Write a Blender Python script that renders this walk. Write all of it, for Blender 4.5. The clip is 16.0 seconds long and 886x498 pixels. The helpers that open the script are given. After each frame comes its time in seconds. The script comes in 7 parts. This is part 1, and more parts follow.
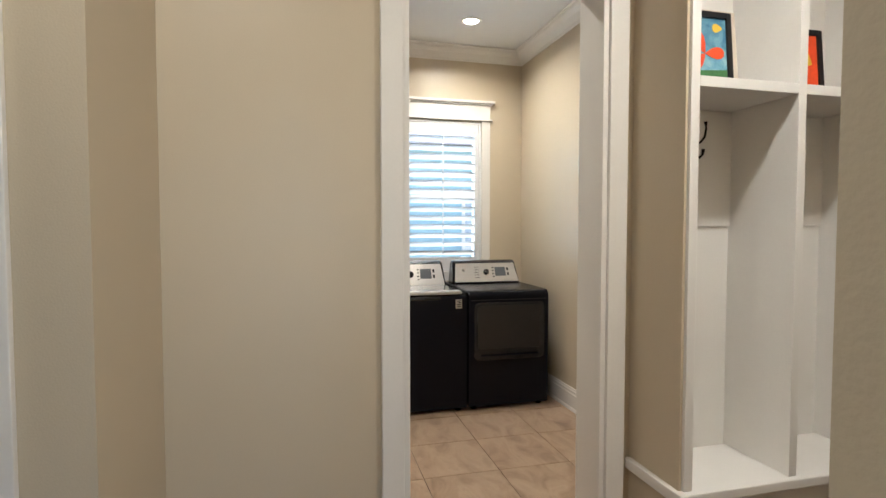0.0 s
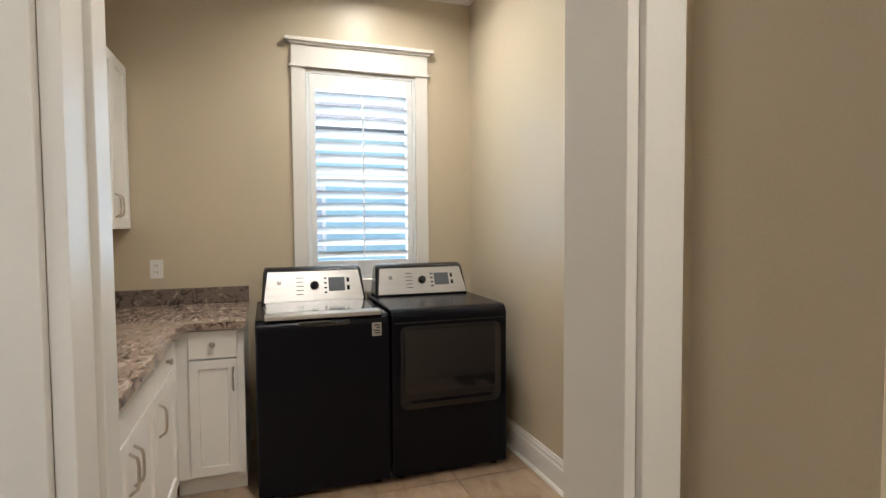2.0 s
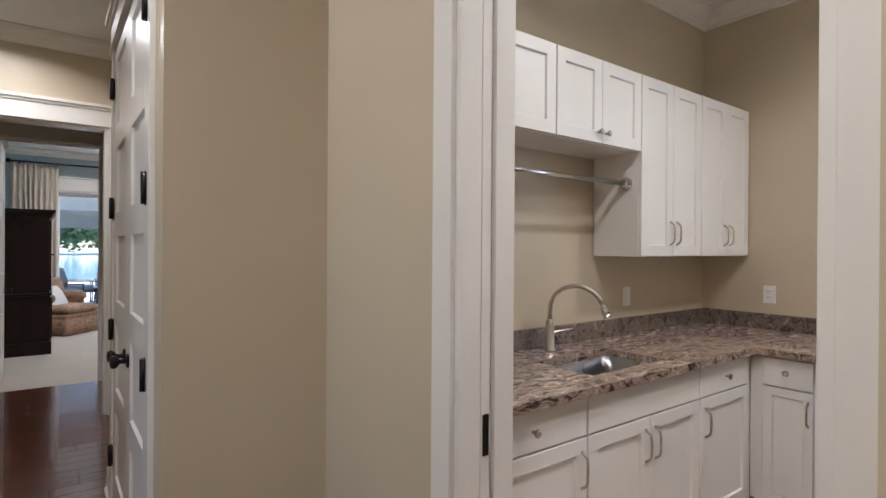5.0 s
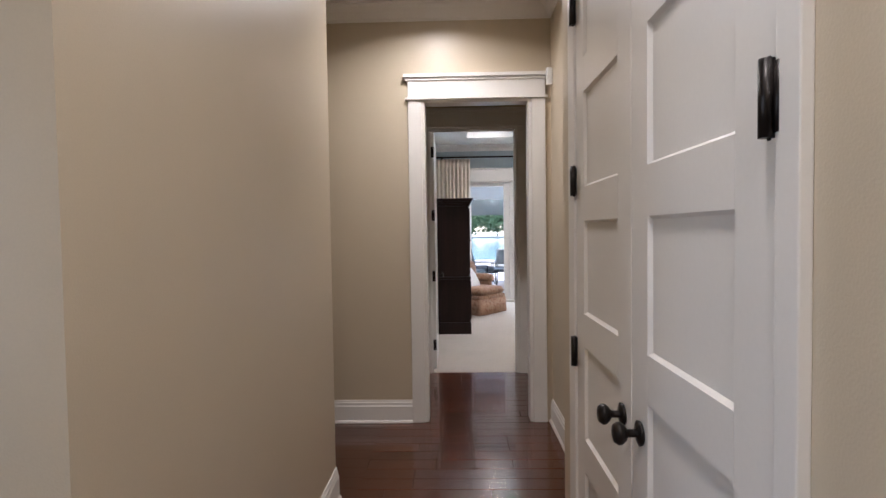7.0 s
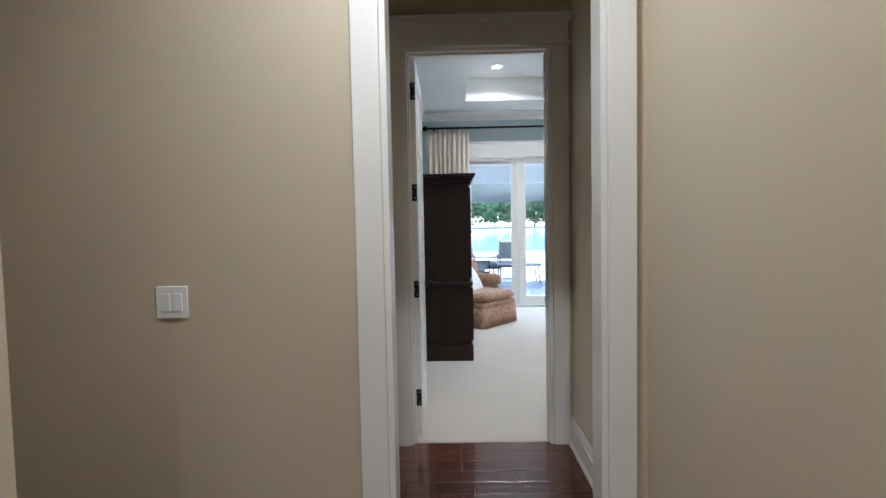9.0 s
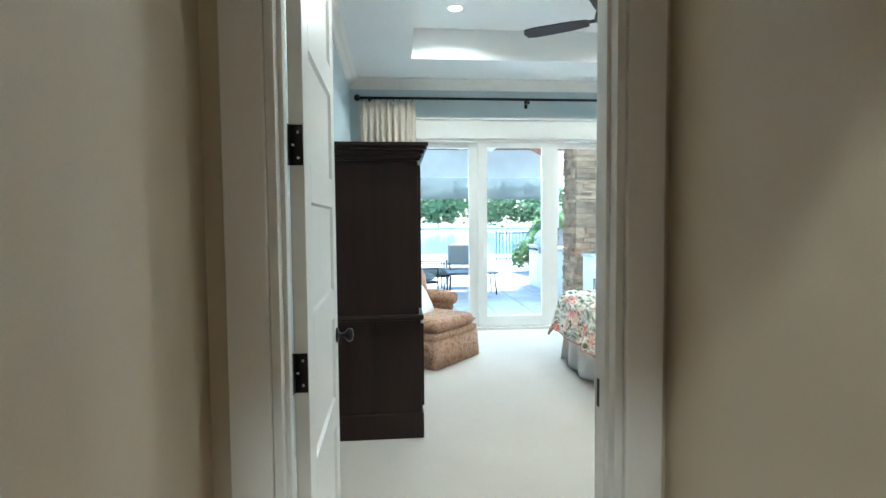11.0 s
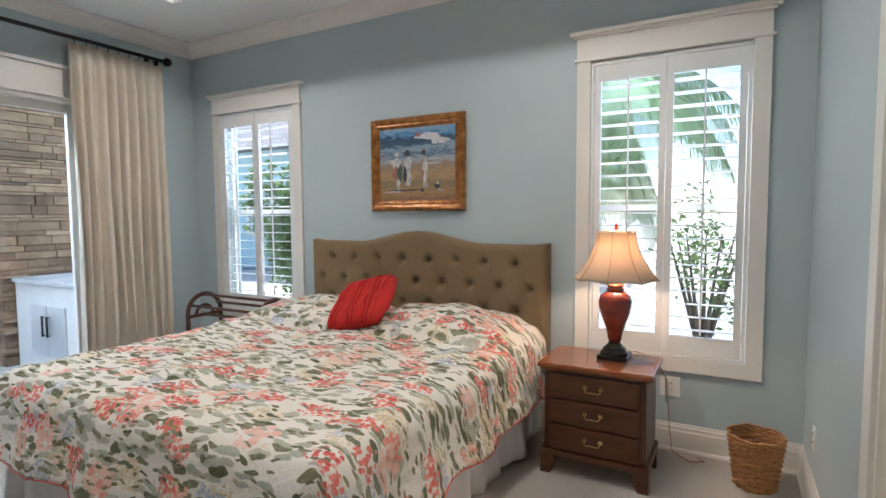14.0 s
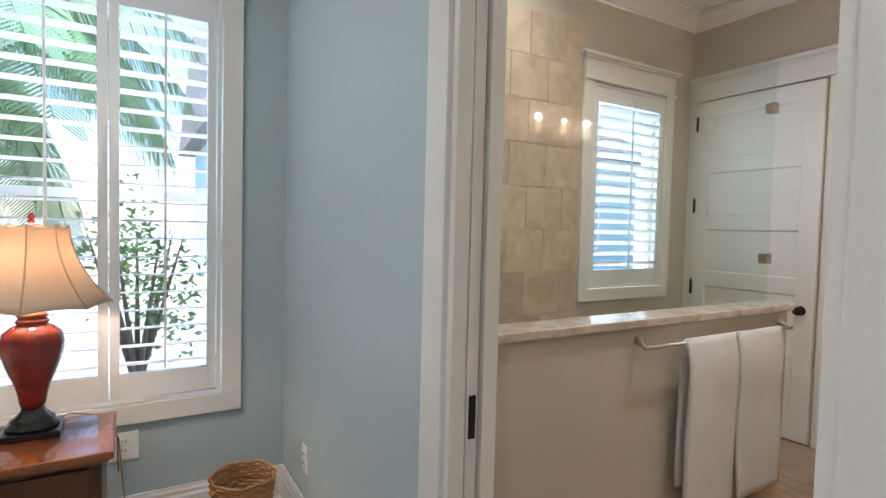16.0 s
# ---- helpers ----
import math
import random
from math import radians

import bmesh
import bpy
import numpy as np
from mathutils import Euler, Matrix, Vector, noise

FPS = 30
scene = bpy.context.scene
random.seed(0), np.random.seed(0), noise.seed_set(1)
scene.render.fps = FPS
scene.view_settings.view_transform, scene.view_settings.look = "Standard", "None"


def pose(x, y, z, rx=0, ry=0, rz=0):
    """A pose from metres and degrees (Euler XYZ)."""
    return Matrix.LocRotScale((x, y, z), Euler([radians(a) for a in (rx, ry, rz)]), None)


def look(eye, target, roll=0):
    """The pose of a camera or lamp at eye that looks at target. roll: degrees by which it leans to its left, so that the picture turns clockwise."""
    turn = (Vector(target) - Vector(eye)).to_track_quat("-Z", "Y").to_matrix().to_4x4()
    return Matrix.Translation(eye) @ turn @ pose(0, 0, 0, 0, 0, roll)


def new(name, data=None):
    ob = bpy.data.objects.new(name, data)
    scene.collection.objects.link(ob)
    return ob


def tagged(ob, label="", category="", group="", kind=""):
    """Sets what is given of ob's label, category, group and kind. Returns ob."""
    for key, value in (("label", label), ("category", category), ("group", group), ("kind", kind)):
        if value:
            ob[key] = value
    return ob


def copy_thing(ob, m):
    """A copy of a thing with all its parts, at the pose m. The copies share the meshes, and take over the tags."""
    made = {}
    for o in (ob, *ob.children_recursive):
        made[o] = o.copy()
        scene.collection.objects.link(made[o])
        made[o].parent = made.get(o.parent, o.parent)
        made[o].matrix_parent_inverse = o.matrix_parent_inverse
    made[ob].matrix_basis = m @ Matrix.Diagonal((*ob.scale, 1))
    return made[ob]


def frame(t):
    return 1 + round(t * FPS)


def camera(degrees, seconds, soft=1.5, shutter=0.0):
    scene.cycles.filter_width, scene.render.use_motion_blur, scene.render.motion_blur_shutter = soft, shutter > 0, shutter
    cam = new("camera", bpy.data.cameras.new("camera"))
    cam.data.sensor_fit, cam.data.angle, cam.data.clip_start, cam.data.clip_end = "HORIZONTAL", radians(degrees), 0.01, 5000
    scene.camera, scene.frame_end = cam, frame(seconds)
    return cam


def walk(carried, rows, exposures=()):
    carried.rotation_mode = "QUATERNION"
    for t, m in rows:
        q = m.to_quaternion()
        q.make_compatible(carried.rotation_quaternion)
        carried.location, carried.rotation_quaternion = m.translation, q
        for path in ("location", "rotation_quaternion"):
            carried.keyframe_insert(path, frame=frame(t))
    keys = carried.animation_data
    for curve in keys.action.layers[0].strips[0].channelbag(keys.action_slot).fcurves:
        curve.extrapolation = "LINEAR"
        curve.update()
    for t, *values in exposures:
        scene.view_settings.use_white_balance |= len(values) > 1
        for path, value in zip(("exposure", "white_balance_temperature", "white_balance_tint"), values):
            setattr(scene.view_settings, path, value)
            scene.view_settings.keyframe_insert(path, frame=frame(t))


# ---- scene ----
cam = camera(80.3, 16.0)
PATH = [
    (0, (-1.03, -3.411, 1.445), (0.906, -3.907, 1.362), 0.0),
    (0.5, (-0.68, -3.454, 1.471), (1.225, -4.055, 1.379), 0.1),
    (1, (-0.35, -3.605, 1.411), (1.52, -4.313, 1.339), -0.1),
    (1.5, (-0.1, -3.777, 1.418), (1.741, -4.553, 1.328), -0.2),
    (2, (0.125, -3.985, 1.399), (2.018, -4.624, 1.309), -0.4),
    (2.5, (0.372, -4.193, 1.381), (2.341, -4.525, 1.278), -0.2),
    (3, (0.561, -4.358, 1.335), (2.558, -4.276, 1.268), -0.3),
    (3.5, (0.516, -4.427, 1.332), (2.459, -3.954, 1.375), -0.2),
    (4, (0.331, -4.553, 1.363), (2.138, -3.700, 1.446), 0.4),
    (4.5, (0.153, -4.723, 1.393), (1.720, -3.481, 1.442), 0.6),
    (5, (0.008, -4.815, 1.428), (1.203, -3.211, 1.425), 0.4),
    (5.2, (-0.046, -4.821, 1.436), (0.977, -3.103, 1.422), -0.2),
    (7.3, (-0.181, -3.181, 1.448), (-0.263, -1.184, 1.374), -0.8),
    (7.5, (-0.176, -2.979, 1.426), (-0.256, -0.982, 1.342), -0.9),
    (8, (-0.154, -2.463, 1.436), (-0.221, -0.467, 1.336), -0.9),
    (8.2, (-0.168, -2.263, 1.414), (-0.227, -0.267, 1.313), -1.0),
    (10.3, (-0.175, -0.198, 1.427), (-0.141, 1.799, 1.32), -0.7),
    (10.5, (-0.148, 0.0, 1.424), (-0.084, 1.996, 1.318), -0.7),
    (11, (-0.155, 0.47, 1.398), (0.022, 2.46, 1.294), -0.5),
    (11.5, (-0.177, 0.9, 1.407), (0.206, 2.86, 1.309), -0.3),
    (12, (-0.111, 1.315, 1.426), (0.506, 3.214, 1.323), -0.7),
    (12.5, (-0.071, 1.642, 1.435), (0.791, 3.443, 1.326), -0.5),
    (13, (-0.017, 1.937, 1.438), (1.143, 3.562, 1.327), -0.6),
    (13.5, (0.122, 2.16, 1.486), (1.569, 3.535, 1.359), -0.5),
    (14, (0.28, 2.318, 1.479), (2.03, 3.278, 1.346), -0.4),
    (14.5, (0.456, 2.495, 1.433), (2.391, 2.989, 1.319), 0.1),
    (15, (0.645, 2.602, 1.431), (2.642, 2.596, 1.324), 0.6),
    (15.5, (0.897, 2.62, 1.399), (2.831, 2.121, 1.307), 1.1),
    (16, (1.097, 2.597, 1.403), (2.814, 1.576, 1.319), 1.4),
]
EXPOSURES = [(0, 1.61, 5920, 9), (2, 1.53, 5930, 9), (4, 1.5, 6440, 13), (5.2, 1.44, 5440, 14), (7.3, 1.7, 5660, 18), (8.2, 1.86, 5280, 15), (10.3, 2.22, 5030, -2), (11.2, 2.34, 5100, -4), (12.4, 1.89, 5540, 10), (13.3, 1.34, 5790, 12), (14.6, 1.37, 5720, 11), (16, 1.37, 5500, 11)]
walk(cam, [(t, look(e, a, r)) for t, e, a, r in PATH], EXPOSURES)

# ---- world, sun and large lights ----
world = bpy.data.worlds.new("sky")
scene.world = world
world.use_nodes = True
_n = world.node_tree.nodes
_sky = _n.new("ShaderNodeTexSky")
_sky.sky_type = "NISHITA"
_sky.sun_disc = False
_sky.sun_elevation, _sky.sun_rotation = radians(60), radians(49)
_n["Background"].inputs[1].default_value = 0.15
world.node_tree.links.new(_sky.outputs[0], _n["Background"].inputs[0])

sun = new("sun", bpy.data.lights.new("sun", "SUN"))
sun.data.energy, sun.data.angle, sun.data.color = 4.5, radians(0.6), (1.0, 0.95, 0.87)
sun.matrix_world = look((7, 6, 16.5), (0, 0, 0))


INDOOR = 0.74     # share of full power at which the indoor lamps burn


def lamp_area(name, eye, target, sx, sy, watts, col=(1, 1, 1), shape="RECTANGLE", spread=180):
    d = bpy.data.lights.new(name, "AREA")
    d.shape, d.size, d.size_y, d.energy, d.color, d.spread = shape, sx, sy, watts * INDOOR, col, radians(spread)
    ob = new(name, d)
    ob.matrix_world = look(eye, target)
    return ob


DAY = (0.70, 0.87, 1.0)
SKYBLUE = (0.55, 0.80, 1.0)
WARM = (1.0, 0.91, 0.78)
# daylight standing in the openings
lamp_area("daylight", (4.30, -4.62, 1.85), (3.0, -4.62, 1.75), 1.1, 1.6, 13, SKYBLUE)
lamp_area("daylight", (4.30, -0.61, 1.85), (3.0, -0.61, 1.75), 1.1, 1.6, 15, DAY)
lamp_area("daylight", (1.35, 7.6, 2.95), (1.3, 5.0, 0.6), 2.7, 0.7, 95, DAY)
lamp_area("daylight", (4.5, 2.68, 2.95), (3.2, 2.68, 1.2), 1.1, 0.6, 40, DAY)
lamp_area("daylight", (4.5, 6.25, 2.95), (3.2, 6.25, 1.2), 1.1, 0.6, 34, DAY)
lamp_area("daylight", (-2.84, -3.45, 1.35), (0.0, -3.6, 1.2), 0.9, 1.9, 3.5, DAY)

# ---- materials ----


def mat(name, col, rough=0.5, metal=0.0, var=0.06, scale=3.0, bump=0.0, bscale=60.0, fine=0.03, coat=0.0, spec=0.5, stretch=(1, 1, 1), sheen=0.0, trans=0.0):
    m = bpy.data.materials.new(name)
    m.use_nodes = True
    nt = m.node_tree
    b = nt.nodes["Principled BSDF"]
    L = nt.links.new
    b.inputs["Roughness"].default_value, b.inputs["Metallic"].default_value = rough, metal
    b.inputs["Specular IOR Level"].default_value = spec
    b.inputs["Coat Weight"].default_value = coat
    b.inputs["Sheen Weight"].default_value = sheen
    b.inputs["Transmission Weight"].default_value = trans
    tc = nt.nodes.new("ShaderNodeTexCoord")
    mp = nt.nodes.new("ShaderNodeMapping")
    mp.inputs["Scale"].default_value = stretch
    L(tc.outputs["Object"], mp.inputs[0])
    n1 = nt.nodes.new("ShaderNodeTexNoise")
    n1.inputs["Scale"].default_value, n1.inputs["Detail"].default_value = scale, 4
    n2 = nt.nodes.new("ShaderNodeTexNoise")
    n2.inputs["Scale"].default_value, n2.inputs["Detail"].default_value = bscale, 3
    L(mp.outputs[0], n1.inputs[0]), L(mp.outputs[0], n2.inputs[0])
    r = nt.nodes.new("ShaderNodeMapRange")
    r.inputs["From Min"].default_value, r.inputs["From Max"].default_value = 0.3, 0.7
    r.inputs["To Min"].default_value, r.inputs["To Max"].default_value = 1 - var, 1 + var
    L(n1.outputs[0], r.inputs[0])
    r2 = nt.nodes.new("ShaderNodeMapRange")
    r2.inputs["From Min"].default_value, r2.inputs["From Max"].default_value = 0.3, 0.7
    r2.inputs["To Min"].default_value, r2.inputs["To Max"].default_value = 1 - fine, 1 + fine
    L(n2.outputs[0], r2.inputs[0])
    mu = nt.nodes.new("ShaderNodeMath")
    mu.operation = "MULTIPLY"
    L(r.outputs[0], mu.inputs[0]), L(r2.outputs[0], mu.inputs[1])
    vm = nt.nodes.new("ShaderNodeVectorMath")
    vm.operation = "SCALE"
    vm.inputs[0].default_value = col
    L(mu.outputs[0], vm.inputs["Scale"])
    L(vm.outputs[0], b.inputs["Base Color"])
    rr = nt.nodes.new("ShaderNodeMapRange")
    rr.inputs["To Min"].default_value, rr.inputs["To Max"].default_value = max(0.02, rough * 0.85), min(1, rough * 1.15)
    L(n1.outputs[0], rr.inputs[0]), L(rr.outputs[0], b.inputs["Roughness"])
    if bump:
        bp = nt.nodes.new("ShaderNodeBump")
        bp.inputs["Strength"].default_value, bp.inputs["Distance"].default_value = bump, 0.004
        L(n2.outputs[0], bp.inputs["Height"]), L(bp.outputs[0], b.inputs["Normal"])
    return m


def ramp_mat(name, stops, scale, detail=6, rough=0.4, stretch=(1, 1, 1), distort=0.0, bump=0.0, per_object=0.0, coat=0.0, metal=0.0):
    """A material whose colour runs through a ramp by noise, with a per-piece shift."""
    m = bpy.data.materials.new(name)
    m.use_nodes = True
    nt = m.node_tree
    b = nt.nodes["Principled BSDF"]
    L = nt.links.new
    b.inputs["Roughness"].default_value, b.inputs["Coat Weight"].default_value, b.inputs["Metallic"].default_value = rough, coat, metal
    tc = nt.nodes.new("ShaderNodeTexCoord")
    oi = nt.nodes.new("ShaderNodeObjectInfo")
    off = nt.nodes.new("ShaderNodeVectorMath")
    off.operation = "MULTIPLY_ADD"
    cmb = nt.nodes.new("ShaderNodeCombineXYZ")
    for i in range(3):
        L(oi.outputs["Random"], cmb.inputs[i])
    L(cmb.outputs[0], off.inputs[0])
    off.inputs[1].default_value = (37, 61, 23)
    L(tc.outputs["Object"], off.inputs[2])
    mp = nt.nodes.new("ShaderNodeMapping")
    mp.inputs["Scale"].default_value = stretch
    L(off.outputs[0], mp.inputs[0])
    n = nt.nodes.new("ShaderNodeTexNoise")
    n.inputs["Scale"].default_value, n.inputs["Detail"].default_value, n.inputs["Distortion"].default_value = scale, detail, distort
    n.inputs["Roughness"].default_value = 0.62
    L(mp.outputs[0], n.inputs[0])
    cr = nt.nodes.new("ShaderNodeValToRGB")
    e = cr.color_ramp.elements
    while len(e) < len(stops):
        e.new(0.5)
    for el, (p, c) in zip(e, stops):
        el.position, el.color = p, (*c, 1)
    L(n.outputs[0], cr.inputs[0])
    out = cr.outputs[0]
    if per_object:
        mr = nt.nodes.new("ShaderNodeMapRange")
        mr.inputs["To Min"].default_value, mr.inputs["To Max"].default_value = 1 - per_object, 1 + per_object
        L(oi.outputs["Random"], mr.inputs[0])
        vm = nt.nodes.new("ShaderNodeVectorMath")
        vm.operation = "SCALE"
        L(out, vm.inputs[0]), L(mr.outputs[0], vm.inputs["Scale"])
        out = vm.outputs[0]
    L(out, b.inputs["Base Color"])
    if bump:
        bp = nt.nodes.new("ShaderNodeBump")
        bp.inputs["Strength"].default_value, bp.inputs["Distance"].default_value = bump, 0.003
        L(n.outputs[0], bp.inputs["Height"]), L(bp.outputs[0], b.inputs["Normal"])
    return m


def glow(name, col, strength):
    m = bpy.data.materials.new(name)
    m.use_nodes = True
    b = m.node_tree.nodes["Principled BSDF"]
    b.inputs["Base Color"].default_value = (*col, 1)
    b.inputs["Emission Color"].default_value = (*col, 1)
    b.inputs["Emission Strength"].default_value = strength
    return m


def glass_mat(name, tint=(1, 1, 1), rough=0.0):
    m = bpy.data.materials.new(name)
    m.use_nodes = True
    nt = m.node_tree
    nt.nodes.remove(nt.nodes["Principled BSDF"])
    tr, gl, mx = nt.nodes.new("ShaderNodeBsdfTransparent"), nt.nodes.new("ShaderNodeBsdfGlossy"), nt.nodes.new("ShaderNodeMixShader")
    lw_ = nt.nodes.new("ShaderNodeLayerWeight")
    lw_.inputs[0].default_value = 0.5
    pw_, fr = nt.nodes.new("ShaderNodeMath"), nt.nodes.new("ShaderNodeMath")
    pw_.operation, fr.operation = "POWER", "MULTIPLY_ADD"
    pw_.inputs[1].default_value, fr.inputs[1].default_value, fr.inputs[2].default_value = 5.0, 0.6, 0.025
    nt.links.new(lw_.outputs["Facing"], pw_.inputs[0]), nt.links.new(pw_.outputs[0], fr.inputs[0])
    tr.inputs[0].default_value = (*tint, 1)
    gl.inputs["Roughness"].default_value = rough
    L = nt.links.new
    L(fr.outputs[0], mx.inputs[0]), L(tr.outputs[0], mx.inputs[1]), L(gl.outputs[0], mx.inputs[2])
    L(mx.outputs[0], nt.nodes["Material Output"].inputs[0])
    return m


BEIGE = mat("beige wall paint", (0.56, 0.475, 0.345), 0.38, var=0.03, scale=1.3, bump=0.12, bscale=220, fine=0.015)
BLUE = mat("pale blue wall paint", (0.475, 0.555, 0.575), 0.42, var=0.03, scale=1.2, bump=0.12, bscale=220, fine=0.015)
SAGE = mat("warm grey bathroom paint", (0.52, 0.465, 0.375), 0.5, var=0.03, scale=1.2, bump=0.1, bscale=220, fine=0.015)
TRIM = mat("white trim paint", (0.78, 0.75, 0.70), 0.32, var=0.025, scale=2.5, bump=0.04, bscale=90, fine=0.01)
WHITE = mat("white cabinet paint", (0.80, 0.78, 0.745), 0.3, var=0.02, scale=3, bump=0.03, bscale=120, fine=0.01)
CEIL = mat("white ceiling paint", (0.78, 0.78, 0.76), 0.8, var=0.02, scale=1.0, bump=0.15, bscale=180, fine=0.01)
LOUVER = mat("white shutter paint", (0.80, 0.80, 0.79), 0.3, var=0.02, scale=4, fine=0.01)
GREYD = mat("dark grey appliance enamel", (0.006, 0.006, 0.009), 0.15, var=0.02, scale=1.0, fine=0.01, coat=0.3)
GREYL = mat("dark grey satin enamel", (0.006, 0.006, 0.009), 0.24, var=0.02, scale=1.0, fine=0.01, spec=0.14)
SILVER = mat("brushed silver panel", (0.52, 0.50, 0.475), 0.36, 0.7, var=0.04, scale=8, bump=0.05, bscale=200, stretch=(1, 1, 8))
BLACKG = mat("black glass", (0.01, 0.01, 0.012), 0.05, var=0.05, coat=0.6)
CHROME = mat("polished chrome", (0.75, 0.75, 0.76), 0.12, 1.0, var=0.03, scale=20)
NICKEL = mat("brushed nickel", (0.55, 0.50, 0.44), 0.3, 1.0, var=0.05, scale=20, bump=0.04, bscale=300)
STEEL = mat("stainless steel", (0.34, 0.34, 0.35), 0.28, 1.0, var=0.06, scale=6, bump=0.03, bscale=260)
BRONZE = mat("oil rubbed bronze", (0.018, 0.014, 0.012), 0.35, 0.6, var=0.2, scale=12)
BRASS = mat("aged brass", (0.55, 0.38, 0.16), 0.3, 1.0, var=0.15, scale=25)
PLASTIC = mat("white plastic", (0.8, 0.79, 0.76), 0.4, var=0.02)
DARKGAP = mat("dark slot", (0.02, 0.018, 0.016), 0.7)
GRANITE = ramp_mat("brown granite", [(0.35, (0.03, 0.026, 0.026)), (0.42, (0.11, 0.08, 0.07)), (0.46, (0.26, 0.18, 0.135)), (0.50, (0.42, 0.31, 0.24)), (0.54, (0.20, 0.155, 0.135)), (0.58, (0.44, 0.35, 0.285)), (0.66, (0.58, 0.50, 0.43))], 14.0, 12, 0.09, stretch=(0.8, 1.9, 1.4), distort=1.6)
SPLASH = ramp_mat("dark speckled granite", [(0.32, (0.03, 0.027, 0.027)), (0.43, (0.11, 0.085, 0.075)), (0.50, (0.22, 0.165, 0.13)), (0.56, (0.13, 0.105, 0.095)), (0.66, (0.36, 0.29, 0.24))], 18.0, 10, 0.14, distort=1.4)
TILE = ramp_mat("beige travertine tile", [(0.28, (0.25, 0.165, 0.105)), (0.46, (0.38, 0.265, 0.175)), (0.60, (0.44, 0.32, 0.22)), (0.75, (0.33, 0.23, 0.15))], 3.0, 7, 0.32, stretch=(1, 2.2, 1), distort=1.0, bump=0.08, per_object=0.07)
WALLTILE = ramp_mat("cream stone wall tile", [(0.3, (0.42, 0.315, 0.22)), (0.5, (0.54, 0.42, 0.30)), (0.72, (0.63, 0.52, 0.39))], 4.0, 7, 0.3, distort=1.2, bump=0.08, per_object=0.10)
GROUT = mat("grout", (0.40, 0.31, 0.22), 0.9, bump=0.3)
WOOD = ramp_mat("dark cherry floor plank", [(0.25, (0.028, 0.008, 0.004)), (0.5, (0.075, 0.021, 0.009)), (0.75, (0.12, 0.038, 0.016))], 5.0, 7, 0.2, stretch=(6, 0.7, 1), distort=0.6, bump=0.25, per_object=0.35, coat=0.4)
ESPRESSO = ramp_mat("espresso stained wood", [(0.25, (0.010, 0.0045, 0.0032)), (0.6, (0.021, 0.0088, 0.006)), (0.8, (0.032, 0.0135, 0.009))], 3.0, 6, 0.42, stretch=(5, 5, 0.5), distort=0.5, bump=0.08)
ESPRESSO.node_tree.nodes["Principled BSDF"].inputs["Specular IOR Level"].default_value = 0.3
# cherry with its orange raised, so the colour holds the table lamp's glow
CHERRY_LAMPLIT = ramp_mat("polished cherry wood with lamp glow in its orange", [(0.25, (0.14, 0.036, 0.010)), (0.5, (0.22, 0.062, 0.017)), (0.75, (0.28, 0.088, 0.026))], 2.0, 4, 0.16, stretch=(0.7, 5, 5), distort=0.6, coat=0.4)
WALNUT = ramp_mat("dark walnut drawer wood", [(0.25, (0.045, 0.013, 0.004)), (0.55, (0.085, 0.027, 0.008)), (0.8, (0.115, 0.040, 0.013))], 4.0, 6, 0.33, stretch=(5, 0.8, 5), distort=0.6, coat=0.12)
MAHOG = ramp_mat("mahogany rail", [(0.3, (0.05, 0.018, 0.010)), (0.7, (0.13, 0.045, 0.022))], 6.0, 5, 0.3, stretch=(1, 4, 4))
CARPET = mat("cream carpet", (0.52, 0.465, 0.40), 0.95, var=0.05, scale=1.6, bump=1.0, bscale=420, fine=0.10, spec=0.1, sheen=0.2)
LINEN = mat("cream curtain linen", (0.66, 0.585, 0.485), 0.9, var=0.03, scale=5, bump=0.3, bscale=500, fine=0.03, spec=0.1)
SKIRT = mat("white cotton", (0.82, 0.80, 0.78), 0.9, var=0.03, scale=4, bump=0.25, bscale=400, spec=0.1)
TUFT = mat("taupe upholstery", (0.235, 0.165, 0.085), 0.9, var=0.05, scale=5, bump=0.5, bscale=600, fine=0.06, spec=0.15, sheen=0.2)
REDCLOTH = mat("red ribbed cloth", (0.58, 0.035, 0.03), 0.8, var=0.12, scale=14, bump=0.5, bscale=200, spec=0.2)
TOWEL = mat("white terry towel", (0.78, 0.76, 0.73), 0.95, var=0.02, scale=6, bump=0.9, bscale=500, fine=0.04, spec=0.05)
CHAIRCLOTH = ramp_mat("rust patterned upholstery", [(0.30, (0.16, 0.085, 0.045)), (0.45, (0.33, 0.18, 0.105)), (0.55, (0.42, 0.28, 0.185)), (0.66, (0.28, 0.125, 0.075))], 14.0, 5, 0.85, distort=1.6, bump=0.15)
OUTGLASS = glass_mat("clear window glass")
SHOWERGLASS = glass_mat("shower glass", (0.975, 0.995, 0.985))

# ---- building helpers ----


def bx(bm, x0, x1, y0, y1, z0, z1, bev=0.0, m=None):
    """A box, with its edges rounded off by bev."""
    r = bmesh.ops.create_cube(bm, size=1.0)
    vs = r["verts"]
    t = Matrix.LocRotScale(((x0 + x1) / 2, (y0 + y1) / 2, (z0 + z1) / 2), None, (abs(x1 - x0), abs(y1 - y0), abs(z1 - z0)))
    bmesh.ops.transform(bm, matrix=t, verts=vs)
    if bev:
        es = list({e for v in vs for e in v.link_edges})
        out = bmesh.ops.bevel(bm, geom=es, offset=bev, segments=2, profile=0.6, affect="EDGES")
        vs = list({v for f in out["faces"] for v in f.verts} | {v for v in vs if v.is_valid})
    if m is not None:
        bmesh.ops.transform(bm, matrix=m, verts=vs)
    return vs


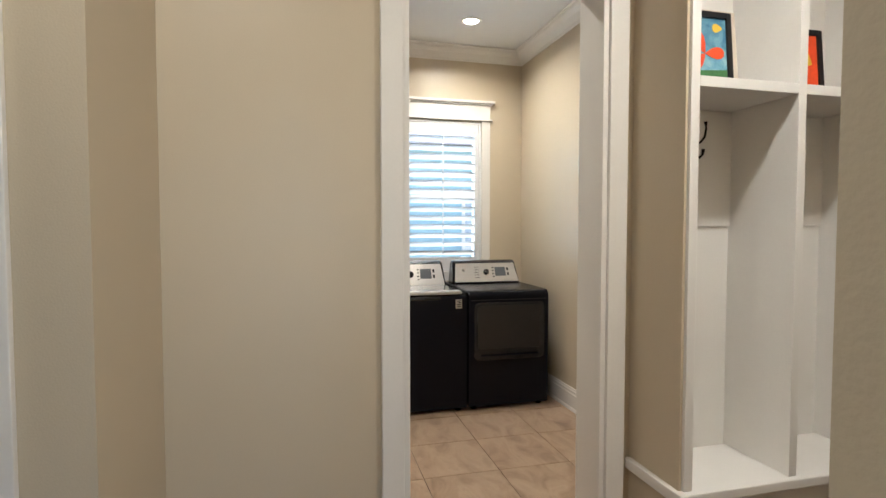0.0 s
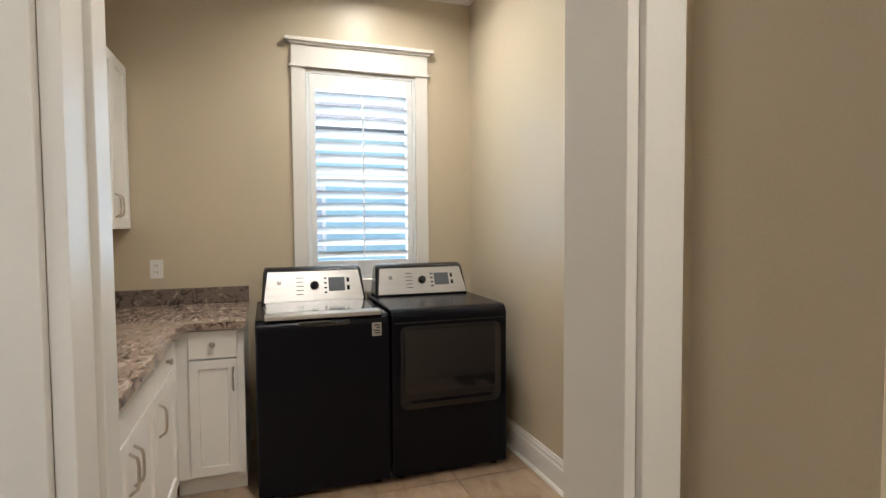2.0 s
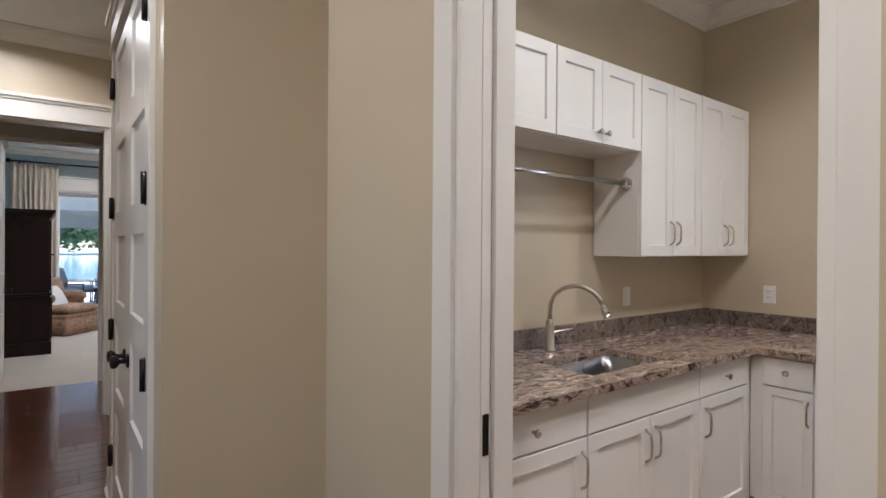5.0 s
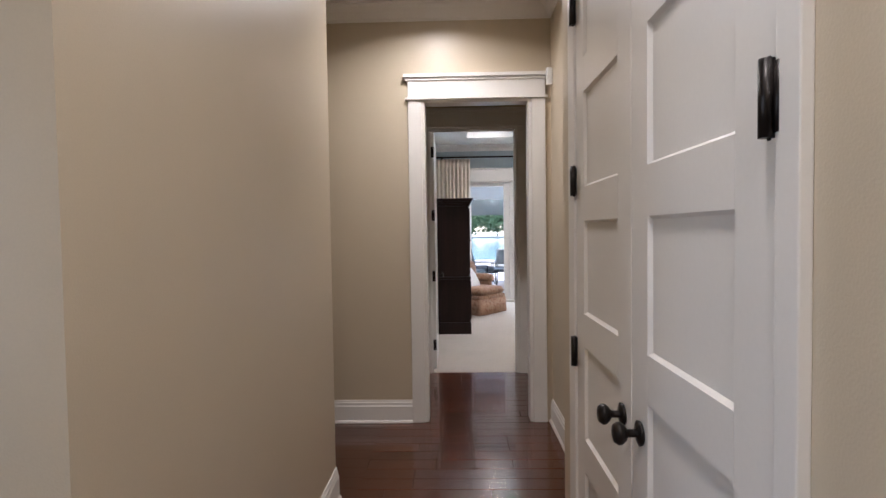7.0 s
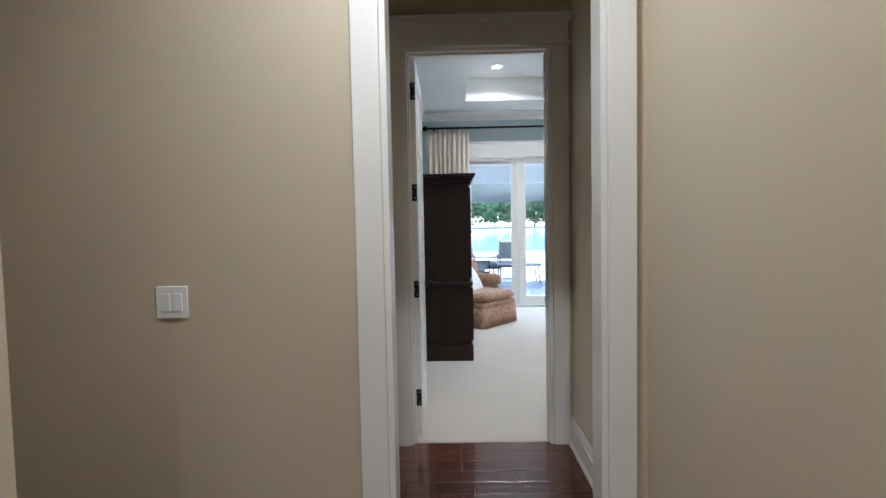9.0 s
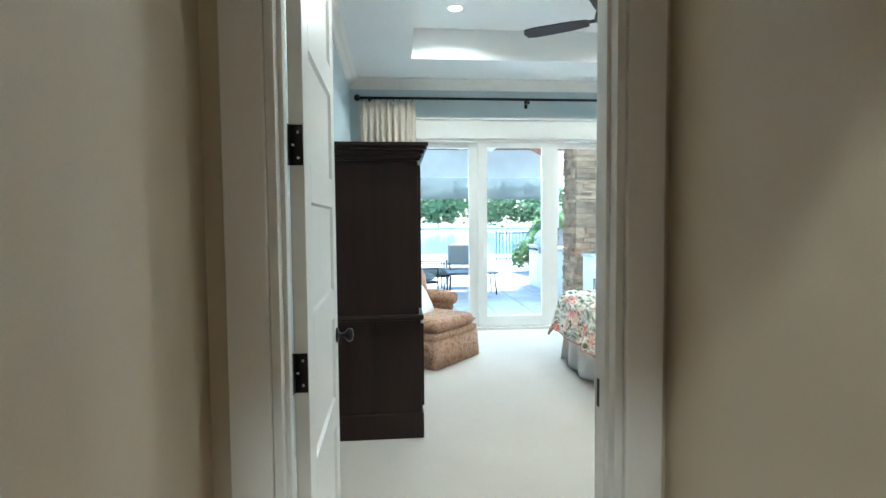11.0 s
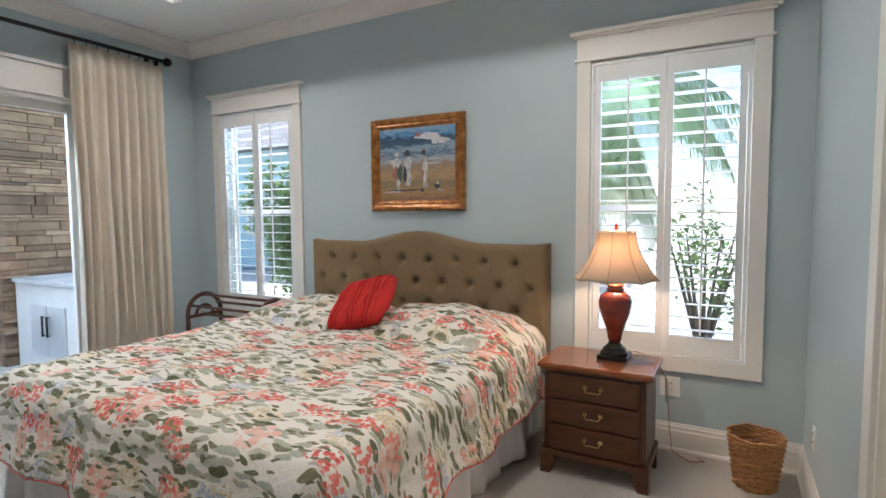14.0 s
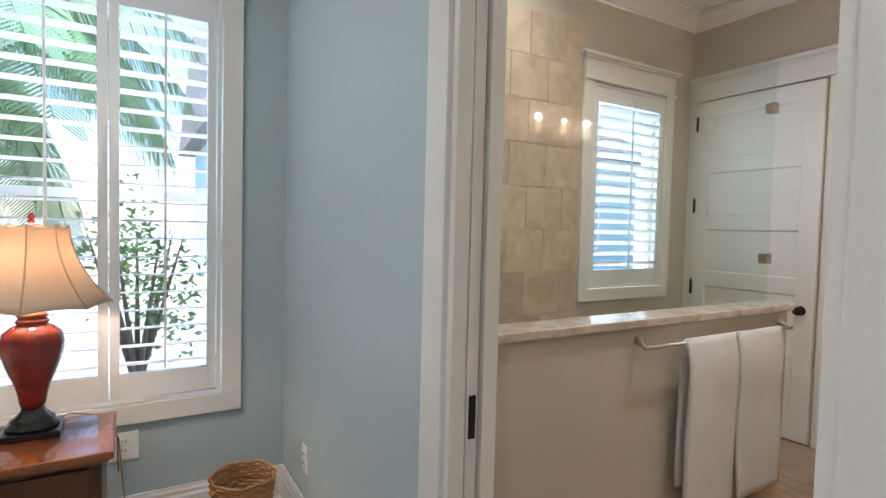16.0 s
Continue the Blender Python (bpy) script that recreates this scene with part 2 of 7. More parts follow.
def rod(bm, p0, p1, r0, r1=None, seg=12):
    """A round bar from p0 to p1."""
    p0, p1 = Vector(p0), Vector(p1)
    d = p1 - p0
    q = d.to_track_quat("Z", "Y").to_matrix().to_4x4()
    r = bmesh.ops.create_cone(bm, cap_ends=True, segments=seg, radius1=r0, radius2=r0 if r1 is None else r1, depth=d.length)
    bmesh.ops.transform(bm, matrix=Matrix.Translation((p0 + p1) / 2) @ q, verts=r["verts"])
    for f in bm.faces:
        if len(f.verts) == 4:
            f.smooth = True
    return r["verts"]


def lathe(bm, prof, c, seg=28, m=None):
    """A turned body from (radius, height) pairs round the upright through c."""
    rings = []
    for r, z in prof:
        rings.append([bm.verts.new((c[0] + r * math.cos(2 * math.pi * i / seg), c[1] + r * math.sin(2 * math.pi * i / seg), c[2] + z)) for i in range(seg)])
    for a, b in zip(rings, rings[1:]):
        for i in range(seg):
            f = bm.faces.new((a[i], a[(i + 1) % seg], b[(i + 1) % seg], b[i]))
            f.smooth = True
    for ring, flip in ((rings[0], True), (rings[-1], False)):
        bm.faces.new(ring[::-1] if flip else ring)
    if m is not None:
        bmesh.ops.transform(bm, matrix=m, verts=[v for g in rings for v in g])
    return rings


def tube(bm, pts, r, seg=10):
    """A bent round bar through the points."""
    pts = [Vector(p) for p in pts]
    rings = []
    up = Vector((0.013, 0.031, 1)).normalized()
    for i, p in enumerate(pts):
        d = (pts[min(i + 1, len(pts) - 1)] - pts[max(i - 1, 0)]).normalized()
        a = d.cross(up)
        if a.length < 0.05:
            a = d.cross(Vector((1, 0, 0)))
        a.normalize()
        b = d.cross(a).normalized()
        rr = r[i] if isinstance(r, (list, tuple)) else r
        rings.append([bm.verts.new(p + (a * math.cos(2 * math.pi * k / seg) + b * math.sin(2 * math.pi * k / seg)) * rr) for k in range(seg)])
    for A, B in zip(rings, rings[1:]):
        for k in range(seg):
            f = bm.faces.new((A[k], A[(k + 1) % seg], B[(k + 1) % seg], B[k]))
            f.smooth = True
    bm.faces.new(rings[0][::-1]), bm.faces.new(rings[-1])


def prism(bm, poly, axis, a, b):
    """A solid with the outline poly (pairs in the two other axes, in order) from a to b along axis."""
    def at(u, v, w):
        return {"x": (w, u, v), "y": (u, w, v), "z": (u, v, w)}[axis]
    A = [bm.verts.new(at(u, v, a)) for u, v in poly]
    B = [bm.verts.new(at(u, v, b)) for u, v in poly]
    n = len(poly)
    for i in range(n):
        bm.faces.new((A[i], A[(i + 1) % n], B[(i + 1) % n], B[i]))
    bm.faces.new(A[::-1]), bm.faces.new(B)


PLACE = {}


def thing(name, at, label, category, group="", kind=""):
    ob = tagged(new(name), label, category, group, kind)
    ob.location = at
    ob.empty_display_size = 0.1
    PLACE[ob.name] = Matrix.Translation(at)
    return ob


def done(bm, me_name, material):
    bmesh.ops.recalc_face_normals(bm, faces=bm.faces[:])
    me = bpy.data.meshes.new(me_name)
    bm.to_mesh(me)
    bm.free()
    me.materials.append(material)
    return me


def part(name, bm, material, parent, label=""):
    """Links a bmesh in world metres as one mesh under a thing or a part."""
    me = done(bm, name, material)
    w = PLACE.get(parent.name, Matrix.Identity(4)) if parent else Matrix.Identity(4)
    me.transform(w.inverted())
    ob = tagged(new(name, me), label)
    ob.parent = parent
    PLACE[ob.name] = w
    return ob


def solid(name, bm, material, label, category, kind="", group=""):
    """A top-level mesh in world metres."""
    return tagged(new(name, done(bm, name, material)), label, category, group, kind)


def shared(name, me, parent, at):
    """A piece that shares its mesh, at a place in world metres."""
    ob = new(name, me)
    ob.parent = parent
    w = PLACE.get(parent.name, Matrix.Identity(4))
    ob.matrix_basis = w.inverted() @ (at if isinstance(at, Matrix) else Matrix.Translation(at))
    return ob


def B():
    return bmesh.new()


def wall(name, material, axis, a0, a1, t0, t1, z0, z1, holes=(), label="painted plaster wall"):
    """An upright wall. axis: the way it runs; a: along it; t: its two faces; holes: (a0, a1, z0, z1)."""
    bm = B()
    us = sorted({a0, a1, *[h[0] for h in holes], *[h[1] for h in holes]})
    zs = sorted({z0, z1, *[h[2] for h in holes], *[h[3] for h in holes]})
    cells = {}
    for i in range(len(us) - 1):
        for k in range(len(zs) - 1):
            um, zm = (us[i] + us[i + 1]) / 2, (zs[k] + zs[k + 1]) / 2
            cells[i, k] = not any(h[0] < um < h[1] and h[2] < zm < h[3] for h in holes)

    def P(u, t, z):
        return (u, t, z) if axis == "x" else (t, u, z)

    def quad(*p):
        bm.faces.new([bm.verts.new(P(*q)) for q in p])
    for (i, k), full in cells.items():
        if not full:
            continue
        u0, u1, w0, w1 = us[i], us[i + 1], zs[k], zs[k + 1]
        for t in (t0, t1):
            quad((u0, t, w0), (u1, t, w0), (u1, t, w1), (u0, t, w1))
        for di, dk, q in ((-1, 0, ((u0, t0, w0), (u0, t1, w0), (u0, t1, w1), (u0, t0, w1))), (1, 0, ((u1, t0, w0), (u1, t1, w0), (u1, t1, w1), (u1, t0, w1))),
                          (0, -1, ((u0, t0, w0), (u0, t1, w0), (u1, t1, w0), (u1, t0, w0))), (0, 1, ((u0, t0, w1), (u0, t1, w1), (u1, t1, w1), (u1, t0, w1)))):
            if not cells.get((i + di, k + dk), False):
                quad(*q)
    bmesh.ops.remove_doubles(bm, verts=bm.verts[:], dist=1e-5)
    return solid(name, bm, material, label, "wall", "structure")


BASE = [(0, 0), (0.018, 0), (0.018, 0.125), (0.013, 0.135), (0.013, 0.150), (0.008, 0.160), (0.006, 0.172), (0, 0.172)]
SHOE = [(0, 0), (0.030, 0), (0.030, 0.006), (0.024, 0.018), (0.018, 0.022), (0, 0.022)]
CROWN = [(0, 0), (0.012, 0), (0.012, -0.03), (0.03, -0.04), (0.045, -0.075), (0.09, -0.115), (0.10, -0.135), (0.13, -0.135), (0.13, -0.15), (0, -0.15)]


def run(prof, name, axis, a0, a1, face, out, z, label, material=None):
    """A moulding along a wall: face is the wall's face, out the side (+1, -1) on which it lies."""
    bm = B()
    if prof is CROWN:
        poly = [(0, -0.12), (0.008, -0.12), (0.014, -0.108), (0.022, -0.104), (0.05, -0.06), (0.085, -0.032), (0.092, -0.018), (0.105, -0.014), (0.105, 0), (0, 0)]
    else:
        poly = prof
    pts = [(face + out * d, z + h) for d, h in poly]
    prism(bm, pts, axis, a0, a1)
    if prof is BASE:
        prism(bm, [(face + out * (d + 0.0), z + h) for d, h in SHOE], axis, a0, a1)
    return solid(name, bm, material or TRIM, label, "trim", "structure")


def baseboard(axis, a0, a1, face, out):
    return run(BASE, "baseboard", axis, a0, a1, face, out, 0.0, "tall white moulded baseboard along the wall")


def crown(axis, a0, a1, face, out, z):
    return run(CROWN, "trim", axis, a0, a1, face, out, z, "white crown moulding under the ceiling")


def casing(name, axis, a0, a1, face, out, head, w=0.105, top=True, cap=0.14, w_low=None):
    """A door casing: flat side boards, a head board with a bead and a cap."""
    th = thing(name, ((a0 + a1) / 2, face, 0) if axis == "x" else (face, (a0 + a1) / 2, 0), "white painted door casing with a flat head board", "door casing", kind="structure")

    def add(nm, u0, u1, d, z0, z1):
        bm = B()
        f0, f1 = sorted((face, face + out * d))
        if axis == "x":
            bx(bm, u0, u1, f0, f1, z0, z1, 0.003)
        else:
            bx(bm, f0, f1, u0, u1, z0, z1, 0.003)
        part(nm, bm, TRIM, th)
    add("side_board", a0 - (w_low or w), a0 - 0.004, 0.02, 0, head)
    add("side_board", a1 + 0.004, a1 + w, 0.02, 0, head)
    if top:
        add("bead", a0 - w - 0.018, a1 + w + 0.018, 0.034, head, head + 0.018)
        add("head_board", a0 - w, a1 + w, 0.024, head + 0.018, head + 0.018 + cap)
        add("cap", a0 - w - 0.03, a1 + w + 0.03, 0.05, head + 0.018 + cap, head + 0.045 + cap)
        add("crown_strip", a0 - w - 0.015, a1 + w + 0.015, 0.036, head + cap - 0.002, head + 0.0175 + cap)
    return th


def jamb(axis, a0, a1, t0, t1, head, th=0.02):
    """The lining of a door opening."""
    bm = B()
    for u0, u1, z0, z1 in ((a0 - 0.003, a0 + th, 0, head), (a1 - th, a1 + 0.003, 0, head), (a0 + th, a1 - th, head - th, head + 0.002)):
        if axis == "x":
            bx(bm, u0, u1, t0, t1, z0, z1, 0.002)
        else:
            bx(bm, t0, t1, u0, u1, z0, z1, 0.002)
    return solid("trim", bm, TRIM, "white painted door jamb lining the opening", "door jamb", "structure")


def leaf_parts(th, w, h, t, rows, m, material, bottom=0.225, rail=0.11, top=0.115, st=0.115):
    """A panelled door leaf in its own plane (x across, z up, y thick), laid out by m."""
    bm = B()
    bx(bm, 0, st, -t / 2, t / 2, 0, h, 0.002, m), bx(bm, w - st, w, -t / 2, t / 2, 0, h, 0.002, m)
    rails = [bottom] + [rail] * (rows - 1) + [top]
    ph = (h - sum(rails)) / rows
    z = 0
    for i, r in enumerate(rails):
        bx(bm, st, w - st, -t / 2, t / 2, z, z + r, 0.0, m)
        z += r + ph
    fr = part("door_frame", bm, material, th)
    z = rails[0]
    for i in range(rows):
        bm = B()
        bx(bm, st, w - st, -t / 2 + 0.011, t / 2 - 0.011, z, z + ph, 0.0, m)
        u0, u1, z0, z1, k = st, w - st, z, z + ph, 0.008
        for sgn in (-1, 1):   # a sticking that slopes from the frame down to the panel
            a, b = sgn * (t / 2 - 0.002), sgn * (t / 2 - 0.0108)
            o = [bm.verts.new(m @ Vector(q)) for q in ((u0, a, z0), (u1, a, z0), (u1, a, z1), (u0, a, z1))]
            n = [bm.verts.new(m @ Vector(q)) for q in ((u0 + k, b, z0 + k), (u1 - k, b, z0 + k), (u1 - k, b, z1 - k), (u0 + k, b, z1 - k))]
            for e in range(4):
                bm.faces.new((o[e], o[(e + 1) % 4], n[(e + 1) % 4], n[e]))
        part("panel", bm, material, th)
        z += ph + rails[i + 1]
    return fr


def door_knob(th, p, d, label="black bronze door knob with a rose"):
    """A round knob on a rose at p, sticking out along d."""
    p, d = Vector(p), Vector(d)
    bm = B()
    q = Matrix.Translation(p) @ d.to_track_quat("Z", "Y").to_matrix().to_4x4()
    lathe(bm, [(0.030, 0), (0.032, 0.006), (0.022, 0.010), (0.010, 0.012), (0.010, 0.034), (0.020, 0.040), (0.028, 0.050), (0.029, 0.058), (0.022, 0.068), (0.008, 0.071)], (0, 0, 0), 20, q)
    return part("door_knob", bm, BRONZE, th, label)


def hinge(th, x, y, z, dx, dy):
    """A butt hinge: a round knuckle and the edge of a leaf."""
    bm = B()
    rod(bm, (x - 0.004, y, z - 0.056), (x - 0.004, y, z + 0.056), 0.011)
    bx(bm, *sorted((x, x + dx)), *sorted((y, y + dy)), z - 0.05, z + 0.05)
    for s in (-1, 1):
        rod(bm, (x, y, z + s * 0.052), (x, y, z + s * 0.060), 0.005, 0.002)
    return part("hinge", bm, BRONZE, th)


# ---- the setting ----
XE = 3.77          # inner face of the outer wall
H = 3.12
WIN = {"laundry": (-5.10, -4.165), "bath": (-1.05, -0.085), "bed_near": (2.14, 3.22), "bed_far": (5.635, 6.775)}



def hole(key, zb):
    y0, y1 = WIN[key]
    return (y0 + 0.085, y1 - 0.085, zb + 0.085, 2.44)


wall("wall_east_laundry", BEIGE, "y", -6.4, -2.80, XE, 3.97, -0.1, H + 0.3, [hole("laundry", 0.94)])
wall("wall_east_bath", SAGE, "y", -2.80, 1.865, XE, 3.97, -0.1, H + 0.3, [hole("bath", 0.90)])
wall("wall_east_bedroom", BLUE, "y", 1.865, 7.28, XE, 3.97, -0.1, H + 0.5, [hole("bed_near", 0.50), hole("bed_far", 0.50)])
# laundry
LD = (-4.565, -3.747)   # laundry doorway
wall("wall_laundry_door", BEIGE, "y", -4.70, -2.945, 0.85, 1.03, 0, H, [(LD[0], LD[1], 0, 2.44)])
wall("wall_laundry_door_south", BEIGE, "y", -6.3, -4.70, 0.87, 1.03, 0, H)
wall("wall_laundry_north", BEIGE, "x", 1.03, XE, -2.90, -2.80, 0, H)
wall("wall_laundry_south_east", BEIGE, "x", 2.36, XE, -6.3, -5.43, 0, H)
wall("wall_laundry_south", BEIGE, "x", 0.87, 2.36, -6.4, -6.3, 0, H)
# closet block and hall
CD = (-2.735, -1.475)  # closet doorway
wall("wall_closet_return", BEIGE, "x", 0.29, 1.03, -2.945, -2.80, 0, H)
wall("wall_hall_closet", BEIGE, "y", -2.80, -1.17, 0.29, 0.41, 0, H, [(CD[0], CD[1], 0, 2.49)])
wall("wall_closet_back", BEIGE, "y", -2.80, -1.17, 1.03, 1.13, 0, H)
wall("wall_closet_north", BEIGE, "x", 0.41, 1.03, -1.27, -1.17, 0, H)
wall("wall_hall_east", BEIGE, "y", -1.17, 0.44, 0.53, 0.63, 0, H)
wall("wall_hall_west", BEIGE, "y", -2.62, -0.70, -0.97, -0.854, 0, H)
wall("wall_hall_west_south", BEIGE, "y", -7.0, -3.63, -0.97, -0.854, 0, H)
wall("wall_hall_south", BEIGE, "x", -0.97, 0.87, -7.1, -7.0, 0, H)
OPN = (-0.425, 0.38)   # cased opening at the end of the hall
wall("wall_hall_north", BEIGE, "x", -3.4, 0.53, 0.44, 0.56, 0, H, [(OPN[0], OPN[1], 0, 2.42)])
wall("wall_side_hall_south", BEIGE, "x", -3.4, -0.97, -0.80, -0.70, 0, H)
wall("wall_side_hall_west", BEIGE, "y", -0.80, 0.56, -3.5, -3.4, 0, H)
# entry side room behind the first step
wall("wall_entry_west", BEIGE, "y", -4.3, -2.0, -2.9, -2.8, 0, H, [(-3.9, -3.0, 0.4, 2.3)])
wall("wall_entry_north", BEIGE, "x", -2.8, -0.97, -2.62, -2.52, 0, H)
wall("wall_entry_south", BEIGE, "x", -2.8, -0.97, -4.3, -4.2, 0, H)
# vestibule
wall("wall_vestibule_west", BEIGE, "y", 0.56, 1.80, -0.72, -0.62, 0, H)
wall("wall_vestibule_east", BEIGE, "y", 0.56, 1.80, 0.56, 0.66, 0, H)
BD = (-0.465, 0.437)     # bedroom doorway
PD = (1.36, 2.18)      # bathroom pocket doorway
wall("wall_bedroom_south_hall_side", BEIGE, "x", -0.9, 0.66, 1.80, 1.865, 0, H, [(BD[0], BD[1], 0, 2.48)])
wall("wall_bedroom_south_bath_side", SAGE, "x", 0.66, XE, 1.80, 1.865, 0, H, [(PD[0], PD[1], 0, 2.44)])
wall("wall_bedroom_south", BLUE, "x", -0.9, XE, 1.865, 1.93, 0, H + 0.4, [(BD[0], BD[1], 0, 2.48), (PD[0], PD[1], 0, 2.44)])
wall("wall_bedroom_west", BLUE, "y", 1.93, 7.28, -0.84, -0.70, 0, H + 0.4)
GD = (0.0, 2.78)       # glass doors
wall("wall_bedroom_north", BLUE, "x", -0.70, XE, 7.08, 7.28, -0.1, H + 0.5, [(GD[0], GD[1], -0.1, 2.45)])
# bathroom
wall("wall_bath_west", SAGE, "y", -1.3, 1.80, 0.66, 0.76, 0, H)
wall("wall_bath_south", SAGE, "x", 0.76, XE, -1.42, -1.30, 0, H)

# ceilings
bm = B()
bx(bm, -3.5, 4.0, -7.1, 1.93, H, H + 0.1)
solid("ceiling", bm, CEIL, "flat white painted ceiling", "ceiling", "structure")
TR = (0.03, 3.0, 2.75, 6.22)   # tray recess
bm = B()
for q in ((-0.84, TR[0], 1.93, 7.28), (TR[1], 3.97, 1.93, 7.28), (TR[0], TR[1], 1.93, TR[2]), (TR[0], TR[1], TR[3], 7.28)):
    bx(bm, *q, 3.15, 3.25)
for q in ((TR[0] - 0.05, TR[0], TR[2], TR[3]), (TR[1], TR[1] + 0.05, TR[2], TR[3]), (TR[0] - 0.05, TR[1] + 0.05, TR[2] - 0.05, TR[2]), (TR[0] - 0.05, TR[1] + 0.05, TR[3], TR[3] + 0.05)):
    bx(bm, *q, 3.25, 3.50)
bx(bm, TR[0] - 0.05, TR[1] + 0.05, TR[2] - 0.05, TR[3] + 0.05, 3.47, 3.55)
solid("ceiling", bm, CEIL, "white bedroom ceiling with a recessed tray", "ceiling", "structure")

# floors
bm = B()
bx(bm, -0.84, 3.97, 1.835, 7.06, -0.1, 0.0)
solid("floor", bm, CARPET, "cream wall to wall carpet", "carpet", "structure")
bm = B()
bx(bm, 0.94, 3.97, -6.4, -2.80, -0.1, -0.012)
laundry_floor = solid("floor", bm, GROUT, "beige travertine tile floor", "floor", "structure")
bm = B()
bx(bm, 0.66, 3.97, -1.42, 1.835, -0.1, -0.012)
bath_floor = solid("floor", bm, GROUT, "beige tiled bathroom floor", "floor", "structure")
bm = B()
bx(bm, -3.5, 0.94, -7.1, 1.835, -0.1, -0.012), bx(bm, 0.94, 1.13, -2.8, -1.17, -0.1, -0.012)
hall_floor = solid("floor", bm, DARKGAP, "dark cherry hardwood plank floor", "floor", "structure")

# mouldings
for a in (("x", 1.03, XE, -2.90, -1), ("y", -5.43, -2.90, XE, -1), ("x", 2.36, XE, -5.43, 1), ("y", -6.3, -5.43, 2.36, -1), ("y", -6.3, -2.90, 1.03, 1),
          ("y", -2.80, -1.17, 0.29, -1), ("x", 0.29, 0.85, -2.945, -1), ("y", -4.70, -2.945, 0.85, -1), ("y", -1.17, 0.44, 0.53, -1), ("x", -3.4, 0.53, 0.44, -1),
          ("y", -2.62, -0.70, -0.854, 1), ("x", -3.4, -0.854, -0.70, 1), ("x", 0.76, XE, -1.30, 1), ("y", -1.30, 1.80, XE, -1), ("x", 0.76, XE, 1.80, -1)):
    crown(*a, H)
for a in (("y", 1.93, 7.08, XE, -1), ("x", -0.70, XE, 7.08, -1), ("y", 1.93, 7.08, -0.70, 1), ("x", -0.70, XE, 1.93, 1)):
    crown(*a, 3.15)
for a in (("y", -3.875, -2.9, XE, -1), ("y", -5.43, -5.31, XE, -1), ("x", 2.36, XE, -5.43, 1), ("y", -6.3, -5.43, 2.36, -1), ("y", -4.70 - 0.0, LD[0] - 0.085, 0.85, -1), ("y", LD[1] + 0.085, -2.945, 0.85, -1),
          ("x", 0.29, 0.85, -2.945, -1), ("y", -1.37, -1.17, 0.29, -1), ("y", -2.945, -2.795, 0.29, -1), ("y", -1.17, 0.44, 0.53, -1), ("x", -3.4, OPN[0] - 0.105, 0.44, -1),
          ("y", -2.62, -0.70, -0.854, 1), ("y", -7.0, -3.63, -0.854, 1), ("y", 0.56, 1.80, -0.62, 1), ("y", 0.56, 1.80, 0.56, -1), ("y", 1.93, 7.08, XE, -1), ("x", 2.285, XE, 1.93, 1), ("x", 0.53, 1.255, 1.93, 1),
          ("y", 1.93, 7.08, -0.70, 1), ("x", 2.88, XE, 7.08, -1), ("x", 0.76, 2.715, -1.30, 1), ("x", -0.70, -0.57, 1.93, 1)):
    baseboard(*a)

# door casings and jambs
casing("door_casing_laundry", "y", LD[0], LD[1], 0.85, -1, 2.44, w=0.085)
casing("door_casing_laundry_inside", "y", LD[0], LD[1], 1.03, 1, 2.44)
casing("door_casing_closet", "y", CD[0], CD[1], 0.29, -1, 2.49, w_low=0.058)
casing("door_casing_hall", "x", OPN[0], OPN[1], 0.44, -1, 2.42)
casing("door_casing_vestibule", "x", OPN[0], OPN[1], 0.56, 1, 2.42)
casing("door_casing_bedroom_hall_side", "x", BD[0], BD[1], 1.80, -1, 2.48)
casing("door_casing_bedroom", "x", BD[0], BD[1], 1.93, 1, 2.48)
casing("door_casing_bath", "x", PD[0], PD[1], 1.93, 1, 2.44)
casing("door_casing_bath_inside", "x", PD[0], PD[1], 1.80, -1, 2.44)
jamb("x", OPN[0], OPN[1], 0.435, 0.565, 2.42)
jamb("x", BD[0], BD[1], 1.795, 1.935, 2.48)
jamb("y", CD[0], CD[1], 0.285, 0.415, 2.49)
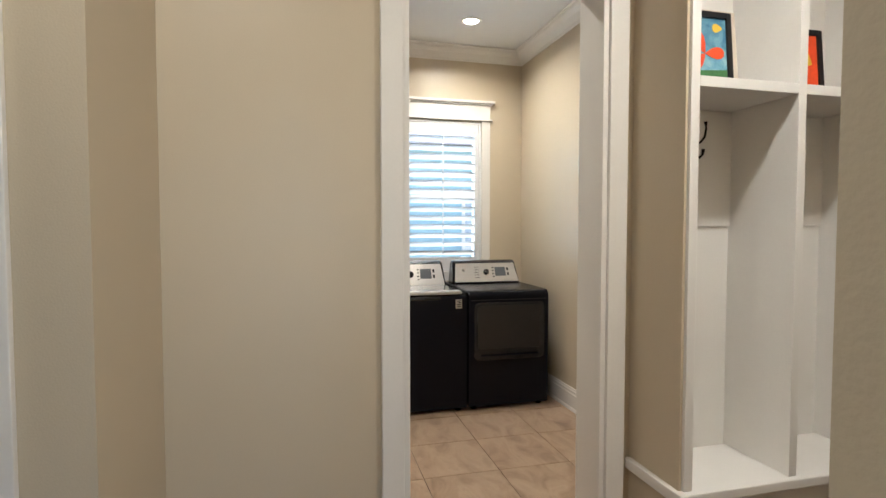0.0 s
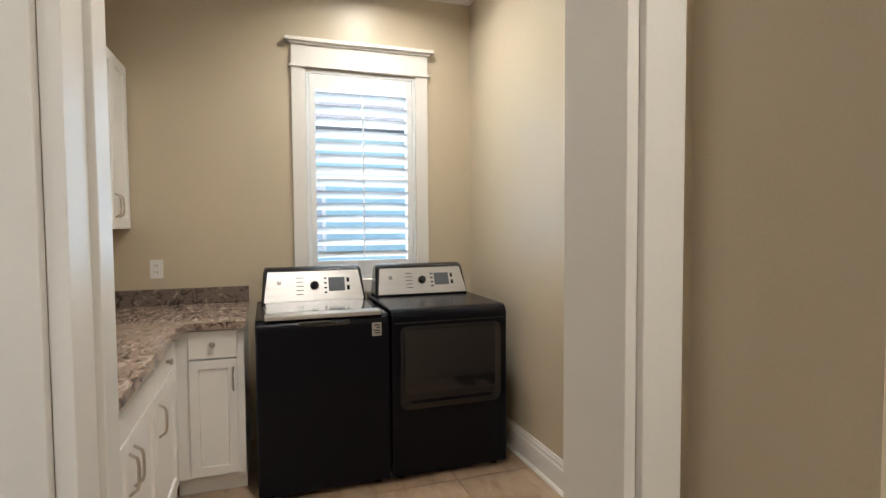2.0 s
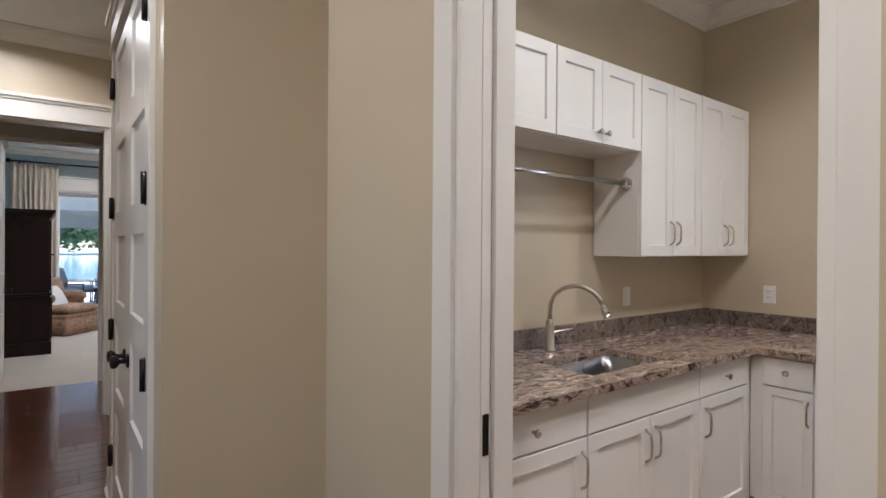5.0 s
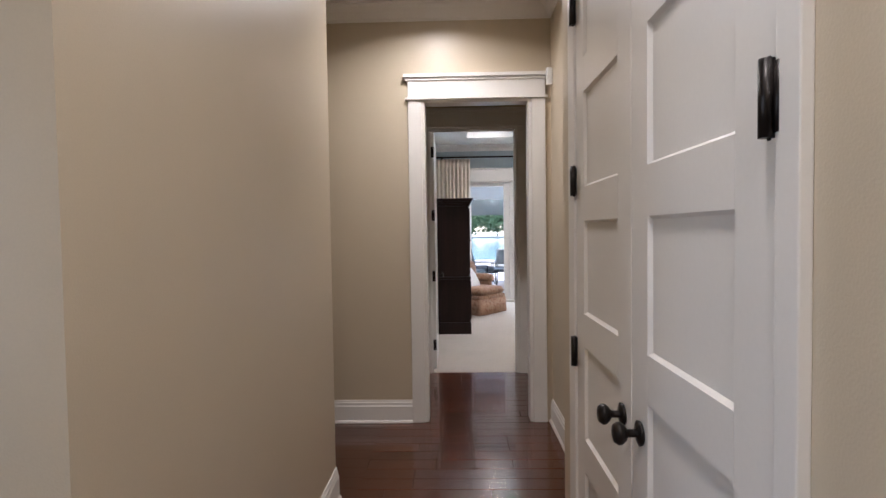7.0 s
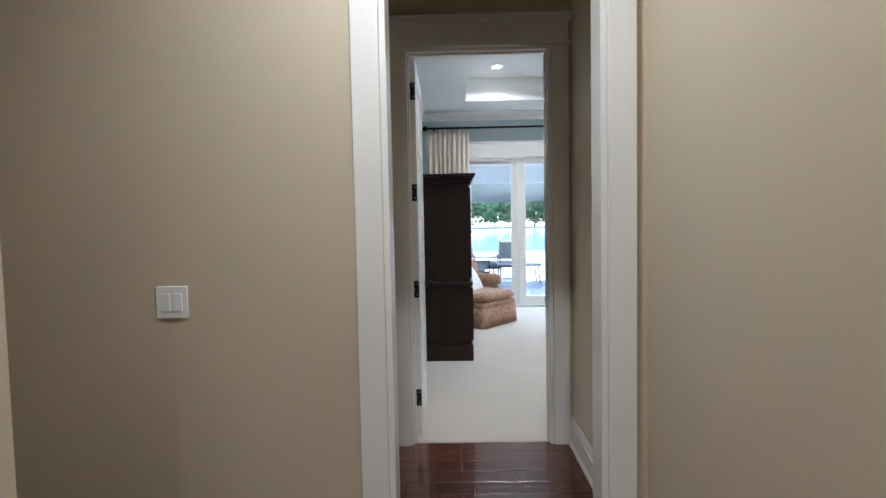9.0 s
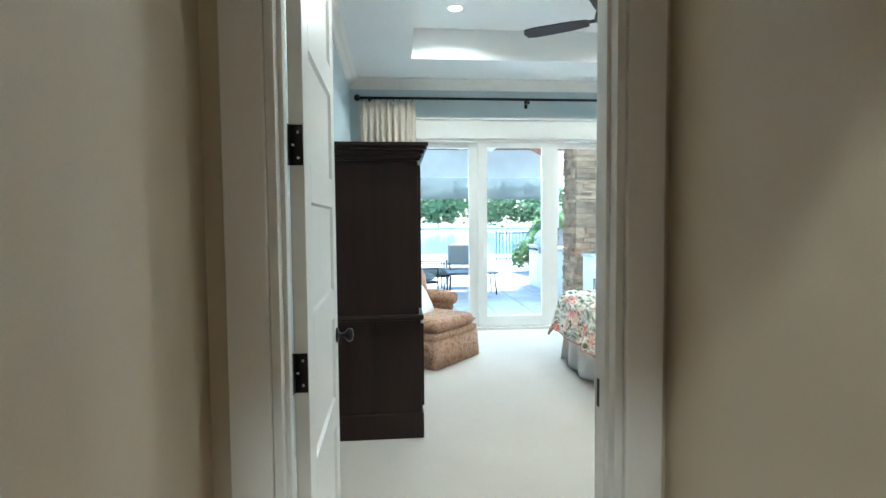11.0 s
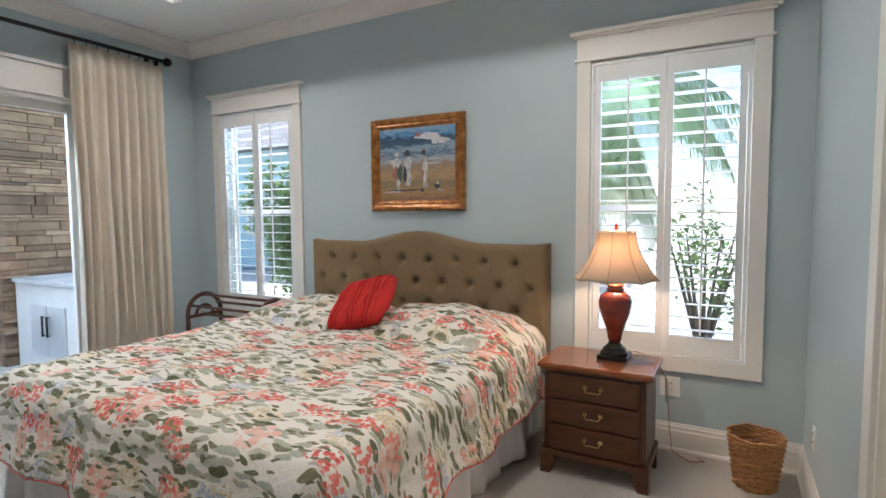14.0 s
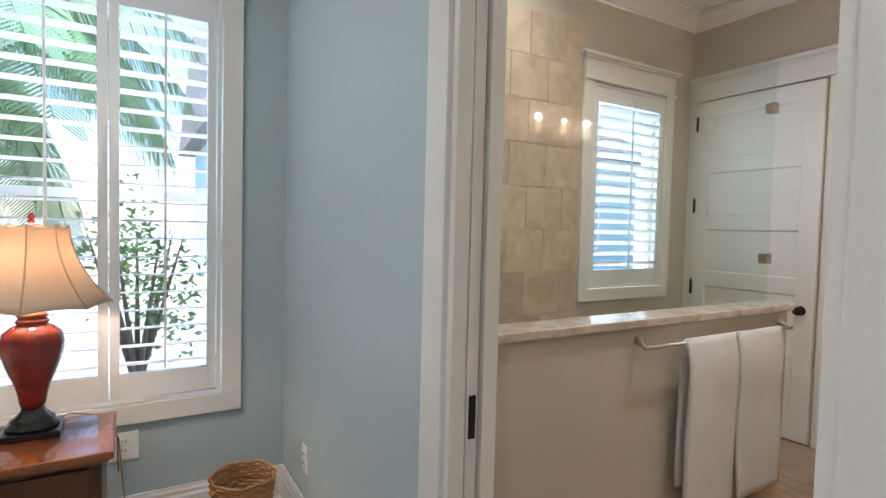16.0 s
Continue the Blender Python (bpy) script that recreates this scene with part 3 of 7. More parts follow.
for ax, lo, hi, t0, t1, slot in (("y", LD[0], LD[1], 0.845, 1.035, LD[1]), ("x", PD[0], PD[1], 1.795, 1.935, PD[1])):
    # pocket doorway: one side carries two boards with the slot between them, and the edge of the door in it
    tm = (t0 + t1) / 2
    s = 0.026
    bm = B()

    def put(u0, u1, w0, w1, z0, z1, b=0.002):
        if ax == "x":
            bx(bm, u0, u1, w0, w1, z0, z1, b)
        else:
            bx(bm, w0, w1, u0, u1, z0, z1, b)
    put(slot - 0.02, slot + 0.003, t0, tm - s, 0, 2.44), put(slot - 0.02, slot + 0.003, tm + s, t1, 0, 2.44)
    put(lo - 0.003, lo + 0.02, t0, t1, 0, 2.44), put(lo + 0.02, slot - 0.02, t0, tm - s, 2.42, 2.442), put(lo + 0.02, slot - 0.02, tm + s, t1, 2.42, 2.442)
    solid("trim", bm, TRIM, "white split jamb of a pocket door", "door jamb", "structure")
    th = thing("pocket_door", (slot, tm, 0) if ax == "x" else (tm, slot, 0), "white pocket door slid open into the wall", "door")
    bm = B()
    put(slot - 0.012, slot + 0.06, tm - 0.0165, tm + 0.0165, 0.01, 2.43)
    part("door_edge", bm, TRIM, th)
    # dark strips either side of the door paint the shade inside the slot
    bm = B()
    put(slot + 0.004, slot + 0.012, tm - 0.026, tm - 0.0165, 0.01, 2.43, 0.0), put(slot + 0.004, slot + 0.012, tm + 0.0165, tm + 0.026, 0.01, 2.43, 0.0)
    part("slot_shade", bm, DARKGAP, th, "dark strip drawn for the shade in the slot")
    bm = B()
    put(slot - 0.0145, slot - 0.010, tm - 0.010, tm + 0.010, 0.875, 0.985, 0.0)
    part("edge_pull", bm, BRONZE, th, "black edge pull")

# closet double doors
th = thing("closet_door", (0.335, CD[1], 0), "white five-panel double closet door, closed", "door")
lw = (CD[1] - CD[0]) / 2 - 0.005
leaf_parts(th, lw, 2.455, 0.035, 5, Matrix.Translation((0.2955, CD[1] - 0.003, 0.008)) @ Matrix.Rotation(radians(-90), 4, "Z"), TRIM, 0.212, 0.123, 0.066)
leaf_parts(th, lw, 2.455, 0.035, 5, Matrix.Translation((0.2955, CD[0] + 0.003 + lw, 0.008)) @ Matrix.Rotation(radians(-90), 4, "Z"), TRIM, 0.212, 0.123, 0.066)
door_knob(th, (0.278, CD[1] - lw + 0.065, 0.93), (-1, 0, 0)), door_knob(th, (0.278, CD[0] + lw - 0.065, 0.93), (-1, 0, 0))
for z in (0.30, 0.98, 1.63, 2.27):
    hinge(th, 0.268, CD[1] - 0.006, z, 0.01, 0.02), hinge(th, 0.268, CD[0] + 0.006, z, 0.01, -0.02)

# door stops and the strike plate of the bedroom doorway
bm = B()
bx(bm, BD[0] + 0.02, BD[0] + 0.032, 1.835, 1.872, 0, 2.448, 0.002), bx(bm, BD[1] - 0.032, BD[1] - 0.02, 1.835, 1.872, 0, 2.448, 0.002), bx(bm, BD[0] + 0.032, BD[1] - 0.032, 1.835, 1.872, 2.448, 2.46, 0.002)
solid("trim", bm, TRIM, "white door stop round the bedroom doorway", "door stop", "structure")
bm = B()
bx(bm, BD[1] - 0.0225, BD[1] - 0.019, 1.885, 1.915, 0.865, 0.945, 0.001)
solid("strike_plate", bm, BRONZE, "black bronze strike plate on the white jamb", "strike plate")

# bedroom door, standing open into the room
th = thing("bedroom_door", (-0.40, 1.94, 0), "white five-panel door standing open into the bedroom", "door")
leaf_parts(th, 0.79, 2.45, 0.040, 5, Matrix.Translation((-0.423, 1.945, 0.012)) @ Matrix.Rotation(radians(90.5), 4, "Z"), TRIM)
for z in (0.26, 0.98, 1.61, 2.26):
    bm = B()
    bx(bm, -0.4455, -0.441, 1.890, 1.925, z - 0.055, z + 0.055)
    bx(bm, -0.4425, -0.405, 1.9415, 1.9445, z - 0.055, z + 0.055)
    rod(bm, (-0.447, 1.940, z - 0.055), (-0.447, 1.940, z + 0.055), 0.008)
    part("hinge", bm, BRONZE, th, "black bronze hinge")
    bm = B()
    for s in (-0.035, 0.0, 0.035):
        rod(bm, (-0.432 + abs(s) * 0.4, 1.9415, z + s), (-0.432 + abs(s) * 0.4, 1.9400, z + s), 0.004, seg=8)
    part("screws", bm, NICKEL, th)
door_knob(th, (-0.409, 1.945 + 0.725, 0.93), (1, 0, 0)), door_knob(th, (-0.449, 1.945 + 0.725, 0.93), (-1, 0, 0))


# ---- windows with plantation shutters ----
def shutter_window(key, zb, zl0, panels, tilt, number):
    y0, y1 = WIN[key]
    x = XE
    th = thing("window_%d" % number, (x, (y0 + y1) / 2, zb), "white framed window with plantation shutters", "window", kind="structure")

    def add(nm, q, material=TRIM, b=0.003, label=""):
        bm = B()
        bx(bm, *q, b)
        return part(nm, bm, material, th, label)
    hb = 2.45
    cw = 0.088
    add("casing_side", (x - 0.022, x + 0.001, y0, y0 + cw, zb + cw, hb)), add("casing_side", (x - 0.022, x + 0.001, y1 - cw, y1, zb + cw, hb))
    add("casing_bottom", (x - 0.022, x + 0.001, y0, y1, zb, zb + cw))
    add("bead", (x - 0.034, x + 0.001, y0 - 0.018, y1 + 0.018, hb, hb + 0.016))
    add("head_board", (x - 0.025, x + 0.001, y0, y1, hb + 0.016, hb + 0.145))
    add("crown_strip", (x - 0.038, x + 0.001, y0 - 0.016, y1 + 0.016, hb + 0.145, hb + 0.162))
    add("cap", (x - 0.055, x + 0.001, y0 - 0.04, y1 + 0.04, hb + 0.162, hb + 0.185))
    # shutter frame in the opening
    a0, a1, c0, c1 = y0 + cw + 0.004, y1 - cw - 0.004, zb + cw + 0.004, hb - 0.014
    bm = B()
    bx(bm, x - 0.012, x + 0.03, a0, a0 + 0.018, c0, c1), bx(bm, x - 0.012, x + 0.03, a1 - 0.018, a1, c0, c1)
    bx(bm, x - 0.012, x + 0.03, a0 + 0.018, a1 - 0.018, c0, c0 + 0.018), bx(bm, x - 0.012, x + 0.03, a0 + 0.018, a1 - 0.018, c1 - 0.018, c1)
    part("shutter_frame", bm, LOUVER, th)
    pw = (a1 - a0 - 0.04) / panels
    zt = 2.312
    n = round((zt - zl0) / 0.0795)
    step = (zt - zl0) / n
    stile = 0.038
    for p in range(panels):
        s0 = a0 + 0.02 + p * pw + 0.002
        s1 = s0 + pw - 0.004
        bm = B()
        bx(bm, x - 0.008, x + 0.024, s0, s0 + stile, c0 + 0.02, c1 - 0.02, 0.002), bx(bm, x - 0.008, x + 0.024, s1 - stile, s1, c0 + 0.02, c1 - 0.02, 0.002)
        bx(bm, x - 0.008, x + 0.024, s0 + stile, s1 - stile, c0 + 0.02, zl0, 0.002), bx(bm, x - 0.008, x + 0.024, s0 + stile, s1 - stile, zt, c1 - 0.02, 0.002)
        sp = part("shutter_panel", bm, LOUVER, th)
        # one louver, shared
        bm = B()
        L = s1 - s0 - 2 * stile - 0.006
        prof = [(0.044 * math.cos(a), 0.0036 * math.sin(a)) for a in [2 * math.pi * i / 12 for i in range(12)]]
        prism(bm, [(u, v) for u, v in prof], "y", -L / 2, L / 2)
        me = done(bm, "louver", LOUVER)
        for i in range(n):
            shared("louver", me, sp, Matrix.Translation((x + 0.010, (s0 + s1) / 2, zl0 + (i + 0.5) * step)) @ Matrix.Rotation(radians(tilt), 4, "Y"))
        bm = B()
        rx = x + 0.010 - 0.044 * math.cos(radians(tilt)) - 0.006
        bx(bm, rx - 0.005, rx + 0.005, (s0 + s1) / 2 - 0.005, (s0 + s1) / 2 + 0.005, zl0 + 0.02, zt + 0.03)
        part("tilt_rod", bm, LOUVER, sp)
        for z in (c0 + 0.15, c1 - 0.15):
            bm = B()
            yy = s0 if p == 0 else s1
            bx(bm, x - 0.0135, x - 0.008, yy - 0.006, yy + 0.006, z - 0.03, z + 0.03)
            part("hinge", bm, LOUVER, sp)
    # the sash and pane behind
    h0, h1, k0, k1 = y0 + 0.085, y1 - 0.085, zb + 0.085, 2.44
    bm = B()
    for q in ((h0, h0 + 0.04, k0, k1), (h1 - 0.04, h1, k0, k1), (h0 + 0.04, h1 - 0.04, k0, k0 + 0.04), (h0 + 0.04, h1 - 0.04, k1 - 0.04, k1), (h0 + 0.04, h1 - 0.04, (k0 + k1) / 2 - 0.02, (k0 + k1) / 2 + 0.02)):
        bx(bm, x + 0.10, x + 0.15, *q)
    part("window_frame", bm, TRIM, th)
    for z0, z1 in ((k0 + 0.04, (k0 + k1) / 2 - 0.02), ((k0 + k1) / 2 + 0.02, k1 - 0.04)):
        bm = B()
        bx(bm, x + 0.122, x + 0.128, h0 + 0.04, h1 - 0.04, z0, z1)
        pane = part("pane", bm, OUTGLASS, th)
        pane.visible_shadow = False
    return th


shutter_window("laundry", 0.94, 1.163, 1, 30, 1)
shutter_window("bath", 0.90, 1.122, 1, 25, 2)
shutter_window("bed_near", 0.50, 0.722, 2, 4, 3)
shutter_window("bed_far", 0.50, 0.722, 2, 4, 4)

# ---- glass doors to the patio ----
th = thing("glass_door", (1.39, 7.12, 0), "white framed sliding glass doors to the patio", "door", kind="structure")


def gpart(nm, q, material=TRIM, parent=None, b=0.004, label=""):
    bm = B()
    bx(bm, *q, b)
    return part(nm, bm, material, parent or th, label)


gpart("head_frame", (0.0, 2.78, 7.07, 7.24, 2.40, 2.449)), gpart("threshold", (0.0, 2.78, 7.06, 7.28, -0.05, 0.035), mat("threshold sill", (0.62, 0.58, 0.50), 0.4))
gpart("side_frame", (-0.0, 0.035, 7.07, 7.24, 0.035, 2.40)), gpart("side_frame", (2.745, 2.78, 7.07, 7.24, 0.035, 2.40))
gpart("casing_head", (-0.11, 2.89, 7.052, 7.079, 2.452, 2.66)), gpart("casing_cap", (-0.14, 2.92, 7.03, 7.078, 2.662, 2.69)), gpart("casing_bead", (-0.12, 2.90, 7.042, 7.078, 2.43, 2.4515))
gpart("casing_side", (-0.11, 0.0, 7.058, 7.079, 0.0, 2.43)), gpart("casing_side", (2.78, 2.89, 7.058, 7.079, 0.0, 2.43))
for i, (g0, g1) in enumerate(((0.125, 0.775), (1.005, 1.715), (1.94, 2.65))):
    y0 = 7.105 if i == 1 else 7.155
    bm = B()
    s = 0.117
    bx(bm, max(g0 - s, 0.036), g0, y0, y0 + 0.045, 0.04, 2.40, 0.004), bx(bm, g1, min(g1 + s, 2.744), y0, y0 + 0.045, 0.04, 2.40, 0.004)
    bx(bm, g0, g1, y0, y0 + 0.045, 0.04, 0.18, 0.004), bx(bm, g0, g1, y0, y0 + 0.045, 2.328, 2.40, 0.004)
    pn = part("door_panel", bm, TRIM, th)
    pane = gpart("pane", (g0, g1, y0 + 0.02, y0 + 0.026, 0.18, 2.328), OUTGLASS, pn, 0)
    pane.visible_shadow = False
    if i == 1:
        gpart("pull_handle", (g0 - 0.065, g0 - 0.035, y0 - 0.03, y0 - 0.012, 0.88, 1.12), TRIM, pn, 0.006)
        gpart("handle_plate", (g0 - 0.07, g0 - 0.03, y0 - 0.012, y0 - 0.001, 0.84, 1.16), TRIM, pn, 0.004)

# ---- laundry room ----


def shaker(th, q, face, axis, out, material=WHITE, d=0.02, name="cabinet_door", frame_w=0.06):
    """A framed cabinet front. q: (u0, u1, z0, z1) in the plane axis = face."""
    u0, u1, z0, z1 = q
    bm = B()

    def put(a0, a1, b0, b1, dd, bev=0.0015):
        f0, f1 = sorted((face, face + out * dd))
        if axis == "y":
            bx(bm, a0, a1, f0, f1, b0, b1, bev)
        else:
            bx(bm, f0, f1, a0, a1, b0, b1, bev)
    w = frame_w
    if name == "drawer_front" or z1 - z0 < 0.25:
        put(u0, u1, z0, z1, d, 0.003)
        return part(name, bm, material, th)

    def ring(i, dd):
        f = face + out * dd
        q = ((u0 + i, z0 + i), (u1 - i, z0 + i), (u1 - i, z1 - i), (u0 + i, z1 - i))
        return [bm.verts.new((a, f, b) if axis == "y" else (f, a, b)) for a, b in q]
    # from the back of the rim, over the rounded edges, down the sloped sticking to the rebate
    rings = [ring(0, 0.0), ring(0, d - 0.0015), ring(0.0015, d), ring(w - 0.0015, d), ring(w, d - 0.0015), ring(w + 0.004, d * 0.4), ring(w + 0.004, 0.0)]
    for a, b in zip(rings, rings[1:] + rings[:1]):
        for e in range(4):
            bm.faces.new((a[e], a[(e + 1) % 4], b[(e + 1) % 4], b[e]))
    door = part(name, bm, material, th)
    bm = B()
    put(u0 + w + 0.001, u1 - w - 0.001, z0 + w + 0.001, z1 - w - 0.001, d * 0.45, 0)
    part("inset_panel", bm, material, door)
    return door


def pull(parent, p, length, out, axis):
    """A bowed bar pull, upright, at p."""
    x, y, z = p
    bm = B()
    h = length / 2
    pts = []
    for i in range(9):
        s = -1 + 2 * i / 8
        pts.append((s * h, 0.028 * (1 - s ** 6) + 0.002))
    if axis == "y":
        tube(bm, [(x, y + out * d, z + s) for s, d in pts], 0.0055, 8)
    else:
        tube(bm, [(x + out * d, y, z + s) for s, d in pts], 0.0055, 8)
    return part("pull", bm, NICKEL, parent, "brushed nickel bar pull")


def cab_knob(parent, p, out, axis):
    bm = B()
    d = Vector((0, out, 0)) if axis == "y" else Vector((out, 0, 0))
    q = Matrix.Translation(p) @ d.to_track_quat("Z", "Y").to_matrix().to_4x4()
    lathe(bm, [(0.007, 0), (0.006, 0.012), (0.012, 0.016), (0.016, 0.021), (0.015, 0.026), (0.008, 0.029)], (0, 0, 0), 16, q)
    return part("knob", bm, NICKEL, parent, "brushed nickel knob")


FY = -3.53     # front of the base cabinets


def base_cab(x0, x1, kind_):
    th = thing("base_cabinet", ((x0 + x1) / 2, -3.2, 0), "white shaker base cabinet under the granite worktop", "cabinet", "laundry base cabinets")
    bm = B()
    if kind_ == "sink":
        # open above, so that the basin hangs free
        bx(bm, x0, x1, FY, -2.91, 0.10, 0.64, 0.001)
        bx(bm, x0, x1, FY, FY + 0.018, 0.64, 0.878), bx(bm, x0, x0 + 0.018, FY + 0.018, -2.91, 0.64, 0.878), bx(bm, x1 - 0.018, x1, FY + 0.018, -2.91, 0.64, 0.878)
    else:
        bx(bm, x0, x1, FY, -2.91, 0.10, 0.878, 0.001)
    bx(bm, x0, x1, FY + 0.07, -2.91, 0.0, 0.10)
    part("body", bm, WHITE, th)
    g = 0.004
    df = shaker(th, (x0 + g, x1 - g, 0.725, 0.868), FY, "y", -1, name="drawer_front")
    if kind_ == "sink":
        m = (x0 + x1) / 2
        a = shaker(th, (x0 + g, m - g / 2, 0.115, 0.717), FY, "y", -1)
        b = shaker(th, (m + g / 2, x1 - g, 0.115, 0.717), FY, "y", -1)
        pull(a, (m - 0.035, FY - 0.02, 0.60), 0.14, -1, "y"), pull(b, (m + 0.035, FY - 0.02, 0.60), 0.14, -1, "y")
    else:
        a = shaker(th, (x0 + g, x1 - g, 0.115, 0.717), FY, "y", -1)
        cab_knob(df, ((x0 + x1) / 2, FY - 0.02, 0.795), -1, "y")
        pull(a, ((x1 - 0.035) if kind_ == "right" else (x0 + 0.045), FY - 0.02, 0.60), 0.14, -1, "y")
    return th


base_cab(1.05, 1.64, "right"), base_cab(1.642, 2.478, "sink"), base_cab(2.48, 2.99, "left")
th = thing("base_cabinet", (3.4, -3.7, 0), "narrow white shaker base cabinet beside the washer", "cabinet", "laundry base cabinets")
bm = B()
bx(bm, 3.05, 3.76, -3.865, -3.532, 0.10, 0.878, 0.001), bx(bm, 3.10, 3.76, -3.865, -3.532, 0, 0.10), bx(bm, 2.99, 3.05, FY + 0.0, -3.47, 0.0, 0.878)
part("body", bm, WHITE, th)
d1 = shaker(th, (-3.83, -3.60, 0.725, 0.868), 3.05, "x", -1, name="drawer_front")
d2 = shaker(th, (-3.83, -3.60, 0.115, 0.717), 3.05, "x", -1, frame_w=0.045)
cab_knob(d1, (3.03, -3.715, 0.80), -1, "x"), pull(d2, (3.03, -3.81, 0.61), 0.12, -1, "x")

# worktop with the sink cut out
bm = B()
S = (1.775, 2.32, -3.465, -3.14)
for q in ((1.035, S[0], -3.583, -2.902), (S[1], 3.765, -3.583, -2.902), (S[0], S[1], -3.583, S[2]), (S[0], S[1], S[3], -2.902), (3.00, 3.765, -3.875, -3.583)):
    bx(bm, *q, 0.880, 0.914)
bmesh.ops.remove_doubles(bm, verts=bm.verts[:], dist=1e-5)
solid("worktop", bm, GRANITE, "polished brown granite worktop with an undermount cut-out", "countertop")
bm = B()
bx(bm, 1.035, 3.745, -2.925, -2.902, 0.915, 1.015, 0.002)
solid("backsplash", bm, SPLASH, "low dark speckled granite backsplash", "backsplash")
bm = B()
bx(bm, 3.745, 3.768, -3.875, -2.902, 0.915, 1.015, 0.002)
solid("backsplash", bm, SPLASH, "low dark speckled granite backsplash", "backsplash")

th = thing("sink", (2.02, -3.27, 0.66), "undermount stainless steel sink with rounded corners", "sink")
bm = B()
rings = []
for z, inset, rad in ((0.879, -0.03, 0.05), (0.879, 0.0, 0.06), (0.80, 0.004, 0.06), (0.70, 0.012, 0.07), (0.685, 0.03, 0.06), (0.68, 0.12, 0.03)):
    x0, x1, y0, y1 = S[0] + inset, S[1] - inset, S[2] + inset, S[3] - inset
    ring = []
    for cx, cy, a0 in ((x1 - rad, y1 - rad, 0), (x0 + rad, y1 - rad, 90), (x0 + rad, y0 + rad, 180), (x1 - rad, y0 + rad, 270)):
        for k in range(6):
            a = radians(a0 + k * 18)
            ring.append(bm.verts.new((cx + rad * math.cos(a), cy + rad * math.sin(a), z)))
    rings.append(ring)
for a, b in zip(rings, rings[1:]):
    for i in range(24):
        f = bm.faces.new((a[i], a[(i + 1) % 24], b[(i + 1) % 24], b[i]))
        f.smooth = True
bm.faces.new(rings[-1])
part("basin", bm, STEEL, th)
bm = B()
lathe(bm, [(0.045, 0.0), (0.044, 0.004), (0.030, 0.003), (0.012, 0.006)], (2.03, -3.27, 0.682), 20)
part("drain", bm, CHROME, th)

th = thing("faucet", (2.03, -3.01, 0.914), "gooseneck pull-down faucet in brushed nickel", "faucet")
bm = B()
lathe(bm, [(0.030, 0), (0.030, 0.006), (0.024, 0.012), (0.022, 0.13), (0.018, 0.15), (0.012, 0.16)], (2.03, -3.01, 0.915), 20)
part("base", bm, NICKEL, th)
bm = B()
pts = [(2.03, -3.01, 1.06), (2.03, -3.01, 1.10)]
for i in range(13):
    a = math.pi * i / 12 * 0.92
    pts.append((2.03 + 0.06 * (1 - math.cos(a)), -3.01 - 0.115 + 0.115 * math.cos(a), 1.13 + 0.115 * math.sin(a)))
tube(bm, pts, 0.011, 12)
part("spout", bm, NICKEL, th)
bm = B()
e0, e1 = Vector(pts[-1]), (Vector(pts[-1]) - Vector(pts[-2])).normalized()
rod(bm, e0, e0 + e1 * 0.055, 0.013, 0.019, 16), rod(bm, e0 + e1 * 0.055, e0 + e1 * 0.066, 0.021, 0.019, 16)
part("spray_head", bm, CHROME, th, "polished chrome spray head")
bm = B()
tube(bm, [(2.05, -3.01, 1.00), (2.075, -3.015, 1.005), (2.12, -3.03, 1.012), (2.165, -3.045, 1.02)], [0.011, 0.009, 0.006, 0.005], 10)
part("lever", bm, CHROME, th)

UY = -3.21


def upper(x0, x1, z0, z1, handles, label):
    th = thing("wall_cabinet", ((x0 + x1) / 2, -3.05, z0), label, "cabinet", "laundry wall cabinets")
    bm = B()
    bx(bm, x0, x1, UY + 0.02, -2.905, z0, z1, 0.001)
    part("body", bm, WHITE, th)
    m = (x0 + x1) / 2
    a = shaker(th, (x0 + 0.003, m - 0.0015, z0 + 0.003, z1 - 0.003), UY + 0.02, "y", -1)
    b = shaker(th, (m + 0.0015, x1 - 0.003, z0 + 0.003, z1 - 0.003), UY + 0.02, "y", -1)
    for d, s in ((a, -1), (b, 1)):
        if handles == "knob":
            cab_knob(d, (m + s * 0.03, UY, z0 + 0.055), -1, "y")
        else:
            pull(d, (m + s * 0.033, UY, z0 + 0.13), 0.13, -1, "y")
    return th


upper(1.05, 1.84, 1.945, 2.36, "knob", "short white shaker wall cabinet above the hanging rod")
upper(1.842, 2.51, 1.945, 2.36, "knob", "short white shaker wall cabinet above the hanging rod")
upper(2.512, 3.14, 1.39, 2.36, "pull", "tall white shaker wall cabinet with two doors")
upper(3.142, 3.762, 1.39, 2.36, "pull", "tall white shaker wall cabinet with two doors")
th = thing("hanging_rod", (1.8, -3.13, 1.79), "polished chrome clothes hanging rod", "rod")
bm = B()
rod(bm, (1.035, -3.12, 1.785), (2.51, -3.12, 1.785), 0.014, seg=16)
part("bar", bm, CHROME, th)
for xx, s in ((2.51, -1), (1.032, 1)):
    bm = B()
    q = Matrix.Translation((xx, -3.12, 1.785)) @ Vector((s, 0, 0)).to_track_quat("Z", "Y").to_matrix().to_4x4()
    lathe(bm, [(0.036, 0), (0.036, 0.005), (0.024, 0.012), (0.021, 0.03), (0.019, 0.032)], (0, 0, 0), 20, q)
    part("flange", bm, CHROME, th)


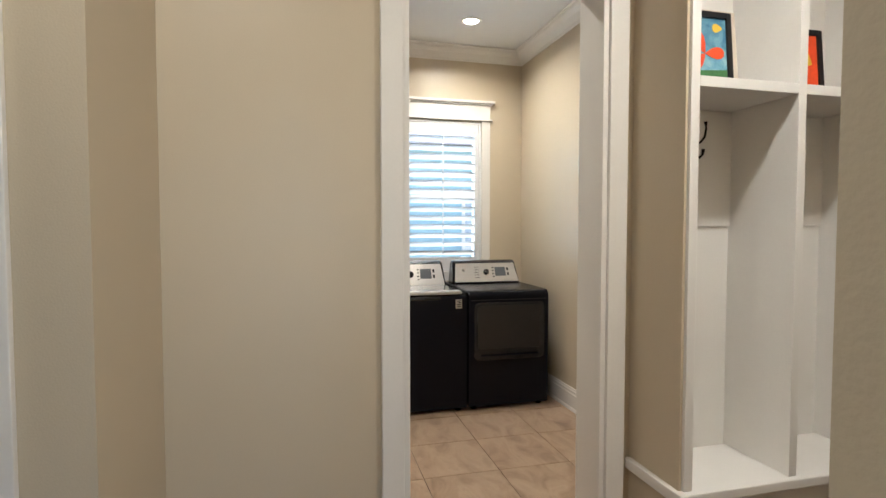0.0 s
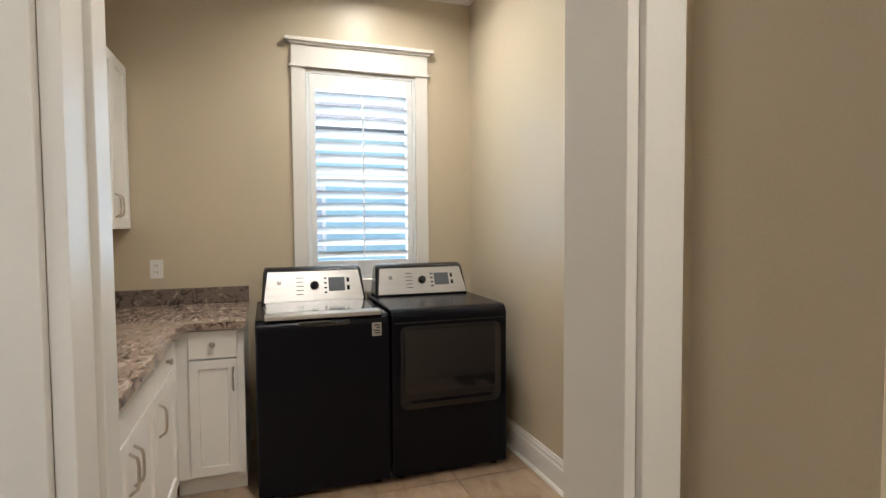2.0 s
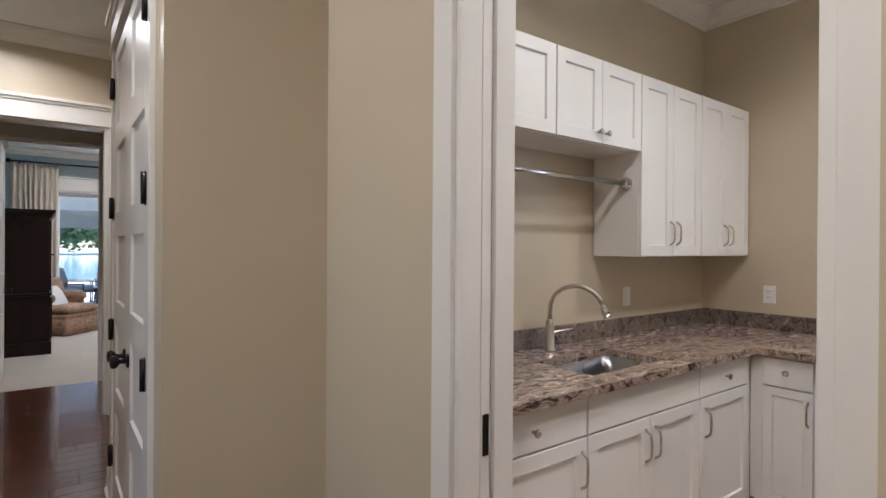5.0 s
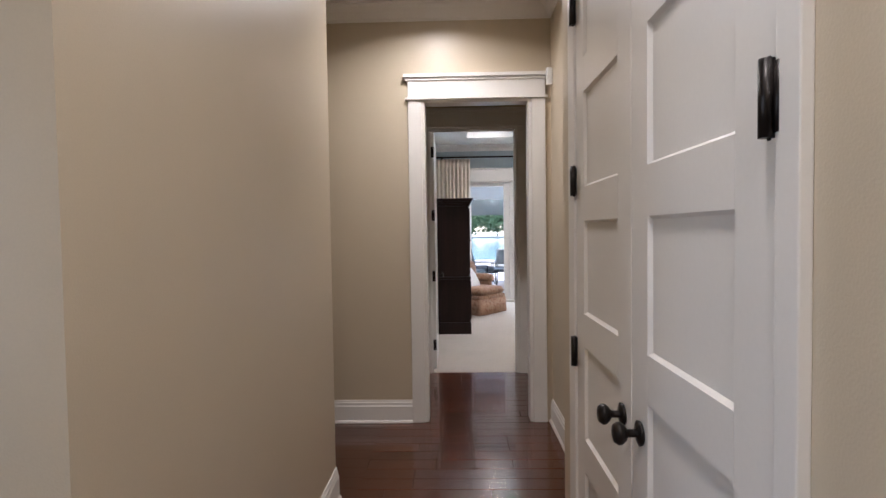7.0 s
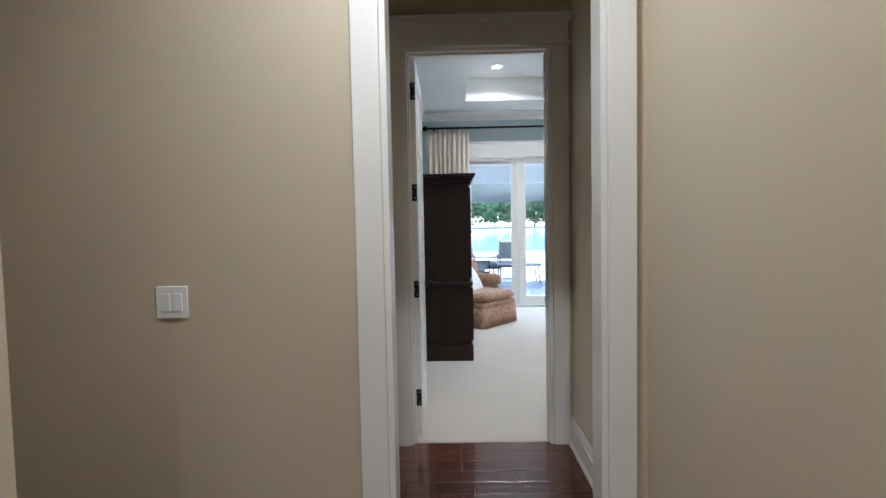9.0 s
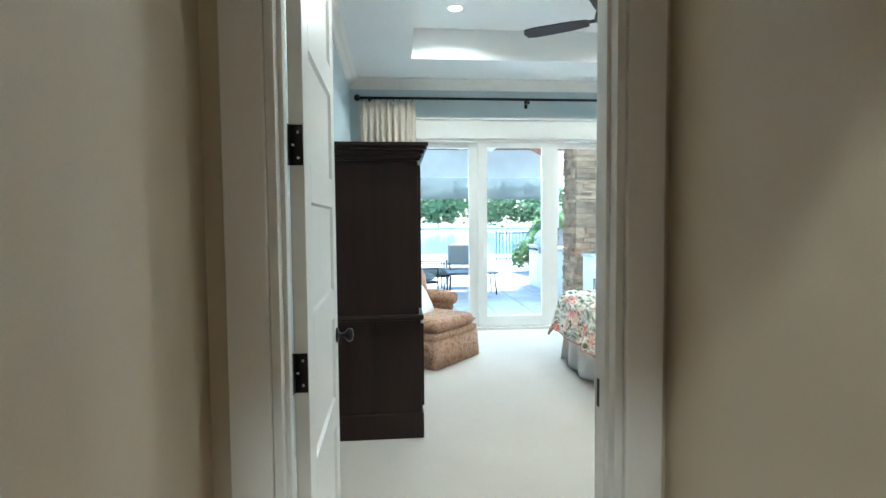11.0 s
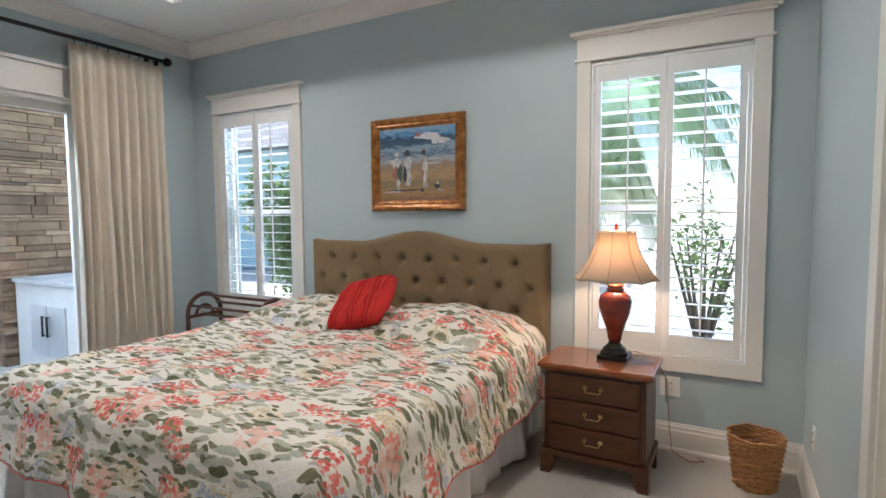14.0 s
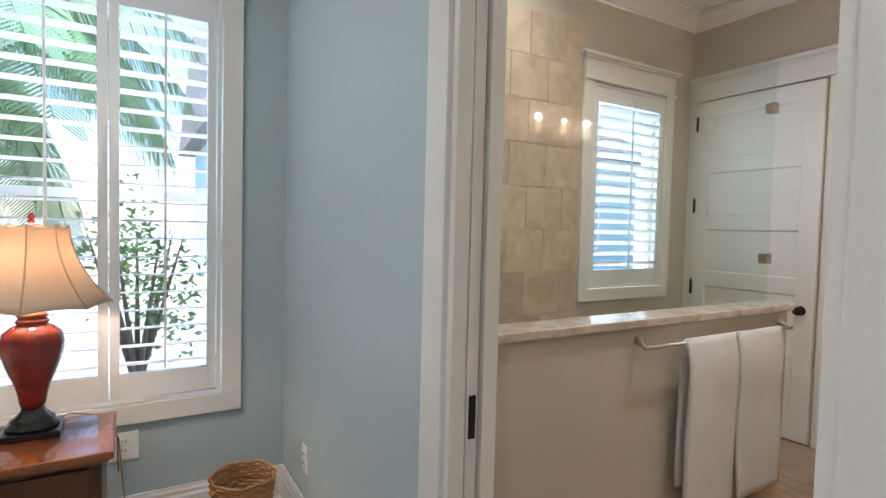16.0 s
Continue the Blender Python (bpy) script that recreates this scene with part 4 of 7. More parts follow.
def plate(p, axis, out, w=0.072, h=0.115, kind_="outlet"):
    """A wall plate with sockets or rockers."""
    x, y, z = p
    th = thing("wall_outlet" if kind_ == "outlet" else "light_switch", p, "white wall outlet plate" if kind_ == "outlet" else "white light switch plate on the wall", "outlet" if kind_ == "outlet" else "switch")

    def add(nm, du, dz, ww, hh, d0, d1, material=PLASTIC):
        bm = B()
        if axis == "y":
            bx(bm, x + du - ww / 2, x + du + ww / 2, *sorted((y + out * d0, y + out * d1)), z + dz - hh / 2, z + dz + hh / 2, 0.0015)
        else:
            bx(bm, *sorted((x + out * d0, x + out * d1)), y + du - ww / 2, y + du + ww / 2, z + dz - hh / 2, z + dz + hh / 2, 0.0015)
        part(nm, bm, material, th)
    add("cover", 0, 0, w, h, 0, 0.006)
    if kind_ == "outlet":
        for s in (-1, 1):
            add("socket", 0, s * 0.021, 0.034, 0.030, 0.006, 0.0085)
            for k in (-1, 1):
                add("slot", k * 0.007, s * 0.021 + 0.003, 0.003, 0.010, 0.0085, 0.0088, DARKGAP)
    else:
        n = max(1, round(w / 0.06))
        for i in range(n):
            add("rocker", (i - (n - 1) / 2) * 0.046, 0, 0.033, 0.066, 0.006, 0.0095)
    return th


plate((2.84, -2.90, 1.14), "y", -1, kind_="switch"), plate((XE, -3.34, 1.14), "x", -1)


def washer(y1, y0, dryer):
    """A top-loading washer or its matching dryer with a raised console."""
    nm = "dryer" if dryer else "washing_machine"
    th = thing(nm, (3.2, (y0 + y1) / 2, 0), "dark grey front-door dryer with a silver console" if dryer else "dark grey top-loading washer with a silver console", "dryer" if dryer else "washer")
    xf, xb = 2.865, 3.60
    top = 0.945 if dryer else 0.93
    bm = B()
    # body with a rounded front top edge
    prof = [(xb, 0.03), (xb, top), (xf + 0.07, top)]
    for i in range(1, 6):
        a = radians(90 + i * 16)
        prof.append((xf + 0.055 + 0.055 * math.cos(a), top - 0.055 + 0.055 * math.sin(a)))
    prof += [(xf, top - 0.08), (xf, 0.03)]
    prism(bm, prof, "y", y0, y1)
    bmesh.ops.recalc_face_normals(bm, faces=bm.faces[:])
    es = [e for e in bm.edges if abs(e.verts[0].co.y - e.verts[1].co.y) < 1e-5]
    bmesh.ops.bevel(bm, geom=es, offset=0.012, segments=2, profile=0.6, affect="EDGES")
    part("body", bm, GREYL, th)
    for fx in (xf + 0.06, xb - 0.06):
        for fy in (y0 + 0.06, y1 - 0.06):
            bm = B()
            rod(bm, (fx, fy, 0.0), (fx, fy, 0.035), 0.022)
            part("foot", bm, BLACKG, th)
    # console: leaning silver panel in a dark hood
    ym = (y0 + y1) / 2
    bm = B()
    hood = [(xb, top - 0.01), (xb, 1.135), (xb - 0.06, 1.15), (xb - 0.11, 1.14), (xb - 0.20, top - 0.01)]
    prism(bm, hood, "y", y0 + 0.025, y1 - 0.025)
    for v in bm.verts:
        if v.co.z > 1.0:
            v.co.y += (ym - v.co.y) * 0.06
    bmesh.ops.recalc_face_normals(bm, faces=bm.faces[:])
    bmesh.ops.bevel(bm, geom=bm.edges[:], offset=0.028, segments=4, profile=0.6, affect="EDGES")
    part("console", bm, GREYD, th)
    # silver fascia on the leaning face
    p0, p1 = Vector((xb - 0.196, 0, top + 0.012)), Vector((xb - 0.112, 0, 1.128))
    up = (p1 - p0).normalized()
    nrm = Vector((-up.z, 0, up.x))
    M = Matrix((( 0, up.x, nrm.x, p0.x), (1, 0, 0, ym), (0, up.z, nrm.z, p0.z), (0, 0, 0, 1)))
    ln = (p1 - p0).length
    bm = B()
    w0, w1 = (y1 - y0) / 2 - 0.042, (y1 - y0) / 2 - 0.066
    vs = [bm.verts.new(M @ Vector(q)) for q in ((-w0, 0.0, 0.0), (w0, 0.0, 0.0), (w1, ln - 0.012, 0.0), (-w1, ln - 0.012, 0.0), (-w0, 0.0, 0.007), (w0, 0.0, 0.007), (w1, ln - 0.012, 0.007), (-w1, ln - 0.012, 0.007))]
    for q in ((0, 1, 2, 3), (4, 5, 6, 7), (0, 1, 5, 4), (1, 2, 6, 5), (2, 3, 7, 6), (3, 0, 4, 7)):
        bm.faces.new([vs[i] for i in q])
    fa = part("fascia", bm, SILVER, th, "silver control fascia")
    bm = B()
    lathe(bm, [(0.027, 0.007), (0.027, 0.012), (0.022, 0.014), (0.020, 0.032), (0.017, 0.035)], (0, 0, 0), 24, M @ Matrix.Translation((0, ln * 0.48, 0)))
    part("dial", bm, BLACKG, fa, "round black dial with a chrome ring")
    bm = B()
    lathe(bm, [(0.030, 0.006), (0.030, 0.010), (0.028, 0.0105)], (0, 0, 0), 24, M @ Matrix.Translation((0, ln * 0.48, 0)))
    part("dial_ring", bm, CHROME, fa)
    bm = B()
    bx(bm, -0.185, -0.085, ln * 0.28, ln * 0.72, 0.006, 0.009, 0, M)
    part("display", bm, mat("grey lcd", (0.10, 0.11, 0.12), 0.2), fa, "grey display window")
    for q in [(-0.075, -0.058, 0.22 + 0.15 * k, 0.27 + 0.15 * k) for k in range(4)] + [(0.065, 0.11, 0.20 + 0.13 * k, 0.22 + 0.13 * k) for k in range(5)] + [(-0.215, -0.198, 0.3, 0.45), (-0.215, -0.198, 0.55, 0.7)]:
        bm = B()
        bx(bm, q[0], q[1], ln * q[2], ln * q[3], 0.006, 0.0082, 0, M)
        part("button", bm, GREYL, fa)
    bm = B()
    lathe(bm, [(0.014, 0.006), (0.014, 0.008), (0.010, 0.0085)], (0, 0, 0), 16, M @ Matrix.Translation((0.21, ln * 0.6, 0)))
    part("badge", bm, CHROME, fa, "small round chrome badge")
    if dryer:
        # recessed door panel with a bevelled frame
        bm = B()
        a0, a1, z0, z1 = y0 + 0.042, y1 - 0.042, 0.395, 0.855

        def rounded(u0, u1, w0, w1, r, x0, x1):
            """A slab with rounded corners, upright, between two depths."""
            pts = []
            for cy, cz, b in ((u1 - r, w1 - r, 0), (u0 + r, w1 - r, 90), (u0 + r, w0 + r, 180), (u1 - r, w0 + r, 270)):
                pts += [(cy + r * math.cos(radians(b + 18 * k)), cz + r * math.sin(radians(b + 18 * k))) for k in range(6)]
            prism(bm, pts, "x", x0, x1)
            bmesh.ops.recalc_face_normals(bm, faces=bm.faces[:])
            es = [e for e in bm.edges if all(abs(v.co.x - x0) < 1e-5 for v in e.verts)]
            bmesh.ops.bevel(bm, geom=es, offset=0.006, segments=2, profile=0.6, affect="EDGES")
        rounded(a0, a1, z0, z1, 0.045, xf - 0.014, xf + 0.002)
        d = part("door", bm, GREYD, th, "dark door of the dryer")
        bm = B()
        rounded(a0 + 0.02, a1 - 0.02, z0 + 0.085, z1 - 0.02, 0.035, xf - 0.021, xf - 0.012)
        part("window", bm, BLACKG, d, "black glass window")
        bm = B()
        bx(bm, xf - 0.022, xf - 0.011, a0 + 0.06, a1 - 0.06, z0 + 0.035, z0 + 0.048, 0.003)
        part("door_handle", bm, GREYL, d)
        bm = B()
        bx(bm, xf - 0.002, xf + 0.01, y0 + 0.02, y1 - 0.02, 0.868, 0.874)
        part("seam", bm, DARKGAP, th)
    else:
        bm = B()
        bx(bm, xf + 0.01, xb - 0.205, y0 + 0.05, y1 - 0.05, top - 0.01, top + 0.014, 0.006)
        lid = part("lid", bm, GREYD, th, "glossy dark glass lid")
        bm = B()
        bx(bm, xf - 0.002, xf + 0.095, y0 + 0.045, y1 - 0.045, top - 0.004, top + 0.020, 0.007)
        part("lid_edge", bm, SILVER, lid, "silver front edge of the lid")
        bm = B()
        bx(bm, xf - 0.004, xf + 0.02, ym - 0.13, ym + 0.13, top - 0.045, top - 0.015, 0.008)
        part("handle_recess", bm, BLACKG, th)
        bm = B()
        bx(bm, xf - 0.0025, xf + 0.001, y0 + 0.045, y0 + 0.095, 0.815, 0.885)
        lb = part("label", bm, SILVER, th, "small silver sticker")
        bm = B()
        for zz, ww in ((0.87, 0.03), (0.857, 0.02), (0.842, 0.034), (0.828, 0.028)):
            bx(bm, xf - 0.0035, xf - 0.002, y0 + 0.053, y0 + 0.053 + ww, zz, zz + 0.006)
        part("print", bm, GREYL, lb)
    return th


washer(-3.925, -4.605, False), washer(-4.615, -5.295, True)


def can_light(x, y, z, watts, label="recessed ceiling can light, lit; those out of view added as fill"):
    th = thing("can_light", (x, y, z), label, "ceiling light", "recessed can lights")
    bm = B()
    lathe(bm, [(0.085, 0.0), (0.085, -0.004), (0.066, -0.007), (0.062, -0.001)], (x, y, z), 28)
    part("trim_ring", bm, TRIM, th)
    bm = B()
    lathe(bm, [(0.062, -0.001), (0.058, -0.0045), (0.02, -0.006)], (x, y, z), 24)
    part("lens", bm, glow("warm lamp lens", (1.0, 0.88, 0.72), 8), th, "glowing warm lens")
    lamp_area("can_and_fill_lamp", (x, y, z - 0.02), (x, y, 0), 0.12, 0.12, watts, WARM, "DISK", 150)


CANW = 9
# the last two, in the hall, are unseen and added to brighten walls and lockers
can_light(3.12, -4.71, H, CANW), can_light(1.75, -4.3, H, 9.5), can_light(-0.31, -0.21, H, CANW), can_light(-0.12, -3.0, H, 5.5), can_light(-0.25, -4.75, H, 12)
# the tray's first can is real, the other three are added out of view
can_light(0.445, 5.66, 3.47, CANW), can_light(2.6, 5.66, 3.47, CANW), can_light(0.445, 3.3, 3.47, CANW), can_light(2.6, 3.3, 3.47, CANW)
# both bathroom cans are unseen fill, the second added to lift the shower tiles
can_light(2.0, 0.4, H, 9), can_light(3.25, 0.6, H, 4.5)

# ---- bedroom ----
th = thing("armoire", (-0.27, 4.45, 0), "tall espresso-stained wooden armoire with a moulded cornice", "armoire")


def slab(q, nm, parent=None, material=None, b=0.004, label=""):
    bm = B()
    bx(bm, *q, b)
    return part(nm, bm, material or ESPRESSO, parent or th, label)


slab((-0.555, 0.01, 3.80, 5.10, 0.0, 0.165), "plinth", b=0.008), slab((-0.545, -0.005, 3.815, 5.085, 0.165, 0.77), "lower_body"), slab((-0.545, 0.015, 3.795, 5.105, 0.77, 0.805), "waist_moulding", b=0.012)
slab((-0.545, -0.015, 3.825, 5.075, 0.805, 1.785), "upper_body")
for z0, z1, o in ((1.785, 1.80, 0.012), (1.80, 1.825, 0.02), (1.825, 1.85, 0.034), (1.85, 1.87, 0.05), (1.87, 1.895, 0.062)):
    slab((-0.545 - o, -0.01 + o, 3.82 - o, 5.08 + o, z0, z1), "cornice_moulding", b=0.005)
for y0, y1, z0, z1, hs in ((3.85, 4.445, 0.84, 1.76, 1), (4.455, 5.05, 0.84, 1.76, -1), (3.85, 4.445, 0.20, 0.74, 1), (4.455, 5.05, 0.20, 0.74, -1)):
    f = -0.015 if z0 > 0.5 else -0.005
    bm = B()
    w = 0.075
    bx(bm, f, f + 0.02, y0, y0 + w, z0, z1, 0.003), bx(bm, f, f + 0.02, y1 - w, y1, z0, z1, 0.003), bx(bm, f, f + 0.02, y0 + w, y1 - w, z0, z0 + w, 0.003), bx(bm, f, f + 0.02, y0 + w, y1 - w, z1 - w, z1, 0.003)
    bx(bm, f, f + 0.010, y0 + w, y1 - w, z0 + w, z1 - w)
    d = part("door", bm, ESPRESSO, th)
    bm = B()
    yk = y1 - 0.035 if hs > 0 else y0 + 0.035
    q = Matrix.Translation((f + 0.02, yk, (z0 + z1) / 2)) @ Vector((1, 0, 0)).to_track_quat("Z", "Y").to_matrix().to_4x4()
    lathe(bm, [(0.008, 0), (0.007, 0.012), (0.015, 0.018), (0.014, 0.026), (0.005, 0.029)], (0, 0, 0), 16, q)
    part("knob", bm, BRONZE, d)


def cushion(bm, cx, cy, cz, sx, sy, sz, m=None, p=2.6, n=14, wob=0.0, seed=0):
    """A stuffed cushion: a box with bulging faces and pinched edges."""
    vs = {}
    for s in (1, -1):
        for i in range(n + 1):
            for j in range(n + 1):
                u, v = -1 + 2 * i / n, -1 + 2 * j / n
                h = (max(0, 1 - abs(u) ** p) * max(0, 1 - abs(v) ** p)) ** 0.5
                if (i in (0, n) or j in (0, n)) and s < 0:
                    vs[s, i, j] = vs[1, i, j]
                    continue
                w = noise.noise(Vector((u * 2 + seed, v * 2, s))) * wob
                k = 1 - 0.05 * (abs(u) * abs(v)) ** 2
                co = Vector((cx + u * sx * k, cy + v * sy * k, cz + s * (h * sz + w * h)))
                vs[s, i, j] = bm.verts.new(m @ co if m is not None else co)
    for s in (1, -1):
        for i in range(n):
            for j in range(n):
                q = [vs[s, i, j], vs[s, i + 1, j], vs[s, i + 1, j + 1], vs[s, i, j + 1]]
                f = bm.faces.new(q if s > 0 else q[::-1])
                f.smooth = True


# armchair, turned towards the bed
th = thing("armchair", (0.14, 5.84, 0), "skirted armchair in rust patterned upholstery", "armchair")
M = Matrix.Translation((0.14, 5.84, 0)) @ Matrix.Rotation(radians(49.5), 4, "Z")


def cpart(nm, fn, material=CHAIRCLOTH, label=""):
    bm = B()
    fn(bm)
    for f in bm.faces:
        f.smooth = True
    return part(nm, bm, material, th, label)


def skirt_ring(bm):
    n = 80
    lo, hi, mid = [], [], []
    for i in range(n):
        a = 2 * math.pi * i / n
        c, s = math.cos(a), math.sin(a)
        k = 1 / max(abs(c) / 0.385, abs(s) / 0.40)
        wv = 0.006 * math.sin(i * 2.2)
        lo.append(bm.verts.new(M @ Vector((c * (k + 0.015 + wv), s * (k + 0.015 + wv), 0.012))))
        hi.append(bm.verts.new(M @ Vector((c * k, s * k, 0.27))))
    for i in range(n):
        bm.faces.new((lo[i], lo[(i + 1) % n], hi[(i + 1) % n], hi[i]))
    bm.faces.new(hi), bm.faces.new(lo[::-1])


cpart("skirt", skirt_ring)
cpart("seat_base", lambda bm: bx(bm, -0.38, 0.38, -0.385, 0.36, 0.25, 0.335, 0.03, M))
cpart("seat_cushion", lambda bm: cushion(bm, 0, -0.07, 0.395, 0.37, 0.34, 0.072, M, p=9))
for s in (-1, 1):
    def arm(bm):
        bx(bm, *sorted((s * 0.285, s * 0.375)), -0.10, 0.32, 0.34, 0.57, 0.03, M)
        pts = [M @ Vector((s * 0.335, -0.13 + 0.45 * i / 8, 0.585)) for i in range(9)]
        tube(bm, pts, [0.06, 0.078, 0.08, 0.08, 0.08, 0.08, 0.08, 0.08, 0.07], 18)
    cpart("arm", arm)
cpart("backrest", lambda bm: cushion(bm, 0, 0, 0, 0.37, 0.33, 0.12, M @ Matrix.Translation((0, 0.30, 0.58)) @ Matrix.Rotation(radians(80), 4, "X"), p=7))
th = thing("pillow", (0.10, 5.82, 0.46), "plain cream throw pillow on the armchair", "pillow")
bm = B()
cushion(bm, 0, 0, 0, 0.20, 0.20, 0.07, M @ Matrix.Translation((-0.05, 0.08, 0.58)) @ Matrix.Rotation(radians(62), 4, "X") @ Matrix.Rotation(radians(8), 4, "Z"))
part("cover", bm, SKIRT, th)

# curtains on their rod
th = thing("curtain_rod", (1.4, 6.95, 2.9), "dark bronze curtain rod with ball finials", "curtain rod")
RZ, RY = 2.895, 6.93
bm = B()
rod(bm, (-0.57, RY, RZ), (3.38, RY, RZ), 0.0165, seg=16)
part("pole", bm, BRONZE, th)
for xx in (-0.60, 3.41):
    bm = B()
    bmesh.ops.create_uvsphere(bm, u_segments=18, v_segments=10, radius=0.04, matrix=Matrix.Translation((xx, RY, RZ)))
    rod(bm, (xx - 0.03, RY, RZ), (xx + 0.03, RY, RZ), 0.026)
    part("finial", bm, BRONZE, th)
for xx in (-0.45, 1.50, 3.30):
    bm = B()
    rod(bm, (xx, RY + 0.005, RZ - 0.02), (xx, 7.075, RZ - 0.03), 0.008), bx(bm, xx - 0.02, xx + 0.02, 7.070, 7.079, RZ - 0.08, RZ + 0.03), bx(bm, xx - 0.008, xx + 0.008, RY - 0.02, RY + 0.02, RZ - 0.055, RZ - 0.014, 0.003)
    part("bracket", bm, BRONZE, th)


def curtain(x0, x1, label, folds, seed):
    th = thing("curtain", ((x0 + x1) / 2, RY, 0.01), label, "curtain", "bedroom curtains")
    bm = B()
    nx, nz = folds * 10, 34
    rnd = random.Random(seed)
    ph = [rnd.uniform(-1.5, 1.5) for _ in range(folds + 2)]
    am = [rnd.uniform(0.45, 1.35) for _ in range(folds + 2)]
    g = {}
    for k in range(nz + 1):
        z = 0.012 + (RZ - 0.035 - 0.012) * k / nz
        top = k / nz
        for i in range(nx + 1):
            u = i / nx
            f = u * folds
            fi = int(min(folds - 1, f))
            a = (0.040 + 0.030 * (1 - top)) * (am[fi] * (1 - (f - fi)) + am[fi + 1] * (f - fi))
            if top > 0.94:
                a *= 0.55
            w = math.sin(2 * math.pi * f + (ph[fi] * (1 - (f - fi)) + ph[fi + 1] * (f - fi)) * (0.35 + 0.65 * (1 - top)))
            mid = (x0 + x1) / 2
            sq = 1.0 - 0.03 * math.sin(math.pi * top)
            x = mid + (x0 + (x1 - x0) * u - mid) * sq + 0.012 * math.sin(4 * math.pi * f + z * 1.3) * (1 - top)
            y = RY + 0.01 + a * w + 0.008 * math.sin(7 * u + 3 * z)
            g[i, k] = bm.verts.new((x, y, z))
    for k in range(nz):
        for i in range(nx):
            fc = bm.faces.new((g[i, k], g[i + 1, k], g[i + 1, k + 1], g[i, k + 1]))
            fc.smooth = True
    p = part("fabric", bm, LINEN, th)
    md = p.modifiers.new("thick", "SOLIDIFY")
    md.thickness = 0.004
    for i in range(folds):
        bm = B()
        xx = x0 + (x1 - x0) * (i + 0.5) / folds
        rod(bm, (xx, RY, RZ - 0.045), (xx, RY, RZ - 0.016), 0.004, seg=8)
        part("hook", bm, BRONZE, th)
    return th


curtain(2.58, 3.36, "cream pleated linen curtain drawn beside the glass doors", 9, 1)
curtain(-0.58, 0.10, "cream pleated linen curtain drawn beside the glass doors", 9, 2)

# bed
BX0, BX1, BY0, BY1 = 1.56, 3.66, 3.50, 5.50
th = thing("bed", (2.6, 4.5, 0), "king bed with a tufted taupe headboard and white skirt", "bed")
bm = B()
bx(bm, BX0 + 0.02, BX1, BY0 + 0.02, BY1 - 0.02, 0.10, 0.36, 0.02)
part("box_spring", bm, SKIRT, th)
bm = B()
bx(bm, BX0 + 0.01, BX1, BY0 + 0.01, BY1 - 0.01, 0.36, 0.62, 0.06)
part("mattress", bm, SKIRT, th)
for xx in (1.75, 3.5):
    for yy in (3.7, 5.3):
        bm = B()
        rod(bm, (xx, yy, 0), (xx, yy, 0.12), 0.025)
        part("leg", bm, BRONZE, th)


def skirt_panel(p0, p1, seed):
    """A hanging valance with soft waves and pleats."""
    p0, p1 = Vector(p0), Vector(p1)
    d = p1 - p0
    nrm = Vector((d.y, -d.x, 0)).normalized()
    n = int(d.length / 0.0125)
    bm = B()
    g = {}
    for i in range(n + 1):
        for k in range(9):
            t = k / 8
            s = i * 0.0125
            w = (0.050 * noise.noise(Vector((s * 4.2 + seed, 0.2, t * 0.5))) + 0.030 * noise.noise(Vector((s * 11 + seed, 2.2, t * 0.6))) - 0.06 * max(0, math.sin(s * 9.0 + seed)) ** 10 + 0.03 * max(0, math.sin(s * 9.0 + seed + 0.9)) ** 6) * (1 - t * 0.8)
            g[i, k] = bm.verts.new(p0 + d * (i / n) + nrm * (w + 0.02 * (1 - t)) + Vector((0, 0, 0.012 + 0.42 * t)))
    for i in range(n):
        for k in range(8):
            f = bm.faces.new((g[i, k], g[i + 1, k], g[i + 1, k + 1], g[i, k + 1]))
            f.smooth = True
    p = part("bed_skirt", bm, SKIRT, th, "white gathered cotton bed skirt")
    md = p.modifiers.new("thick", "SOLIDIFY")
    md.thickness = 0.003


SK = 0.055
skirt_panel((BX0 - SK, BY1 + SK, 0), (BX0 - SK, BY0 - SK, 0), 1.0), skirt_panel((BX0 - SK, BY0 - SK, 0), (BX1, BY0 - SK, 0), 4.0), skirt_panel((BX1, BY1 + SK, 0), (BX0 - SK, BY1 + SK, 0), 8.0)

# headboard with a curved top and deep buttons
HY0, HY1 = 3.385, 5.452


def head_top(y):
    u = (y - (HY0 + HY1) / 2) / ((HY1 - HY0) / 2)
    a = abs(u)
    return 1.265 + 0.085 * (0.5 + 0.5 * math.cos(math.pi * min(1, a / 0.55))) + (0.012 if a > 0.9 else 0.0) * (a - 0.9) / 0.1


